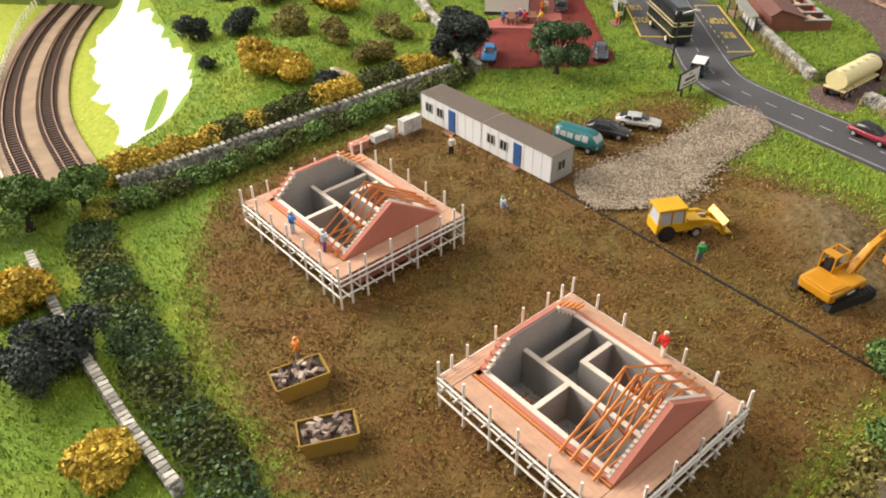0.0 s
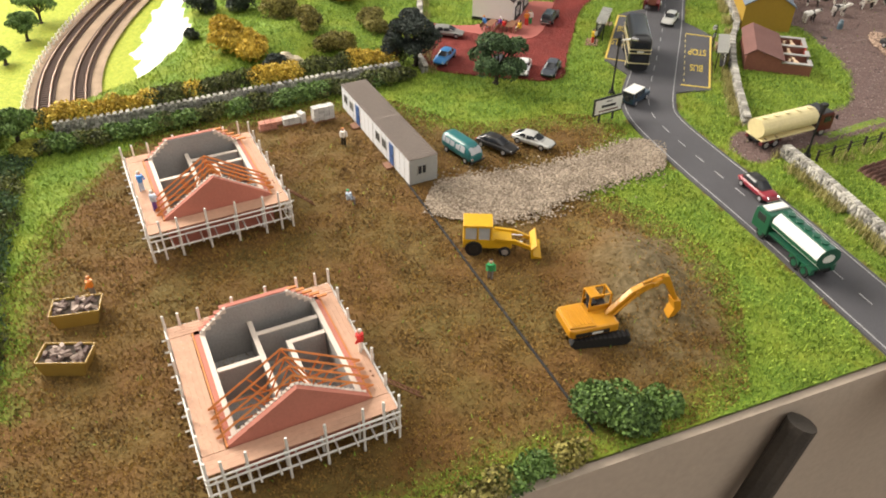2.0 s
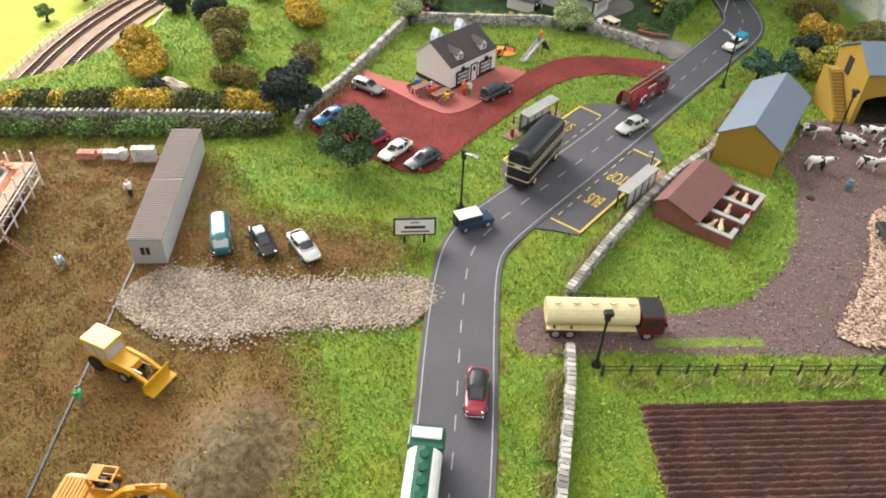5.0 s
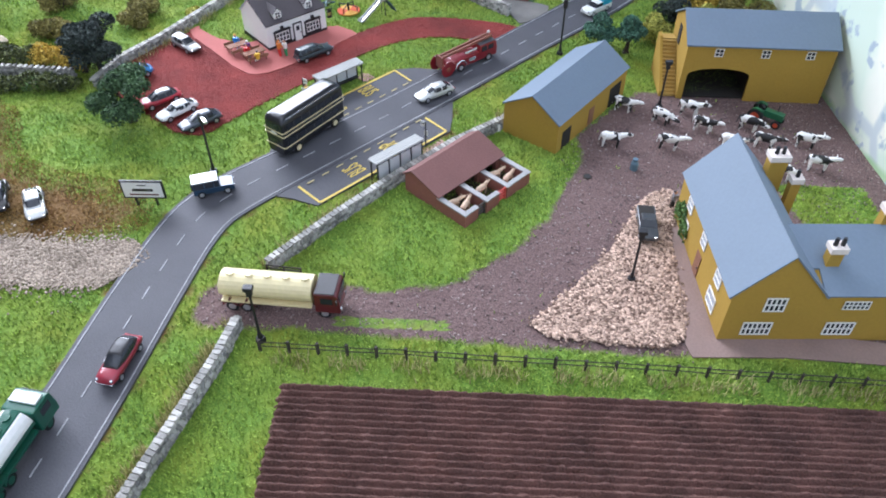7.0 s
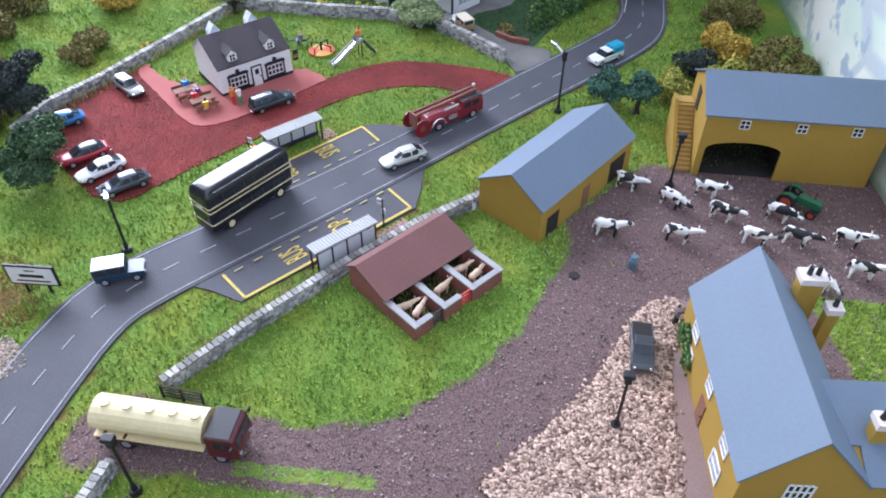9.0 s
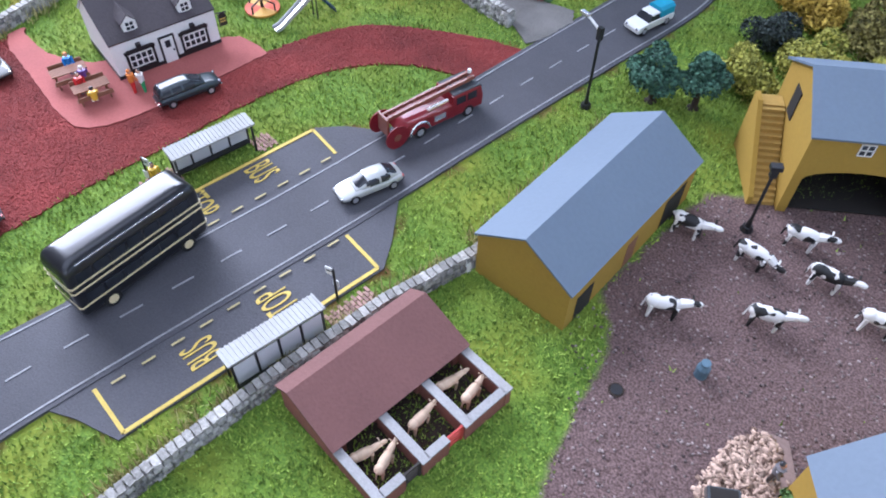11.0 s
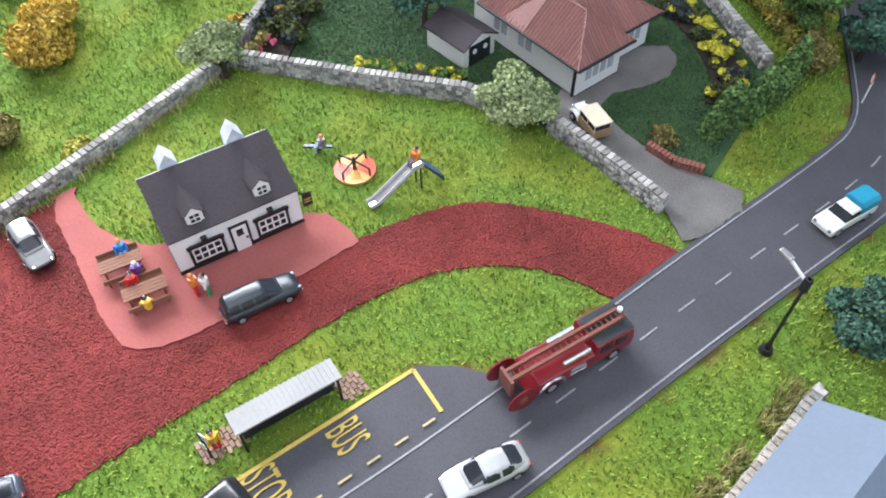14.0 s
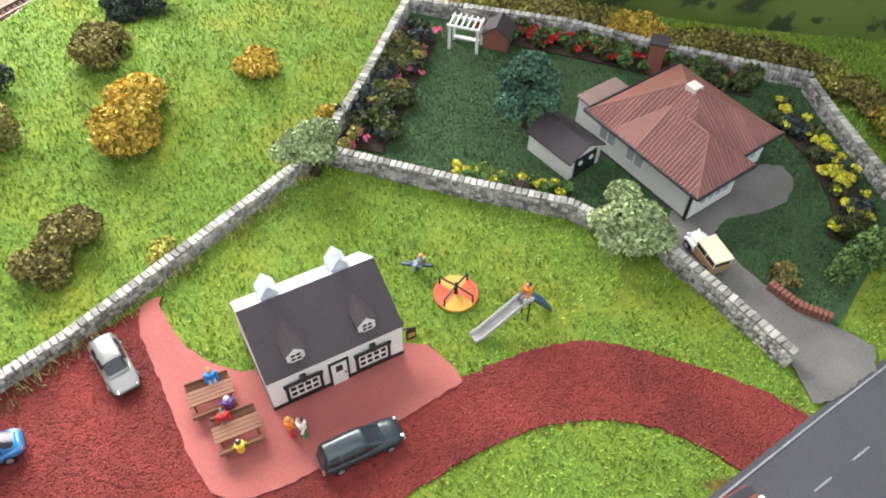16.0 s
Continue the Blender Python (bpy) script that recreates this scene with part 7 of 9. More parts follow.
def estate_4x4():
    c = thing("off_road_car", "dark blue off-road car with white roof on the road", "car", 0.1815, 0.5255, 62, 0.0014, group="cars on the road", s=K * 0.86)
    navy = colour("navy", (0.018, 0.045, 0.085))
    bm = bmesh.new()
    prism(bm, [(-1.9, 0.4), (1.95, 0.4), (1.95, 0.95), (0.7, 1.05), (-1.9, 1.05)], -0.8, 0.8, bev=0.06)
    part("body", bm, navy, c)
    bm = bmesh.new()
    frustum(bm, (-1.88, 0.72, 1.55), 1.0, (-1.82, 0.5, 1.42), 1.72)
    part("glazing", bm, GLASS, c)
    bm = bmesh.new()
    for a in (-1.84, -0.8, 0.1, 0.6):
        for s in (-1, 1):
            tube(bm, (a, s * 0.77, 1.0), (a - 0.02, s * 0.71, 1.72), 0.06, 4)
    part("pillar_frame", bm, navy, c)
    bm = bmesh.new()
    box(bm, -1.92, 0.58, -0.76, 0.76, 1.72, 1.84, 0.05)
    part("roof", bm, WHITE_P, c, "white roof panel")
    for s in (-1, 1):
        bm = bmesh.new()
        tube(bm, (1.95, s * 0.55, 0.8), (2.02, s * 0.55, 0.8), 0.12, 10)
        part("headlight", bm, CHROME, c)
    bm = bmesh.new()
    tube(bm, (-1.95, 0, 0.95), (-2.1, 0, 0.95), 0.33, 14)
    part("spare_wheel", bm, TYRE, c)
    wheels(c, (-1.2, 1.25), 0.81, 0.38)


estate_4x4()


def jeep():
    c = thing("jeep", "cream and brown vintage utility car on the driveway", "car", 0.1125, 0.8185, 165, 0.0016, s=K * 0.82)
    cream = colour("cream", (0.66, 0.58, 0.42), 0.5)
    bm = bmesh.new()
    box(bm, -1.8, 0.5, -0.75, 0.75, 0.45, 1.2, 0.04)
    part("body", bm, colour("tan", (0.30, 0.20, 0.10), 0.5), c)
    bm = bmesh.new()
    box(bm, -1.85, 0.55, -0.78, 0.78, 1.75, 1.88, 0.05)
    part("roof", bm, cream, c)
    bm = bmesh.new()
    for a in (-1.75, -0.7, 0.45):
        for s in (-1, 1):
            tube(bm, (a, s * 0.7, 1.2), (a, s * 0.7, 1.76), 0.05, 4)
    part("roof_post", bm, cream, c)
    bm = bmesh.new()
    frustum(bm, (-1.7, 0.45, 1.36), 1.19, (-1.7, 0.42, 1.36), 1.75)
    part("glazing", bm, GLASS, c)
    bm = bmesh.new()
    box(bm, 0.5, 1.8, -0.45, 0.45, 0.5, 1.15, 0.1)
    part("bonnet", bm, WHITE_P, c)
    for s in (-1, 1):
        bm = bmesh.new()
        prism(bm, [(0.5, 0.5), (0.7, 0.85), (1.4, 0.95), (1.85, 0.7), (1.85, 0.6), (1.4, 0.85), (0.8, 0.75)], s * 0.45, s * 0.78)
        part("mudguard", bm, WHITE_P, c)
        bm = bmesh.new()
        ball(bm, (1.82, s * 0.5, 1.0), 0.14)
        part("headlight", bm, CHROME, c)
    wheels(c, (-1.2, 1.3), 0.78, 0.36)


jeep()


def double_deck_bus():
    c = thing("double_decker_bus", "black double-decker bus with cream bands on the road", "bus", 0.1776, 0.5972, 97, 0.0014, s=K * 0.96)
    L, W, H = 8.1, 2.4, 4.3
    black = colour("bus_black", (0.010, 0.011, 0.014), 0.28)
    cream = colour("band_cream", (0.72, 0.62, 0.36), 0.45)
    h = W / 2
    P = shell([(-4.06, h * 0.82, 0.40, 3.72), (-3.98, h * 0.95, 0.34, 3.95), (-3.75, h, 0.33, 4.16), (-3.3, h, 0.33, H), (3.2, h, 0.33, H), (3.7, h, 0.33, 4.2), (3.96, h * 0.96, 0.34, 3.95), (4.06, h * 0.84, 0.40, 3.7)], 84, 64, 9, 0.0)
    top = np.clip((P[..., 2] - 3.55) / 0.75, 0, 1)
    P[..., 1] *= 1 - 0.24 * top ** 2
    shell_part("body", P, black, c)
    for z0, z1, xs in ((1.35, 1.98, np.linspace(-3.6, 3.2, 7)), (2.95, 3.55, np.linspace(-3.6, 3.4, 8))):
        for a, b in zip(xs, xs[1:]):
            for s in (-1, 1):
                bm = bmesh.new()
                box(bm, a + 0.06, b - 0.06, s * 1.17, s * 1.212, z0, z1, 0.01)
                part("side_window", bm, GLASS, c)
    for z in (1.18, 2.35, 2.75):
        bm = bmesh.new()
        for s in (-1, 1):
            box(bm, -3.95, 3.95, s * 1.2, s * 1.225, z, z + 0.11)
        box(bm, -4.09, -4.04, -1.02, 1.02, z, z + 0.11)
        box(bm, 4.02, 4.08, -1.02, 1.02, z, z + 0.11)
        for u in (-1, 1):
            for v in (-1, 1):
                box(bm, -0.12, 0.12, -0.02, 0.02, z, z + 0.11, m=Matrix.Translation((u * 4.03, v * 1.13, 0)) @ Matrix.Rotation(-u * v * radians(50), 4, "Z"))
        part("cream_band", bm, cream, c, "thin cream band")
    # streak of window reflection along one roof edge, modelled as a bright strip
    bm = bmesh.new()
    box(bm, -3.3, 3.3, -1.09, -1.03, 3.93, 4.02, 0.02)
    part("roof_glint", bm, CHROME, c, "bright strip standing for a reflection on the roof")
    for x, z0, z1, w in ((-4.06, 3.0, 3.6, 0.75), (-4.07, 1.45, 2.0, 0.6), (4.05, 1.4, 2.1, 0.95), (3.98, 2.95, 3.55, 0.95)):
        bm = bmesh.new()
        box(bm, x - 0.03, x + 0.03, -w, w, z0, z1, 0.02)
        part("end_window", bm, GLASS, c)
    bm = bmesh.new()
    box(bm, -4.10, -4.05, -0.35, 0.35, 2.5, 2.68)
    part("route_bars", bm, WHITE_P, c)
    wheels(c, (-2.4, 2.55), 1.205, 0.5, cream, 0.3)


double_deck_bus()


def fire_engine():
    c = thing("fire_engine", "dark red vintage fire engine carrying a brown wheeled ladder", "fire engine", 0.1905, 0.7290, 82, 0.0014, s=K * 0.86)
    red = colour("fire_red", (0.19, 0.012, 0.018), 0.3)
    lad = paint("ladder_brown", (0.20, 0.065, 0.04), 0.6)
    bm = bmesh.new()
    prism(bm, [(-3.0, 0.5), (3.9, 0.5), (3.95, 1.4), (3.75, 2.25), (1.2, 2.3), (1.1, 1.6), (-2.6, 1.55), (-3.3, 0.9)], -1.1, 1.1, bev=0.1)
    part("body", bm, red, c)
    bm = bmesh.new()
    box(bm, 1.3, 3.75, -1.0, 1.0, 2.25, 2.36, 0.04)
    part("cab_roof", bm, colour("gunmetal", (0.045, 0.05, 0.055)), c, "dark grey cab roof")
    for s in (-1, 1):
        for a, b in ((1.5, 2.3), (2.5, 3.3)):
            bm = bmesh.new()
            box(bm, a, b, s * 1.08, s * 1.13, 1.5, 2.1)
            part("side_window", bm, GLASS, c)
        bm = bmesh.new()
        box(bm, -0.5, 0.5, s * 1.08, s * 1.14, 0.9, 1.35, 0.02)
        part("pump_panel", bm, CHROME, c, "silver pump panel")
        bm = bmesh.new()
        for i in range(10):
            a0, a1 = math.pi * i / 10, math.pi * (i + 1) / 10
            tube(bm, (-1.7 + 0.85 * math.cos(a0), s * 1.12, 0.55 + 0.85 * math.sin(a0)), (-1.7 + 0.85 * math.cos(a1), s * 1.12, 0.55 + 0.85 * math.sin(a1)), 0.09, 5)
        part("wing_trim", bm, CHROME, c)
        bm = bmesh.new()
        tube(bm, (-3.7, s * 1.05, 1.0), (-3.7, s * 1.15, 1.0), 0.95, 18)
        w = part("ladder_wheel", bm, red, c, "large red ladder wheel")
        bm = bmesh.new()
        tube(bm, (-3.7, s * 1.15, 1.0), (-3.7, s * 1.19, 1.0), 0.30, 12)
        part("hub", bm, lad, w)
        bm = bmesh.new()
        tube(bm, (-0.9, s * 0.8, 1.95), (0.9, s * 0.8, 2.05), 0.16, 8)
        part("hose_reel", bm, CHROME, c, "silver hose tube")
    bm = bmesh.new()
    for s in (-0.30, 0.30):
        prism(bm, [(-4.1, 2.05), (3.6, 2.5), (3.6, 2.8), (-4.1, 2.35)], s - 0.09, s + 0.09)
    for i in range(22):
        a = -4.0 + i * 0.345
        tube(bm, (a, -0.30, 2.2 + (a + 4) * 0.058), (a, 0.30, 2.2 + (a + 4) * 0.058), 0.05, 5)
    part("ladder", bm, lad, c, "brown wooden escape ladder")
    bm = bmesh.new()
    box(bm, -4.2, -4.0, -0.6, 0.6, 0.9, 2.4, 0.03)
    part("ladder_carriage", bm, lad, c)
    bm = bmesh.new()
    tube(bm, (3.4, 0, 2.95), (3.4, 0, 3.2), 0.16, 10)
    part("bell", bm, WHITE_P, c, "white bell")
    bm = bmesh.new()
    box(bm, 3.72, 3.9, -0.9, 0.9, 1.5, 2.15)
    part("windscreen", bm, GLASS, c)
    wheels(c, (-1.7, 2.6), 1.12, 0.48)


fire_engine()


def tanker(x, y, rz, label, tank_mat, cab_mat, stripe, L, z=0.0014):
    c = thing("tanker_lorry", label, "lorry", x, y, rz, z, group="tanker lorries", s=K * 0.95)
    h = L / 2
    bm = bmesh.new()
    box(bm, -h, h - 0.3, -0.55, 0.55, 0.7, 1.0)
    part("chassis", bm, BLACK, c)
    bm = bmesh.new()
    prism(bm, [(h - 1.9, 0.6), (h, 0.6), (h + 0.03, 1.3), (h - 0.12, 2.3), (h - 0.3, 2.5), (h - 1.9, 2.5)], -1.15, 1.15, bev=0.1)
    cab = part("cab", bm, cab_mat, c)
    bm = bmesh.new()
    box(bm, h - 0.10, h + 0.0, -0.95, 0.95, 1.55, 2.2, 0.02)
    part("windscreen", bm, GLASS, cab)
    for s in (-1, 1):
        bm = bmesh.new()
        box(bm, h - 1.4, h - 0.5, s * 1.13, s * 1.18, 1.55, 2.15)
        part("side_window", bm, GLASS, cab)
        bm = bmesh.new()
        tube(bm, (h, s * 0.8, 0.95), (h + 0.08, s * 0.8, 0.95), 0.16, 10)
        part("headlight", bm, CHROME, cab)
    n = 20
    ring = [(1.12 * math.cos(2 * math.pi * i / n), 2.0 + 0.92 * math.sin(2 * math.pi * i / n)) for i in range(n)]
    bm = bmesh.new()
    prism(bm, ring, -h - 0.05, h - 2.1, "x", bev=0.0)
    t = part("tank", bm, tank_mat, c)
    bm = bmesh.new()
    box(bm, -h, h - 2.15, -1.16, 1.16, 0.98, 1.12)
    part("skirt", bm, stripe or tank_mat, c)
    if stripe:
        bm = bmesh.new()
        prism(bm, [(a, b) for a, b in [(0.55, 2.78), (0.45, 2.87), (0, 2.945), (-0.45, 2.87), (-0.55, 2.78), (-0.5, 2.76), (0, 2.86), (0.5, 2.76)]], -h - 0.06, h - 2.08, "x")
        part("top_stripe", bm, stripe, t, "dark green top stripe")
        bm = bmesh.new()
        for s in (-1, 1):
            prism(bm, [(s * 1.10, 1.75), (s * 1.14, 1.75), (s * 1.14, 2.05), (s * 1.10, 2.05)], -h - 0.06, h - 2.08, "x")
        part("side_stripe", bm, stripe, t)
        bm = bmesh.new()
        prism(bm, [(0.97 * a, 2.0 + 0.97 * (b - 2.0)) for a, b in ring], -h - 0.09, -h - 0.04, "x")
        part("end_plate", bm, stripe, t, "dark green tank end")
        bm = bmesh.new()
        prism(bm, [(0.5 * a, 2.0 + 0.4 * (b - 2.0)) for a, b in ring], -h - 0.12, -h - 0.085, "x")
        part("end_badge", bm, WHITE_P, t)
        bm = bmesh.new()
        box(bm, h - 1.3, h - 0.5, -0.95, 0.95, 2.5, 2.66, 0.04)
        part("roof_board", bm, WHITE_P, cab, "white board on the cab roof")
    else:
        bm = bmesh.new()
        box(bm, h - 1.85, h - 0.35, -1.08, 1.08, 2.48, 2.56, 0.03)
        part("cab_roof", bm, BLACK, cab, "black cab roof")
        for q in (-1, 1):
            bm = bmesh.new()
            tube(bm, (h - 0.25, q * 1.15, 2.0), (h - 0.1, q * 1.45, 2.1), 0.04, 5)
            box(bm, h - 0.18, h - 0.08, q * 1.45 - 0.12, q * 1.45 + 0.12, 1.9, 2.3, 0.02)
            part("wing_mirror", bm, BLACK, cab)
    for i in range(5):
        bm = bmesh.new()
        xx = -h + 0.7 + i * (L - 3.4) / 4
        tube(bm, (xx, 0, 2.88), (xx, 0, 3.03), 0.3, 12)
        part("filler_lid", bm, stripe or tank_mat, t)
    for s in (-1, 1):
        for a in (-h + 0.6, -h + 1.9):
            bm = bmesh.new()
            prism(bm, [(a - 0.6, 0.6), (a - 0.5, 1.0), (a, 1.15), (a + 0.5, 1.0), (a + 0.6, 0.6), (a + 0.5, 0.6), (a, 1.05), (a - 0.5, 0.6)], s * 0.78, s * 1.14)
            part("mudguard", bm, cab_mat, c)
    wheels(c, (-h + 0.75, -h + 1.85, h - 1.2), 1.1, 0.48, cab_mat if stripe else HUB, 0.35)


tanker(0.2660, 0.3720, 122, "green and white tanker lorry on the road", WHITE_P, colour("tank_green", (0.008, 0.085, 0.05)), colour("tank_green", (0.008, 0.085, 0.05)), 7.2)
tanker(0.2785, 0.5003, 37.5, "cream tanker lorry with maroon cab on the farm track", colour("tank_cream", (0.72, 0.62, 0.34), 0.4), colour("maroon", (0.10, 0.012, 0.015)), None, 9.0, 0.0003)


def tractor():
    c = thing("tractor", "small green tractor with red wheels on the farm yard", "tractor", 0.3755, 0.8085, 5, 0.0)
    green = colour("tractor_green", (0.02, 0.12, 0.05), 0.5)
    bm = bmesh.new()
    box(bm, -0.2, 1.6, -0.32, 0.32, 0.7, 1.35, 0.06)
    box(bm, -1.2, -0.2, -0.25, 0.25, 0.6, 1.0, 0.04)
    part("body", bm, green, c)
    bm = bmesh.new()
    box(bm, -1.0, -0.55, -0.25, 0.25, 1.0, 1.1, 0.03)
    box(bm, -1.05, -0.95, -0.25, 0.25, 1.05, 1.5, 0.03)
    part("seat", bm, BLACK, c)
    bm = bmesh.new()
    tube(bm, (0.9, 0.15, 1.35), (0.9, 0.15, 2.0), 0.05, 6)
    part("exhaust", bm, BLACK, c)
    bm = bmesh.new()
    tube(bm, (-0.35, 0, 1.2), (-0.45, 0, 1.5), 0.03, 5)
    tube(bm, (-0.47, 0, 1.5), (-0.45, 0, 1.53), 0.22, 12)
    part("steering_wheel", bm, BLACK, c)
    for s in (-1, 1):
        bm = bmesh.new()
        prism(bm, [(-1.4, 0.9), (-1.2, 1.4), (-0.8, 1.55), (-0.3, 1.4), (-0.3, 1.32), (-0.8, 1.47), (-1.15, 1.3)], s * 0.5, s * 0.85)
        part("mudguard", bm, green, c)
    rim = colour("rim_orange", (0.45, 0.06, 0.02), 0.5)
    wheels(c, (-0.8,), 0.88, 0.72, rim, 0.32)
    wheels(c, (1.2,), 0.7, 0.40, rim, 0.2)


tractor()
CAT_Y = paint("machine_yellow", (0.62, 0.35, 0.015), 0.42)
CAT_O = paint("machine_orange_yellow", (0.55, 0.245, 0.012), 0.42)


def wheel_loader():
    c = thing("wheel_loader", "yellow wheel loader with glazed cab on bare earth", "loader", 0.1165, 0.3370, 12, 0.0, s=K * 0.92)
    bm = bmesh.new()
    prism(bm, [(-2.3, 0.75), (-0.1, 0.75), (1.7, 0.75), (1.7, 1.45), (0.2, 1.6), (-0.1, 1.6), (-2.3, 1.6)], -0.85, 0.85, bev=0.06)
    part("body", bm, CAT_Y, c)
    bm = bmesh.new()
    frustum(bm, (-2.2, 0.0, 1.65), 1.6, (-2.1, -0.1, 1.55), 2.75)
    part("cab_glass", bm, PALE_GLASS, c)
    bm = bmesh.new()
    box(bm, -2.3, 0.1, -0.9, 0.9, 2.75, 2.98, 0.07)
    part("cab_roof", bm, CAT_Y, c)
    bm = bmesh.new()
    for a in (-2.18, -1.1, -0.05):
        for s in (-1, 1):
            tube(bm, (a, s * 0.83, 1.55), (a, s * 0.79, 2.78), 0.09, 4)
    part("cab_post", bm, CAT_Y, c)
    for s in (-1, 1):
        bm = bmesh.new()
        prism(bm, [(0.2, 1.3), (0.3, 1.75), (2.0, 1.55), (3.4, 0.9), (3.4, 0.55), (1.9, 1.2)], s * 0.72 - 0.13, s * 0.72 + 0.13, bev=0.03)
        part("lift_arm", bm, CAT_Y, c)
        bm = bmesh.new()
        tube(bm, (0.9, s * 0.45, 1.3), (2.6, s * 0.45, 1.2), 0.08, 8)
        part("ram", bm, CHROME, c)
    bm = bmesh.new()
    prism(bm, [(3.3, 0.1), (4.15, 0.1), (4.15, 0.22), (3.5, 0.35), (3.4, 0.9), (3.75, 1.35), (3.65, 1.45), (3.25, 0.95)], -1.25, 1.25, bev=0.02)
    part("bucket", bm, CAT_Y, c)
    wheels(c, (-1.4,), 0.98, 0.72, BLACK, 0.4)
    wheels(c, (1.15,), 0.95, 0.48, HUB, 0.3)


wheel_loader()


def excavator():
    c = thing("excavator", "orange-yellow tracked excavator with raised boom on spoil", "excavator", 0.1735, 0.2890, 22, 0.0, s=K * 0.96)
    for s in (-1, 1):
        bm = bmesh.new()
        prism(bm, [(-1.8, 0.05), (1.8, 0.05), (2.15, 0.4), (1.9, 0.85), (-1.9, 0.85), (-2.15, 0.4)], s * 1.35 - 0.3, s * 1.35 + 0.3, bev=0.05)
        t = part("crawler_track", bm, TYRE, c)
        for i in range(12):
            bm = bmesh.new()
            a = -1.8 + i * 0.33
            box(bm, a, a + 0.16, s * 1.35 - 0.33, s * 1.35 + 0.33, 0.83, 0.90)
            part("track_plate", bm, BLACK, t)
    R = Matrix.Rotation(radians(8), 4, "Z")
    bm = bmesh.new()
    box(bm, -0.8, 0.8, -0.9, 0.9, 0.5, 1.05, 0.05)
    part("undercarriage", bm, BLACK, c)
    bm = bmesh.new()
    prism(bm, [(-2.5, -1.2), (-2.2, -1.35), (1.1, -1.35), (1.1, 1.35), (-2.2, 1.35), (-2.5, 1.2)], 1.0, 1.72, "z", bev=0.16, m=R)
    b = part("upper_body", bm, CAT_O, c)
    bm = bmesh.new()
    prism(bm, [(-2.45, -1.1), (-0.6, -1.25), (-0.6, 1.15), (-2.4, 1.1)], 1.70, 1.86, "z", bev=0.08, m=R)
    ec = part("engine_cover", bm, CAT_O, c)
    for i in range(7):
        bm = bmesh.new()
        box(bm, -2.25 + i * 0.23, -2.13 + i * 0.23, -1.0, 0.95, 1.86, 1.91, 0.02, m=R)
        part("louvre", bm, CAT_O, ec)
    bm = bmesh.new()
    box(bm, -2.1, 0.4, -1.375, -1.352, 1.12, 1.45, m=R)
    st = part("side_stripe", bm, BLACK, c, "black side stripe")
    bm = bmesh.new()
    box(bm, -0.9, -0.1, -1.392, -1.376, 1.2, 1.38, m=R)
    part("stripe_bars", bm, WHITE_P, c)
    bm = bmesh.new()
    box(bm, -0.40, 1.05, 0.35, 1.28, 1.70, 1.80, 0.03, m=R)
    box(bm, -0.32, 0.25, 0.52, 1.12, 1.80, 2.1, 0.05, m=R)
    box(bm, -0.36, -0.20, 0.52, 1.12, 2.05, 2.6, 0.05, m=R)
    cab = part("cab", bm, BLACK, c, "dark open cab with seat")
    bm = bmesh.new()
    box(bm, -0.48, 0.25, 0.26, 1.34, 2.92, 3.02, 0.04, m=R)
    box(bm, 1.02, 1.14, 0.26, 1.34, 2.92, 3.02, 0.03, m=R)
    box(bm, 0.2, 1.1, 0.26, 0.38, 2.92, 3.02, 0.03, m=R)
    box(bm, 0.2, 1.1, 1.22, 1.34, 2.92, 3.02, 0.03, m=R)
    box(bm, -0.45, 1.1, 1.26, 1.34, 1.70, 2.12, 0.03, m=R)
    box(bm, -0.45, 1.1, 0.26, 0.34, 1.70, 2.12, 0.03, m=R)
    for a in (-0.45, 1.1):
        for y in (0.3, 1.3):
            p = R @ Vector((a, y, 1.72))
            tube(bm, p, p + Vector((0, 0, 1.24)), 0.08, 6)
    part("cab_frame", bm, CAT_O, cab)
    bm = bmesh.new()
    prism(bm, [(0.4, 1.6), (0.95, 1.5), (2.5, 2.85), (3.4, 3.3), (4.5, 3.7), (4.5, 4.05), (3.2, 3.85), (2.2, 3.4)], -0.42, 0.02, bev=0.08, m=R)
    for p in ((2.6, 3.15), (3.9, 3.72)):
        prism(bm, [(p[0] - 0.2, p[1] - 0.2), (p[0] + 0.2, p[1] - 0.2), (p[0] + 0.2, p[1] + 0.2), (p[0] - 0.2, p[1] + 0.2)], -0.5, 0.10, bev=0.06, m=R)
    part("boom", bm, CAT_O, c)
    bm = bmesh.new()
    prism(bm, [(4.2, 3.75), (4.4, 4.25), (4.9, 4.2), (6.0, 1.9), (5.7, 1.8), (4.7, 3.5)], -0.38, -0.02, bev=0.07, m=R)
    part("dipper_arm", bm, CAT_O, c)
    bm = bmesh.new()
    for p, q in (((1.0, -0.55, 1.8), (2.6, -0.5, 3.2)), ((1.0, 0.15, 1.8), (2.6, 0.1, 3.2)), ((3.0, -0.2, 3.85), (4.5, -0.2, 4.3))):
        tube(bm, R @ Vector(p), R @ Vector(q), 0.09, 8)
    part("ram", bm, CAT_O, c)
    bm = bmesh.new()
    prism(bm, [(5.55, 1.95), (6.15, 1.85), (6.3, 1.1), (5.9, 0.5), (5.45, 0.35), (5.5, 0.55), (5.75, 1.2)], -0.6, 0.2, bev=0.03, m=R)
    part("bucket", bm, CAT_O, c)


excavator()


# ---- farm animals and figures: plain painted castings ----
COW = M("black_and_white_cow_paint", (0.80, 0.78, 0.74), 0.6, 0, 0.02, 900, 60, 0.0)


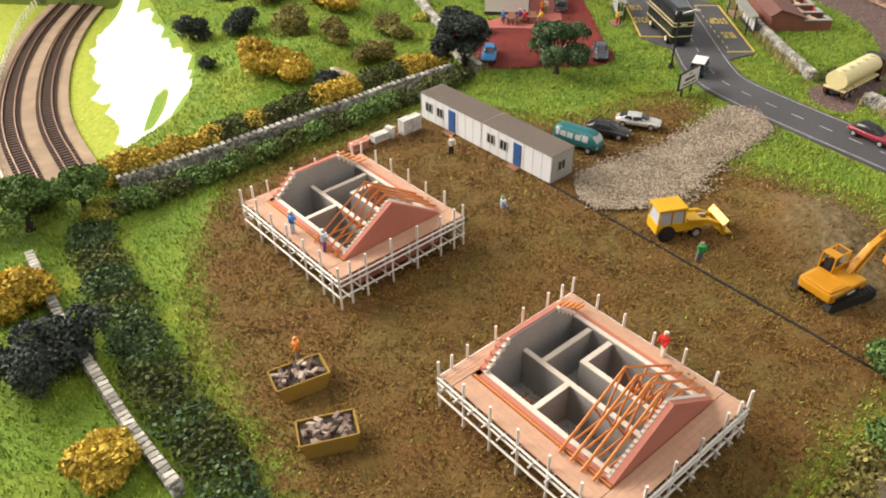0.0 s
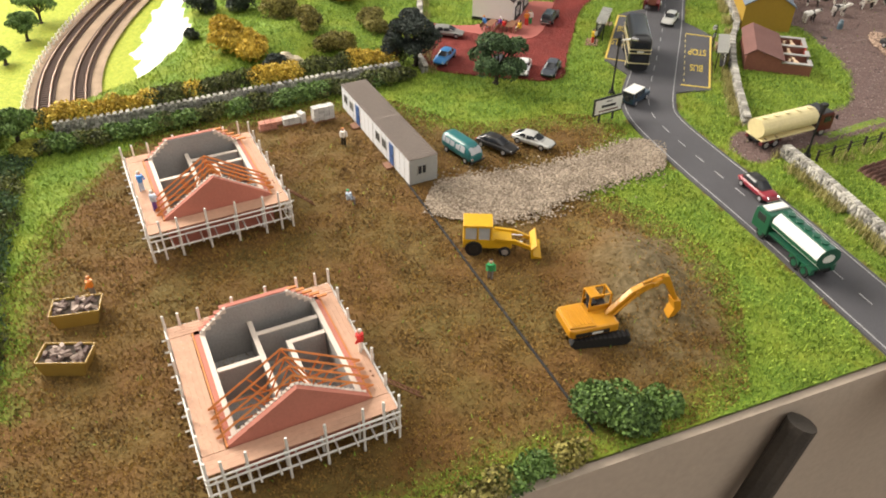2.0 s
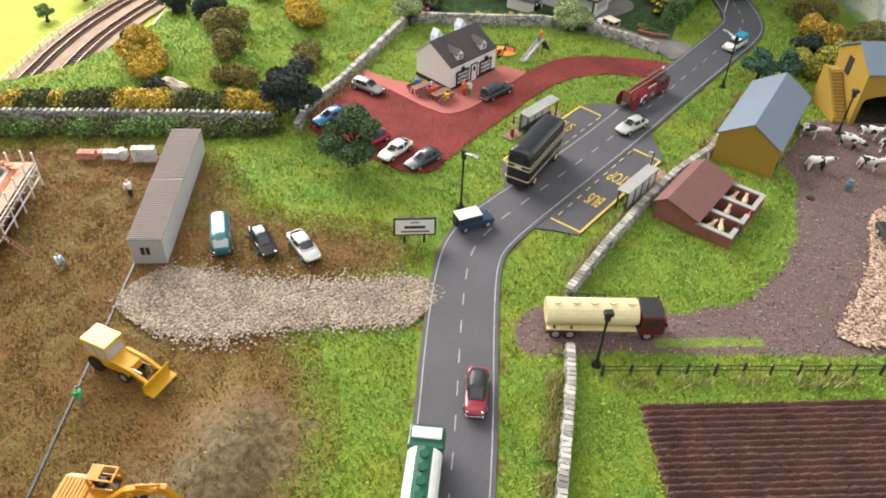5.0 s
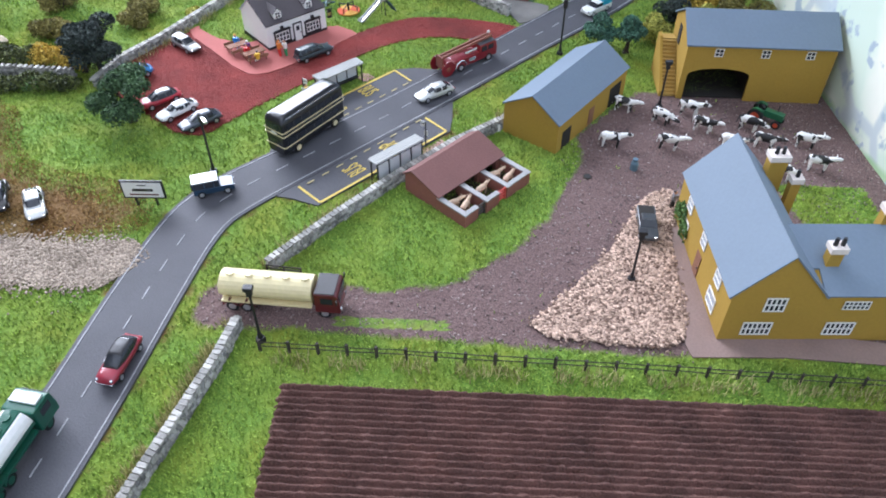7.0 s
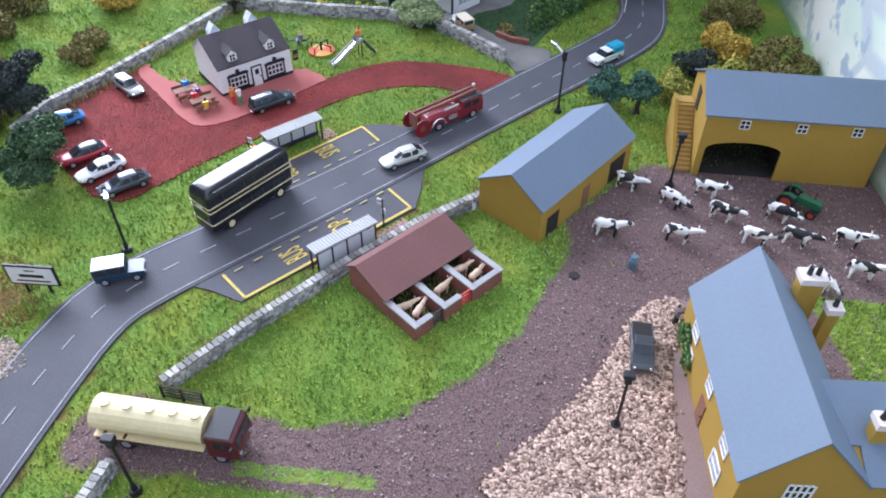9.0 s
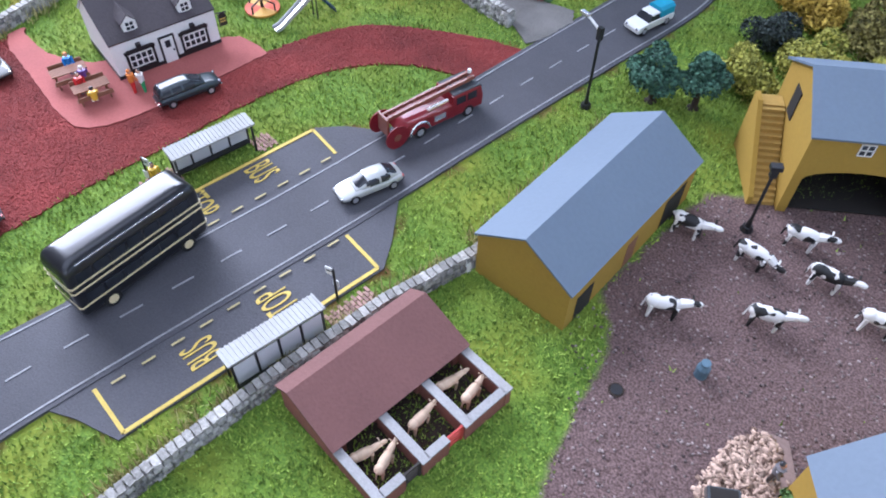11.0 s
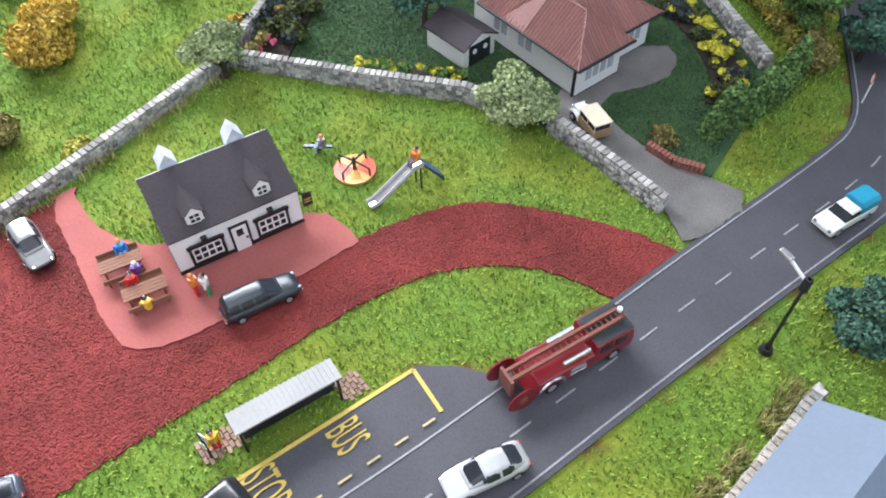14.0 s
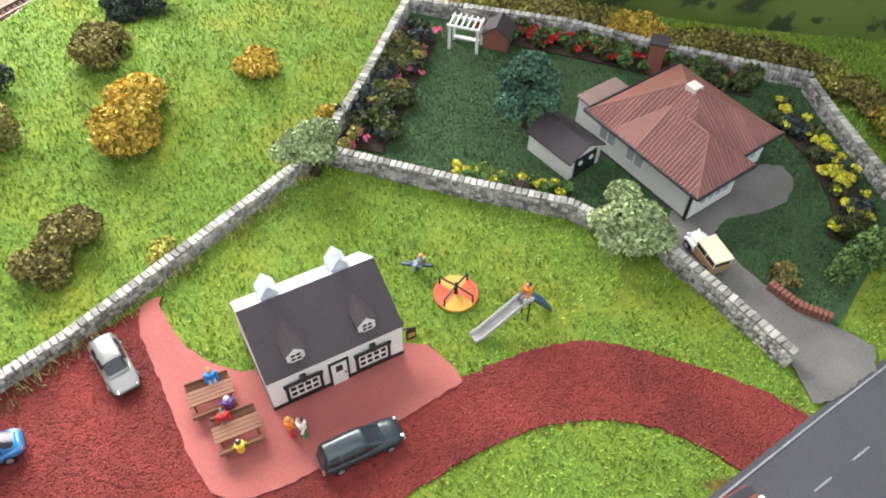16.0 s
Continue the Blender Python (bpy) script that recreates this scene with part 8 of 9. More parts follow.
def cow_paint():
    nt = COW.node_tree
    b = nt.nodes["Principled BSDF"]
    geo = nt.nodes.new("ShaderNodeNewGeometry")
    n = nt.nodes.new("ShaderNodeTexNoise")
    n.inputs["Scale"].default_value, n.inputs["Detail"].default_value = 190, 1
    r = nt.nodes.new("ShaderNodeMapRange")
    r.inputs["From Min"].default_value, r.inputs["From Max"].default_value = 0.515, 0.53
    mix = nt.nodes.new("ShaderNodeMix")
    mix.data_type = "RGBA"
    mix.inputs[6].default_value, mix.inputs[7].default_value = (0.80, 0.78, 0.74, 1), (0.015, 0.014, 0.014, 1)
    nt.links.new(geo.outputs["Position"], n.inputs["Vector"])
    nt.links.new(n.outputs["Fac"], r.inputs["Value"])
    nt.links.new(r.outputs[0], mix.inputs["Factor"])
    nt.links.new(mix.outputs[2], b.inputs["Base Color"])


cow_paint()
PIG = M("pale_pig_paint", (0.60, 0.44, 0.30), 0.6, 0, 0.25, 500, 150, 0.0)


def animal(name, x, y, rz, label, mat, group, k=1.0, z=0.0, dip=False):
    bm = bmesh.new()
    s = K * k
    ball(bm, (0, 0, 1.0), 0.5, 1.85, 0.72, 0.80, 10, 7)
    ball(bm, (-0.55, 0, 1.05), 0.42, 1.0, 0.85, 0.85, 8, 6)
    hz = 0.75 if dip else 1.25
    tube(bm, (0.7, 0, 1.1), (1.25, 0, hz), 0.26, 8, 0.18)
    ball(bm, (1.42, 0, hz), 0.2, 1.7, 0.8, 0.85, 8, 6)
    for a in (-0.62, 0.58):
        for b in (-0.24, 0.24):
            tube(bm, (a, b, 0.95), (a + 0.07 * (1 if b > 0 else -1), b, 0), 0.14, 6, 0.08)
    tube(bm, (-0.92, 0, 1.25), (-1.05, 0, 0.5), 0.05, 5)
    for b in (-0.16, 0.16):
        tube(bm, (1.25, b, hz + 0.1), (1.22, b * 2.0, hz + 0.25), 0.05, 4)
    for v in bm.verts:
        v.co *= s
    ob = part(name, bm, mat, None)
    ob.matrix_basis = pose(x, y, z, 0, 0, rz)
    tagged(ob, label, name.split("_")[-1] + " figurine", group)


for i, (x, y, rz, dip) in enumerate([(0.303, 0.757, 15, 0), (0.328, 0.762, 5, 1), (0.336, 0.783, 20, 0), (0.352, 0.772, 12, 0), (0.319, 0.719, 35, 0), (0.346, 0.741, 28, 0), (0.372, 0.793, 15, 1), (0.388, 0.782, 15, 0), (0.406, 0.800, 25, 0), (0.374, 0.767, 18, 0), (0.421, 0.783, 30, 0), (0.410, 0.762, -10, 1)]):
    animal("toy_cow", x, y, rz, "black and white cow figurine " + ("grazing on" if dip else "standing on") + " the brown yard", COW, "cow herd", 1.06, 0, bool(dip))
for i, (a, b, rz) in enumerate([(4.6, 1.0, 75), (5.5, 1.5, 110), (5.0, 4.0, 95), (4.5, 6.2, 80), (5.6, 6.7, 100)]):
    p = pose(0.2585, 0.602, 0, 0, 0, -1.0) @ Vector((a * K, b * K, 0))
    animal("toy_pig", p.x, p.y, rz, "pale pink-brown pig figurine in a brick pen", PIG, "pigs", 0.72, 0.05 * K + 0.00005)
SKIN = M("painted_skin", (0.55, 0.32, 0.22), 0.7, 0, 0.1, 900, 60, 0.0)


def figure(x, y, rz, top, legs, label, z=0.0, sit=False, hat=None):
    bm = bmesh.new()
    if sit:
        for b in (-0.12, 0.12):
            tube(bm, (0, b, 0.5), (0.45, b, 0.5), 0.11, 6, mi=1)
            tube(bm, (0.45, b, 0.5), (0.45, b, 0), 0.09, 6, mi=1)
        o = 0.45
    else:
        for b in (-0.11, 0.11):
            tube(bm, (0.06 if b > 0 else -0.06, b, 0), (0, b, 0.85), 0.10, 6, 0.13, mi=1)
        o = 0.8
    tube(bm, (0, 0, o), (0.03, 0, o + 0.6), 0.20, 8, 0.25)
    for b in (-0.28, 0.28):
        tube(bm, (0.02, b, o + 0.55), (0.25, b, o + 0.1), 0.08, 5)
    ball(bm, (0.04, 0, o + 0.80), 0.15, 1, 1, 1.1, 8, 6, mi=2)
    ball(bm, (0.0, 0, o + 0.87), 0.15, 1, 1, 0.7, 8, 6, mi=3)
    for v in bm.verts:
        v.co *= K
    ob = part("toy_figure", bm, [PAINTS[top], PAINTS[legs], SKIN, PAINTS[hat or "bus_black"]], None)
    ob.matrix_basis = pose(x, y, z, 0, 0, rz)
    tagged(ob, label, "figurine", "toy figures")


for nm, col in (("f_orange", (0.70, 0.22, 0.03)), ("f_green", (0.03, 0.35, 0.12)), ("f_blue", (0.03, 0.22, 0.60)), ("f_purple", (0.13, 0.05, 0.28)), ("f_yellow", (0.72, 0.48, 0.03)), ("f_red", (0.60, 0.02, 0.02)), ("f_white", (0.75, 0.72, 0.68)), ("f_pale", (0.45, 0.55, 0.68)), ("f_grey", (0.18, 0.17, 0.18))):
    colour(nm, col, 0.7)
figure(0.007, 0.4195, -60, "f_white", "bus_black", "painted worker figure with pale top near the cabin", 0.0003, hat="f_orange")
figure(0.032, 0.3585, 20, "f_pale", "f_grey", "painted stooping worker figure on the earth", sit=True, hat="f_green")
figure(0.121, 0.314, -80, "f_green", "f_grey", "painted worker figure in green vest by the loader")
figure(-0.059, 0.2545, 200, "f_orange", "f_grey", "painted worker figure in orange by a skip", hat="f_orange")
P0 = 2.49 * K


def on_deck(hx, hy, hr, a, b):
    p = pose(hx, hy, 0, 0, 0, hr) @ Vector((a * K, b * K, 0))
    return p.x, p.y


for (h, a, b, rz, top, legs, lab) in (((-0.0440, 0.2835, 40.5), 0.7, 6.4, 0, "f_blue", "f_pale", "painted worker figure in blue on the scaffold"), ((-0.0440, 0.2835, 40.5), 1.15, 3.2, 30, "f_pale", "f_purple", "painted worker figure in grey on the scaffold"), ((0.0500, 0.1640, 39.5), 10.4, 5.2, 200, "f_red", "f_white", "painted worker figure in red on the scaffold")):
    x, y = on_deck(*h, a, b)
    figure(x, y, rz, top, legs, lab, P0, hat="f_white")
figure(0.0870, 0.6455, 100, "f_orange", "f_red", "painted figure in orange outside the inn", 0.0013, hat="f_orange")
figure(0.0895, 0.6490, 280, "f_white", "f_green", "painted figure in white outside the inn", 0.0013)
figure(0.144, 0.6235, 0, "f_yellow", "f_red", "painted figure in yellow waiting at the shelter", 0.0)
figure(0.3775, 0.6925, 0, "f_grey", "bus_black", "small dark painted figure on the farm path", 0.0011)


# ---- street furniture ----
def street_lamp(x, y, h, arm, label, rz=0):
    c = thing("street_lamp", label, "street lamp", x, y, rz, 0, group="street lamps", s=1.0)
    bm = bmesh.new()
    tube(bm, (0, 0, 0), (0, 0, 0.0022), 0.0026, 10, 0.0020)
    tube(bm, (0, 0, 0.0022), (0, 0, 0.006), 0.0012, 8, 0.0008)
    part("base", bm, BLACK, c)
    bm = bmesh.new()
    tube(bm, (0, 0, 0.004), (0, 0, h), 0.00065, 8)
    part("post", bm, BLACK, c)
    if arm:
        bm = bmesh.new()
        box(bm, -0.0012, 0.0012, -0.0010, 0.0010, h - 0.006, h, 0.0003)
        part("bracket", bm, BLACK, c)
        bm = bmesh.new()
        tube(bm, (0, 0, h - 0.002), (0.0075, 0, h + 0.0005), 0.0006, 6)
        part("arm", bm, WHITE_P, c, "white arm")
        bm = bmesh.new()
        box(bm, 0.0075, 0.0125, -0.0011, 0.0011, h, h + 0.0016, 0.0005)
        part("lamp_head", bm, CHROME, c, "silver lamp head")
    else:
        bm = bmesh.new()
        box(bm, -0.0022, 0.0022, -0.0016, 0.0016, h, h + 0.0022, 0.0004)
        part("lamp_head", bm, BLACK, c)
        bm = bmesh.new()
        box(bm, -0.0013, 0.0013, -0.0011, 0.0011, h - 0.0035, h, 0.0003)
        part("bracket", bm, BLACK, c)


street_lamp(0.165, 0.536, 0.041, True, "tall black street lamp with silver head on the verge", -15)
street_lamp(0.229, 0.787, 0.041, True, "tall black street lamp with silver head by the shed", 170)
street_lamp(0.288, 0.478, 0.034, False, "black lamp post at the farm entrance wall", 40)
street_lamp(0.392, 0.630, 0.032, False, "black lamp post standing in tan gravel", 40)
street_lamp(0.318, 0.776, 0.032, False, "black lamp post beside the barn stair", 40)


def bus_shelter(x, y, rz, label):
    c = thing("bus_shelter", label, "bus shelter", x, y, rz, 0, group="bus shelters", s=K * 0.93)
    L, D, H = 5.4, 1.0, 2.25
    for a in np.linspace(0.05, L - 0.05, 5):
        for b in ((0.05, D) if a in (0.05, L - 0.05) else (D,)):
            bm = bmesh.new()
            box(bm, a - 0.06, a + 0.06, b - 0.06, b + 0.06, 0, H)
            part("post", bm, BLACK, c)
    xs = np.linspace(0.05, L - 0.05, 5)
    for a, b in zip(xs, xs[1:]):
        bm = bmesh.new()
        box(bm, a + 0.07, b - 0.07, D - 0.03, D + 0.01, 0.42, 2.05)
        part("pane", bm, SHELTER_PANE, c)
        bm = bmesh.new()
        box(bm, a + 0.07, b - 0.07, D - 0.05, D + 0.03, 0.05, 0.38)
        part("panel", bm, colour("gunmetal", (0.045, 0.05, 0.055)), c)
    bm = bmesh.new()
    prism(bm, [(-0.12, H), (D + 0.12, H + 0.1), (D + 0.12, H + 0.22), (-0.12, H + 0.12)], -0.15, L + 0.15, "x")
    rf = part("roof", bm, SHELTER_ROOF, c, "pale ribbed roof")
    for i in range(22):
        bm = bmesh.new()
        a = -0.12 + i * 0.255
        prism(bm, [(-0.14, H + 0.11), (D + 0.14, H + 0.21), (D + 0.14, H + 0.28), (-0.14, H + 0.18)], a, a + 0.10, "x")
        part("roof_rib", bm, SHELTER_ROOF, rf)
    bm = bmesh.new()
    box(bm, 0.2, L - 0.2, D - 0.5, D - 0.1, 0.45, 0.55)
    part("seat", bm, BLACK, c)


SHELTER_ROOF = M("pale_ribbed_roof", (0.40, 0.40, 0.38), 0.7, 0, 0.12, 900, 60, 0.05)
SHELTER_PANE = M("milky_shelter_pane", (0.60, 0.61, 0.62), 0.3, 0, 0.08, 300, 60, 0.0)
bus_shelter(0.2395, 0.629, -94, "grey bus shelter with ribbed roof on the farm verge")
bus_shelter(0.1515, 0.6300, 85, "grey bus shelter with ribbed roof by the car park")


def brick_pad(x0, x1, y0, y1):
    c = thing("brick_pad", "small pink-grey brick paving under the shelter", "paving", x0, y0, 0, 0, s=1.0)
    bm = bmesh.new()
    box(bm, 0, 0.0026, 0, 0.0012, 0, 0.0007)
    first = part("brick", bm, M("paving_brick", (0.36, 0.22, 0.18), 0.9, 0, 0.25, 900, 60, 0.1, rnd=0.4), c)
    k = 0
    for j in range(int((y1 - y0) / 0.0015)):
        for i in range(int((x1 - x0) / 0.003)):
            m = Matrix.Translation((i * 0.003 + (j % 2) * 0.0014, j * 0.0015, 0))
            if k:
                share("brick", first, c, m)
            k += 1


brick_pad(0.2395, 0.2485, 0.632, 0.652)
brick_pad(0.1385, 0.1480, 0.618, 0.634)
brick_pad(0.1470, 0.1560, 0.664, 0.674)


def stop_flag(x, y, rz):
    c = thing("bus_stop_sign", "bus stop flag on a black post", "bus stop sign", x, y, rz, 0, group="bus stop signs")
    bm = bmesh.new()
    tube(bm, (0, 0, 0), (0, 0, 2.7), 0.07, 8)
    part("post", bm, BLACK, c)
    bm = bmesh.new()
    box(bm, -0.02, 0.45, -0.03, 0.03, 2.15, 2.7, 0.01)
    f = part("flag", bm, WHITE_P, c)
    bm = bmesh.new()
    box(bm, 0.05, 0.40, -0.045, 0.045, 2.42, 2.5)
    part("flag_bar", bm, BLACK, f)
    bm = bmesh.new()
    box(bm, -0.16, 0.16, -0.11, -0.06, 1.2, 1.7)
    part("timetable_case", bm, WHITE_P, c)


stop_flag(0.2375, 0.6400, 200)
stop_flag(0.1460, 0.6205, 20)


def site_sign():
    c = thing("sign_board", "white sign board in black frame on two posts", "sign", 0.1580, 0.4880, 42, 0.0)
    for a in (0.35, 2.0):
        bm = bmesh.new()
        box(bm, a - 0.08, a + 0.08, -0.02, 0.12, 0, 1.0)
        part("post", bm, BLACK, c)
    bm = bmesh.new()
    box(bm, -0.55, 2.95, -0.08, 0.08, 0.85, 2.65, 0.03)
    b = part("frame", bm, BLACK, c)
    bm = bmesh.new()
    box(bm, -0.40, 2.80, -0.11, -0.07, 1.02, 2.48)
    p = part("panel", bm, WHITE_P, b, "white panel")
    for z, h, a, e in ((2.18, 0.10, 0.85, 1.55), (1.62, 0.26, 0.35, 2.05), (1.22, 0.14, 0.05, 2.4)):
        bm = bmesh.new()
        box(bm, a, e, -0.125, -0.105, z, z + h)
        part("text_bar", bm, BLACK if z != 1.22 else colour("maroon", (0.10, 0.012, 0.015)), p)


site_sign()


def bend_sign():
    c = thing("road_sign", "round white and red road sign on a post", "road sign", 0.1765, 0.925, -60, 0.0)
    bm = bmesh.new()
    tube(bm, (0, 0, 0), (0, 0, 1.9), 0.06, 8)
    part("post", bm, POLE, c)
    bm = bmesh.new()
    tube(bm, (0, -0.06, 2.1), (0, -0.1, 2.1), 0.38, 16)
    d = part("disc", bm, RED_GATE, c)
    bm = bmesh.new()
    tube(bm, (0, -0.1, 2.1), (0, -0.12, 2.1), 0.27, 16)
    part("disc_face", bm, WHITE_P, d)


bend_sign()


# ---- building site bits ----
def skip(x, y, rz, label, seed):
    r = random.Random(seed)
    c = thing("skip", label, "skip", x, y, rz, 0, group="skips")
    ochre = paint("skip_%s_yellow" % ("dull" if seed % 2 else "worn"), (0.30, 0.185, 0.03), 0.85)
    bm = bmesh.new()
    L, W, H = 3.1, 1.75, 1.15
    for y0 in (-W / 2, W / 2):
        prism(bm, [(-L / 2 + 0.35, 0), (L / 2 - 0.35, 0), (L / 2, H), (-L / 2, H)], y0 - 0.04, y0 + 0.04)
    for s in (-1, 1):
        prism(bm, [(s * (L / 2 - 0.35), 0), (s * (L / 2 - 0.27), 0), (s * (L / 2 + 0.06), H), (s * (L / 2 - 0.03), H)], -W / 2, W / 2)
    box(bm, -L / 2 + 0.35, L / 2 - 0.35, -W / 2, W / 2, 0.0, 0.08)
    part("shell", bm, ochre, c)
    bm = bmesh.new()
    box(bm, -L / 2 + 0.12, L / 2 - 0.12, -W / 2 + 0.05, W / 2 - 0.05, 0.85, 1.02)
    part("fill", bm, SOIL, c)
    for i in range(34):
        bm = bmesh.new()
        a, b = r.uniform(-1.25, 1.25), r.uniform(-0.65, 0.65)
        m = pose(a, b, 0.98 + r.uniform(0, 0.22) * (1 - abs(a) / 1.6), r.uniform(-30, 30), r.uniform(-30, 30), r.uniform(0, 180))
        box(bm, -0.3 * r.uniform(0.6, 1.3), 0.3, -0.12, 0.12, -0.08, 0.10, 0.03, m=m)
        part("rubble_piece", bm, RUBBLE, c)


RUBBLE = M("mixed_rubble", (0.16, 0.10, 0.09), 0.9, 0, 0.4, 900, 120, 0.3, rnd=0.6, col2=(0.42, 0.33, 0.28))
skip(-0.0560, 0.2395, 27, "ochre skip heaped with brown rubble on bare earth", 1)
skip(-0.0420, 0.2120, 15, "dull yellow skip heaped with rubble on bare earth", 2)


def pallet(x, y, rz, mat, label, nx, ny, nz, d=(0.55, 0.4, 0.35), seed=1):
    r = random.Random(seed)
    c = thing("material_stack", label, "pallet", x, y, rz, 0, group="material stacks")
    bm = bmesh.new()
    for i in range(3):
        box(bm, -0.1, nx * d[0] + 0.1, i * ny * d[1] / 2 - 0.1, i * ny * d[1] / 2 + 0.1, 0, 0.12)
    part("pallet_base", bm, BROWN_WOOD, c)
    for i in range(nx):
        for j in range(ny):
            for k in range(nz):
                bm = bmesh.new()
                box(bm, i * d[0] + 0.02, (i + 1) * d[0] - 0.02, j * d[1] + 0.02, (j + 1) * d[1] - 0.02, 0.12 + k * d[2], 0.12 + (k + 1) * d[2] - 0.02 + r.uniform(-0.02, 0.0), 0.02)
                part("block", bm, mat, c)


pallet(-0.050, 0.421, 38, M("pink_block", (0.52, 0.23, 0.17), 0.9, 0, 0.2, 900, 60, 0.1, rnd=0.3), "stack of salmon bricks on a pallet", 3, 2, 2, seed=3)
pallet(-0.0465, 0.4275, 50, M("pink_block_b", (0.55, 0.27, 0.20), 0.9, 0, 0.2, 900, 60, 0.1, rnd=0.3), "second stack of salmon bricks by the hedge", 3, 2, 1, seed=4)
GREY_BLOCK = M("pale_grey_block", (0.55, 0.54, 0.52), 0.9, 0, 0.2, 900, 60, 0.1, rnd=0.3)
pallet(-0.038, 0.431, 40, GREY_BLOCK, "long stack of pale grey blocks by the hedge", 4, 2, 2, seed=5)
pallet(-0.028, 0.437, 60, GREY_BLOCK, "small stack of pale blocks by the hedge", 1, 2, 3, seed=6)
pallet(-0.021, 0.441, 45, GREY_BLOCK, "tall stack of pale grey blocks beside the cabins", 2, 2, 4, seed=7)
pallet(-0.0155, 0.4455, 45, GREY_BLOCK, "tall stack of dusty grey blocks beside the cabins", 2, 2, 4, seed=8)
x, y = on_deck(0.0500, 0.1640, 39.5, 2.9, 8.4)
pallet(x, y, 55, M("room_block", (0.50, 0.20, 0.12), 0.9, 0, 0.2, 900, 60, 0.1, rnd=0.3), "small stack of orange bricks inside the house shell", 3, 2, 2, (0.36, 0.3, 0.25), 9)


# ---- inn garden ----
def picnic_table(x, y, rz, label):
    c = thing("picnic_table", label, "picnic table", x, y, rz, 0.0013, group="picnic tables")
    for k in range(4):
        bm = bmesh.new()
        box(bm, -1.15, 1.15, -0.44 + k * 0.225, -0.44 + k * 0.225 + 0.205, 0.72, 0.80)
        part("table_board", bm, BROWN_WOOD, c)
    for s in (-1, 1):
        bm = bmesh.new()
        box(bm, -1.15, 1.15, s * 0.85 - 0.15, s * 0.85 + 0.15, 0.42, 0.49)
        part("bench", bm, BROWN_WOOD, c)
        bm = bmesh.new()
        box(bm, -1.1, 1.1, s * 1.02 - 0.03, s * 1.02 + 0.03, 0.5, 0.78)
        part("backrest", bm, BROWN_WOOD, c)
        for a in (-0.9, 0.9):
            bm = bmesh.new()
            box(bm, a - 0.05, a + 0.05, s * 0.80 - 0.05, s * 0.80 + 0.05, 0, 0.42)
            part("bench_leg", bm, BROWN_WOOD, c)
            bm = bmesh.new()
            box(bm, a - 0.05, a + 0.05, s * 0.3 - 0.05, s * 0.3 + 0.05, 0, 0.72)
            part("table_leg", bm, BROWN_WOOD, c)


picnic_table(0.0600, 0.6290, 80, "brown wooden picnic table with benches on the patio")
picnic_table(0.0770, 0.6310, 80, "brown wooden picnic table beside seated figures")
S = 0.0013
figure(0.0535, 0.6320, -10, "f_blue", "f_pale", "painted seated figure in blue at the table", S, True, "f_orange")
figure(0.0672, 0.6325, 170, "f_purple", "f_pale", "painted seated figure in purple at the table", S, True, "f_white")
figure(0.0705, 0.6290, -10, "f_red", "f_grey", "painted seated figure in red at the table", S, True)
figure(0.0840, 0.6290, 170, "f_yellow", "f_white", "painted seated figure in yellow at the table", S, True)


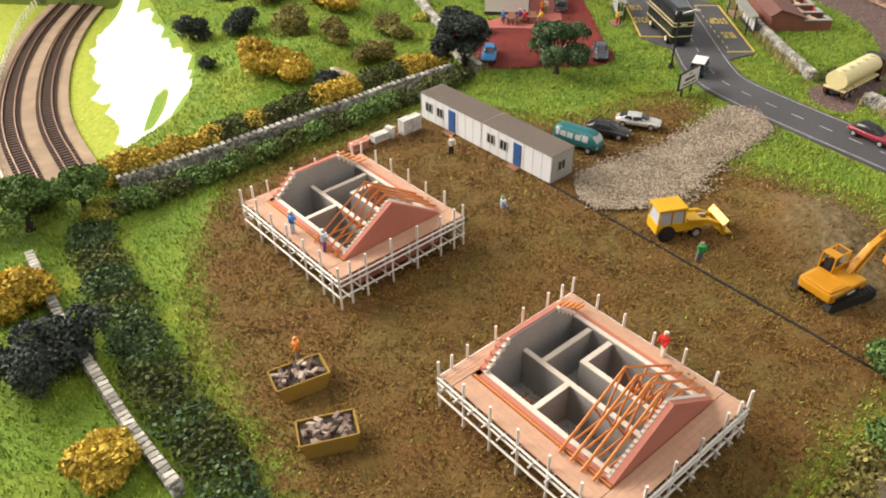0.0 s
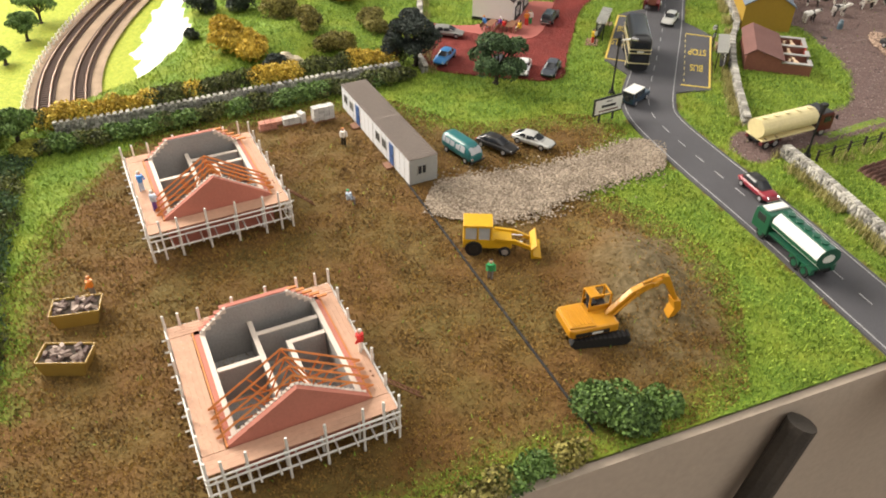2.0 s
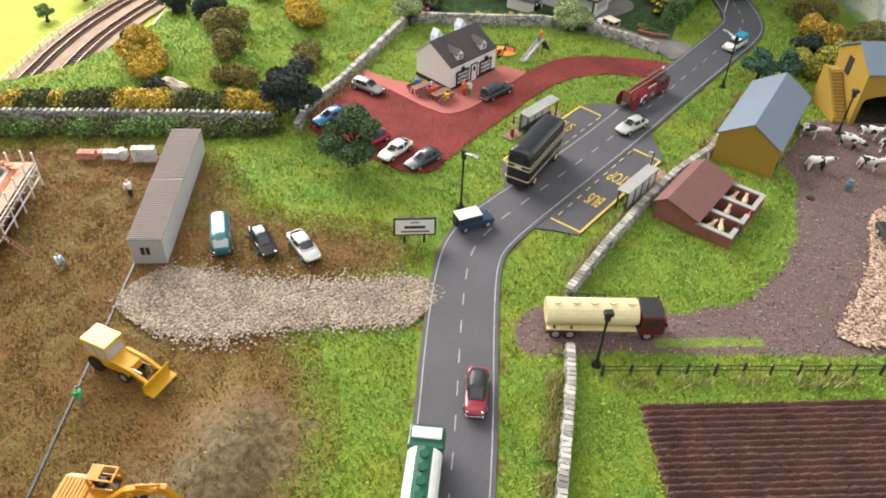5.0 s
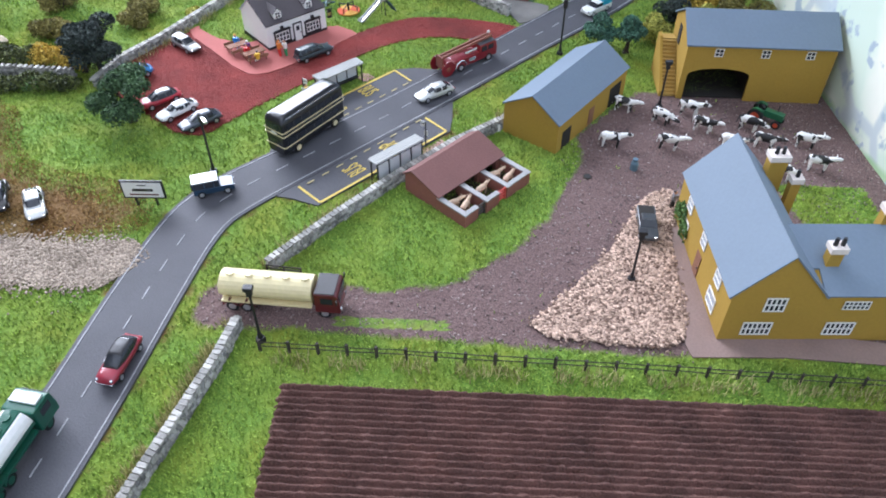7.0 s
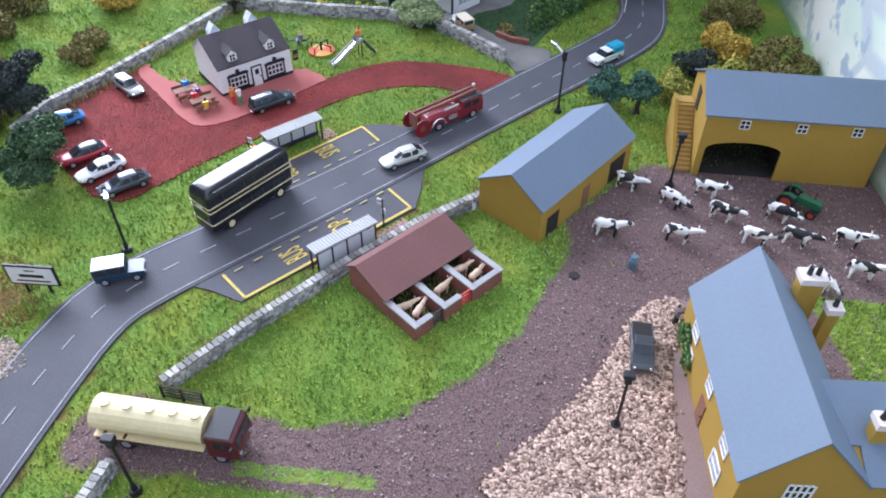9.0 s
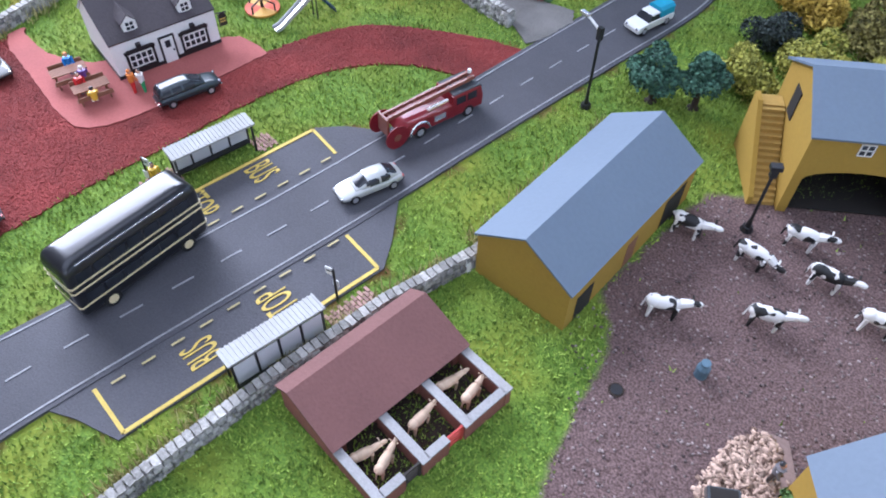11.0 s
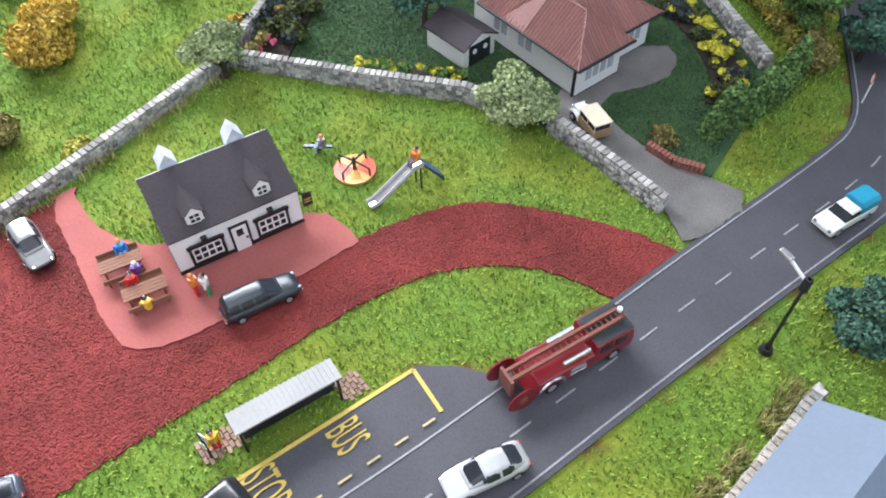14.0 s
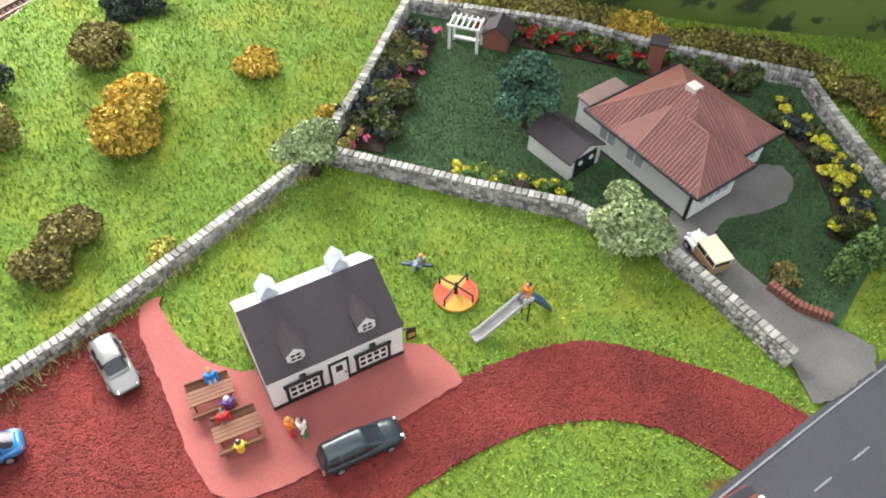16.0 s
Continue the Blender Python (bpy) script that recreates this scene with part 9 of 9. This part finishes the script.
def playground():
    c = thing("roundabout", "orange and yellow playground roundabout with dark bars", "roundabout", 0.0700, 0.7255, 20, 0.0)
    mats = [paint("disc_orange", (0.60, 0.09, 0.02), 0.5), paint("disc_amber", (0.62, 0.33, 0.04), 0.5)]
    for i in range(4):
        bm = bmesh.new()
        pts = [(0, 0)] + [(1.3 * math.cos(a), 1.3 * math.sin(a)) for a in np.linspace(i * math.pi / 2, (i + 1) * math.pi / 2, 7)]
        prism(bm, pts, 0.12, 0.26, "z")
        part("disc_segment", bm, mats[i % 2], c)
    bm = bmesh.new()
    tube(bm, (0, 0, 0), (0, 0, 1.2), 0.14, 10, 0.08)
    part("hub_post", bm, BLACK, c)
    for i in range(4):
        bm = bmesh.new()
        a = i * math.pi / 2
        e = (1.15 * math.cos(a), 1.15 * math.sin(a))
        tube(bm, (0, 0, 0.95), (*e, 0.85), 0.06, 6)
        tube(bm, (*e, 0.85), (*e, 0.2), 0.06, 6)
        part("bar", bm, BLACK, c)
    s = thing("slide", "grey playground slide with dark blue steps", "slide", 0.0905, 0.7185, 84, 0.0)
    bm = bmesh.new()
    prism(bm, [(0, 0.15), (0.5, 0.2), (3.0, 1.7), (3.6, 1.8), (3.6, 1.9), (2.95, 1.82), (0.45, 0.32), (0, 0.27)], -0.3, 0.3)
    part("chute", bm, CHROME, s, "grey metal chute")
    for q in (-1, 1):
        bm = bmesh.new()
        prism(bm, [(0, 0.2), (0.5, 0.25), (3.0, 1.75), (3.6, 1.85), (3.6, 2.1), (2.95, 2.02), (0.45, 0.5), (0, 0.42)], q * 0.32 - 0.04, q * 0.32 + 0.04)
        part("side_rail", bm, SHELTER_ROOF, s)
        bm = bmesh.new()
        tube(bm, (3.4, q * 0.3, 1.8), (3.4, q * 0.32, 0), 0.05, 6)
        part("leg", bm, BLACK, s)
    navy = colour("navy", (0.018, 0.045, 0.085))
    bm = bmesh.new()
    for i in range(7):
        t = i / 7
        box(bm, 3.6 + t * 1.3, 3.8 + t * 1.3, -0.4, 0.4, 1.75 - t * 1.75, 1.85 - t * 1.7)
    for q in (-0.42, 0.42):
        tube(bm, (3.6, q, 1.9), (4.95, q, 0.05), 0.06, 5)
    part("steps", bm, navy, s, "dark blue ladder steps")
    figure(0.0935, 0.7405, 264, "f_orange", "f_grey", "painted child figure at the top of the slide", 1.92 * K, True)
    r = thing("spring_rocker", "dark blue playground rocker on the grass", "rocker", 0.0510, 0.7200, 50, 0.0)
    bm = bmesh.new()
    box(bm, -0.9, 0.9, -0.12, 0.12, 0.45, 0.6, 0.03)
    part("seat_beam", bm, navy, r)
    bm = bmesh.new()
    for i in range(24):
        a0, a1 = i * 0.9, (i + 1) * 0.9
        tube(bm, (0.15 * math.cos(a0), 0.15 * math.sin(a0), i * 0.019), (0.15 * math.cos(a1), 0.15 * math.sin(a1), (i + 1) * 0.019), 0.035, 4)
    part("spring", bm, BLACK, r)
    figure(0.0522, 0.7214, 230, "f_grey", "f_pale", "painted child figure on the rocker", 0.1 * K, True, "f_orange")


playground()


# ---- bungalow garden ----
def garden_bits():
    c = thing("garden_arbour", "white open garden arbour frame by the flower bed", "arbour", -0.0615, 0.8150, 38, 0.0009)
    for a in (0, 2.2):
        for b in (0, 1.3):
            bm = bmesh.new()
            box(bm, a - 0.1, a + 0.1, b - 0.1, b + 0.1, 0, 2.0)
            part("post", bm, RENDER_W, c)
    for b in (0, 1.3):
        bm = bmesh.new()
        box(bm, -0.2, 2.4, b - 0.08, b + 0.08, 2.0, 2.15)
        part("beam", bm, RENDER_W, c)
    for i in range(6):
        bm = bmesh.new()
        a = -0.05 + i * 0.45
        box(bm, a, a + 0.12, -0.25, 1.55, 2.15, 2.25)
        part("slat", bm, RENDER_W, c)
    bm = bmesh.new()
    box(bm, 0.1, 2.1, 0.9, 1.25, 0.4, 0.5)
    part("seat", bm, RENDER_W, c)
    s = thing("brick_shed", "small brown brick garden shed with dark roof", "shed", -0.0520, 0.8300, 38, 0.0009)
    bm = bmesh.new()
    prism(bm, [(0, 0), (1.9, 0), (1.9, 1.3), (0.95, 2.0), (0, 1.3)], 0, 1.9)
    part("wall", bm, BRICK, s)
    for x0 in (-0.15, 2.05):
        bm = bmesh.new()
        roof_slab(bm, x0, 1.2, 0.95, 2.05, -0.12, 2.0, 0.1)
        part("roof", bm, DARK_SLATE, s)
    p = thing("brick_pillar", "purple-brown brick pillar with a cap behind the bungalow", "pillar", 0.0110, 0.8850, 38, 0.0009)
    bm = bmesh.new()
    box(bm, 0, 1.1, 0, 1.1, 0, 2.6, 0.03)
    part("shaft", bm, BRICK, p)
    bm = bmesh.new()
    box(bm, -0.12, 1.22, -0.12, 1.22, 2.6, 2.8, 0.04)
    part("cap", bm, DARK_SLATE, p)
    e = thing("brick_edging", "low red brick edging at the end of the hedge", "brick edging", 0.1375, 0.8290, 0, 0.0009, s=1.0)
    bm = bmesh.new()
    box(bm, -0.0008, 0.0008, -0.0016, 0.0016, 0, 0.0040, 0.0003)
    first = part("brick", bm, BRICK, e)
    pts, _ = along([(0.1375, 0.8290), (0.150, 0.8300), (0.1615, 0.8360)], np.arange(0, 0.025, 0.00185))
    for i, q in enumerate(pts):
        m = pose(q[0] - 0.1375, q[1] - 0.8290, 0, 0, 0, 8 if i < 7 else 27)
        if i:
            share("brick", first, e, m)
        else:
            first.matrix_basis = m
    n = thing("milk_churn", "blue-grey milk churn on the farm yard", "churn", 0.3425, 0.7085, 0, 0.0, s=K * 0.8)
    bm = bmesh.new()
    tube(bm, (0, 0, 0), (0, 0, 0.9), 0.42, 12)
    tube(bm, (0, 0, 0.9), (0, 0, 1.2), 0.42, 12, 0.24)
    part("body", bm, colour("churn_blue", (0.10, 0.17, 0.22), 0.5), n)
    bm = bmesh.new()
    tube(bm, (0, 0, 1.2), (0, 0, 1.4), 0.30, 12)
    part("lid", bm, colour("churn_blue", (0.10, 0.17, 0.22), 0.5), n)
    g = thing("drain_cover", "small round dark drain cover on the yard", "drain cover", 0.3270, 0.6835, 0, 0.0, s=K * 0.7)
    bm = bmesh.new()
    tube(bm, (0, 0, 0), (0, 0, 0.14), 0.55, 16)
    part("rim", bm, SOIL, g)
    bm = bmesh.new()
    tube(bm, (0, 0, 0.14), (0, 0, 0.18), 0.42, 16)
    part("cover", bm, BLACK, g)
    t = thing("wooden_trough", "brown wooden trough on the grass behind the farmhouse", "trough", 0.4700, 0.7350, 42, 0.0)
    bm = bmesh.new()
    for b in ((0, 2.2, 0, 0.12), (0, 2.2, 1.4, 1.52), (0, 0.12, 0.12, 1.4), (2.08, 2.2, 0.12, 1.4)):
        box(bm, *b, 0, 0.7)
    part("sides", bm, BROWN_WOOD, t)
    bm = bmesh.new()
    box(bm, 0.12, 2.08, 0.12, 1.4, 0.05, 0.5)
    part("filling", bm, SOIL, t)
    w = thing("farm_gatepost", "white painted stone at the shed corner", "post", 0.2585, 0.6835, 0, 0.0)
    bm = bmesh.new()
    tube(bm, (0, 0, 0), (0, 0, 0.8), 0.25, 10, 0.18)
    ball(bm, (0, 0, 0.8), 0.19)
    part("stone", bm, RENDER_W, w)
    gt = thing("farm_gate", "dark open farm gate behind the cream tanker", "gate", 0.2565, 0.5060, 35, 0.0)
    for a in (0, 1.3, 2.6):
        bm = bmesh.new()
        box(bm, a, a + 0.1, -0.06, 0.06, 0, 1.2)
        part("stile", bm, OLD_WOOD, gt)
    for z in (0.2, 0.5, 0.8, 1.08):
        bm = bmesh.new()
        box(bm, 0, 2.7, -0.03, 0.03, z, z + 0.1)
        part("bar", bm, OLD_WOOD, gt)
    pl = thing("climbing_plant", "green and yellow climber painted on the farmhouse wall", "plant", 0.4035, 0.6650, 41.5, 0.0, s=1.0)
    rng = np.random.default_rng(3)
    v, f = leaves(rng, [(-0.0008, 0.013, 0.006), (-0.0008, 0.020, 0.012), (-0.0008, 0.026, 0.007)], [(0.0012, 0.006, 0.007)] * 3, 700, 0.0010)
    v[:, 2] = np.maximum(v[:, 2], 0)
    raw_mesh("foliage", v, f, LEAF["green"], pl)


garden_bits()
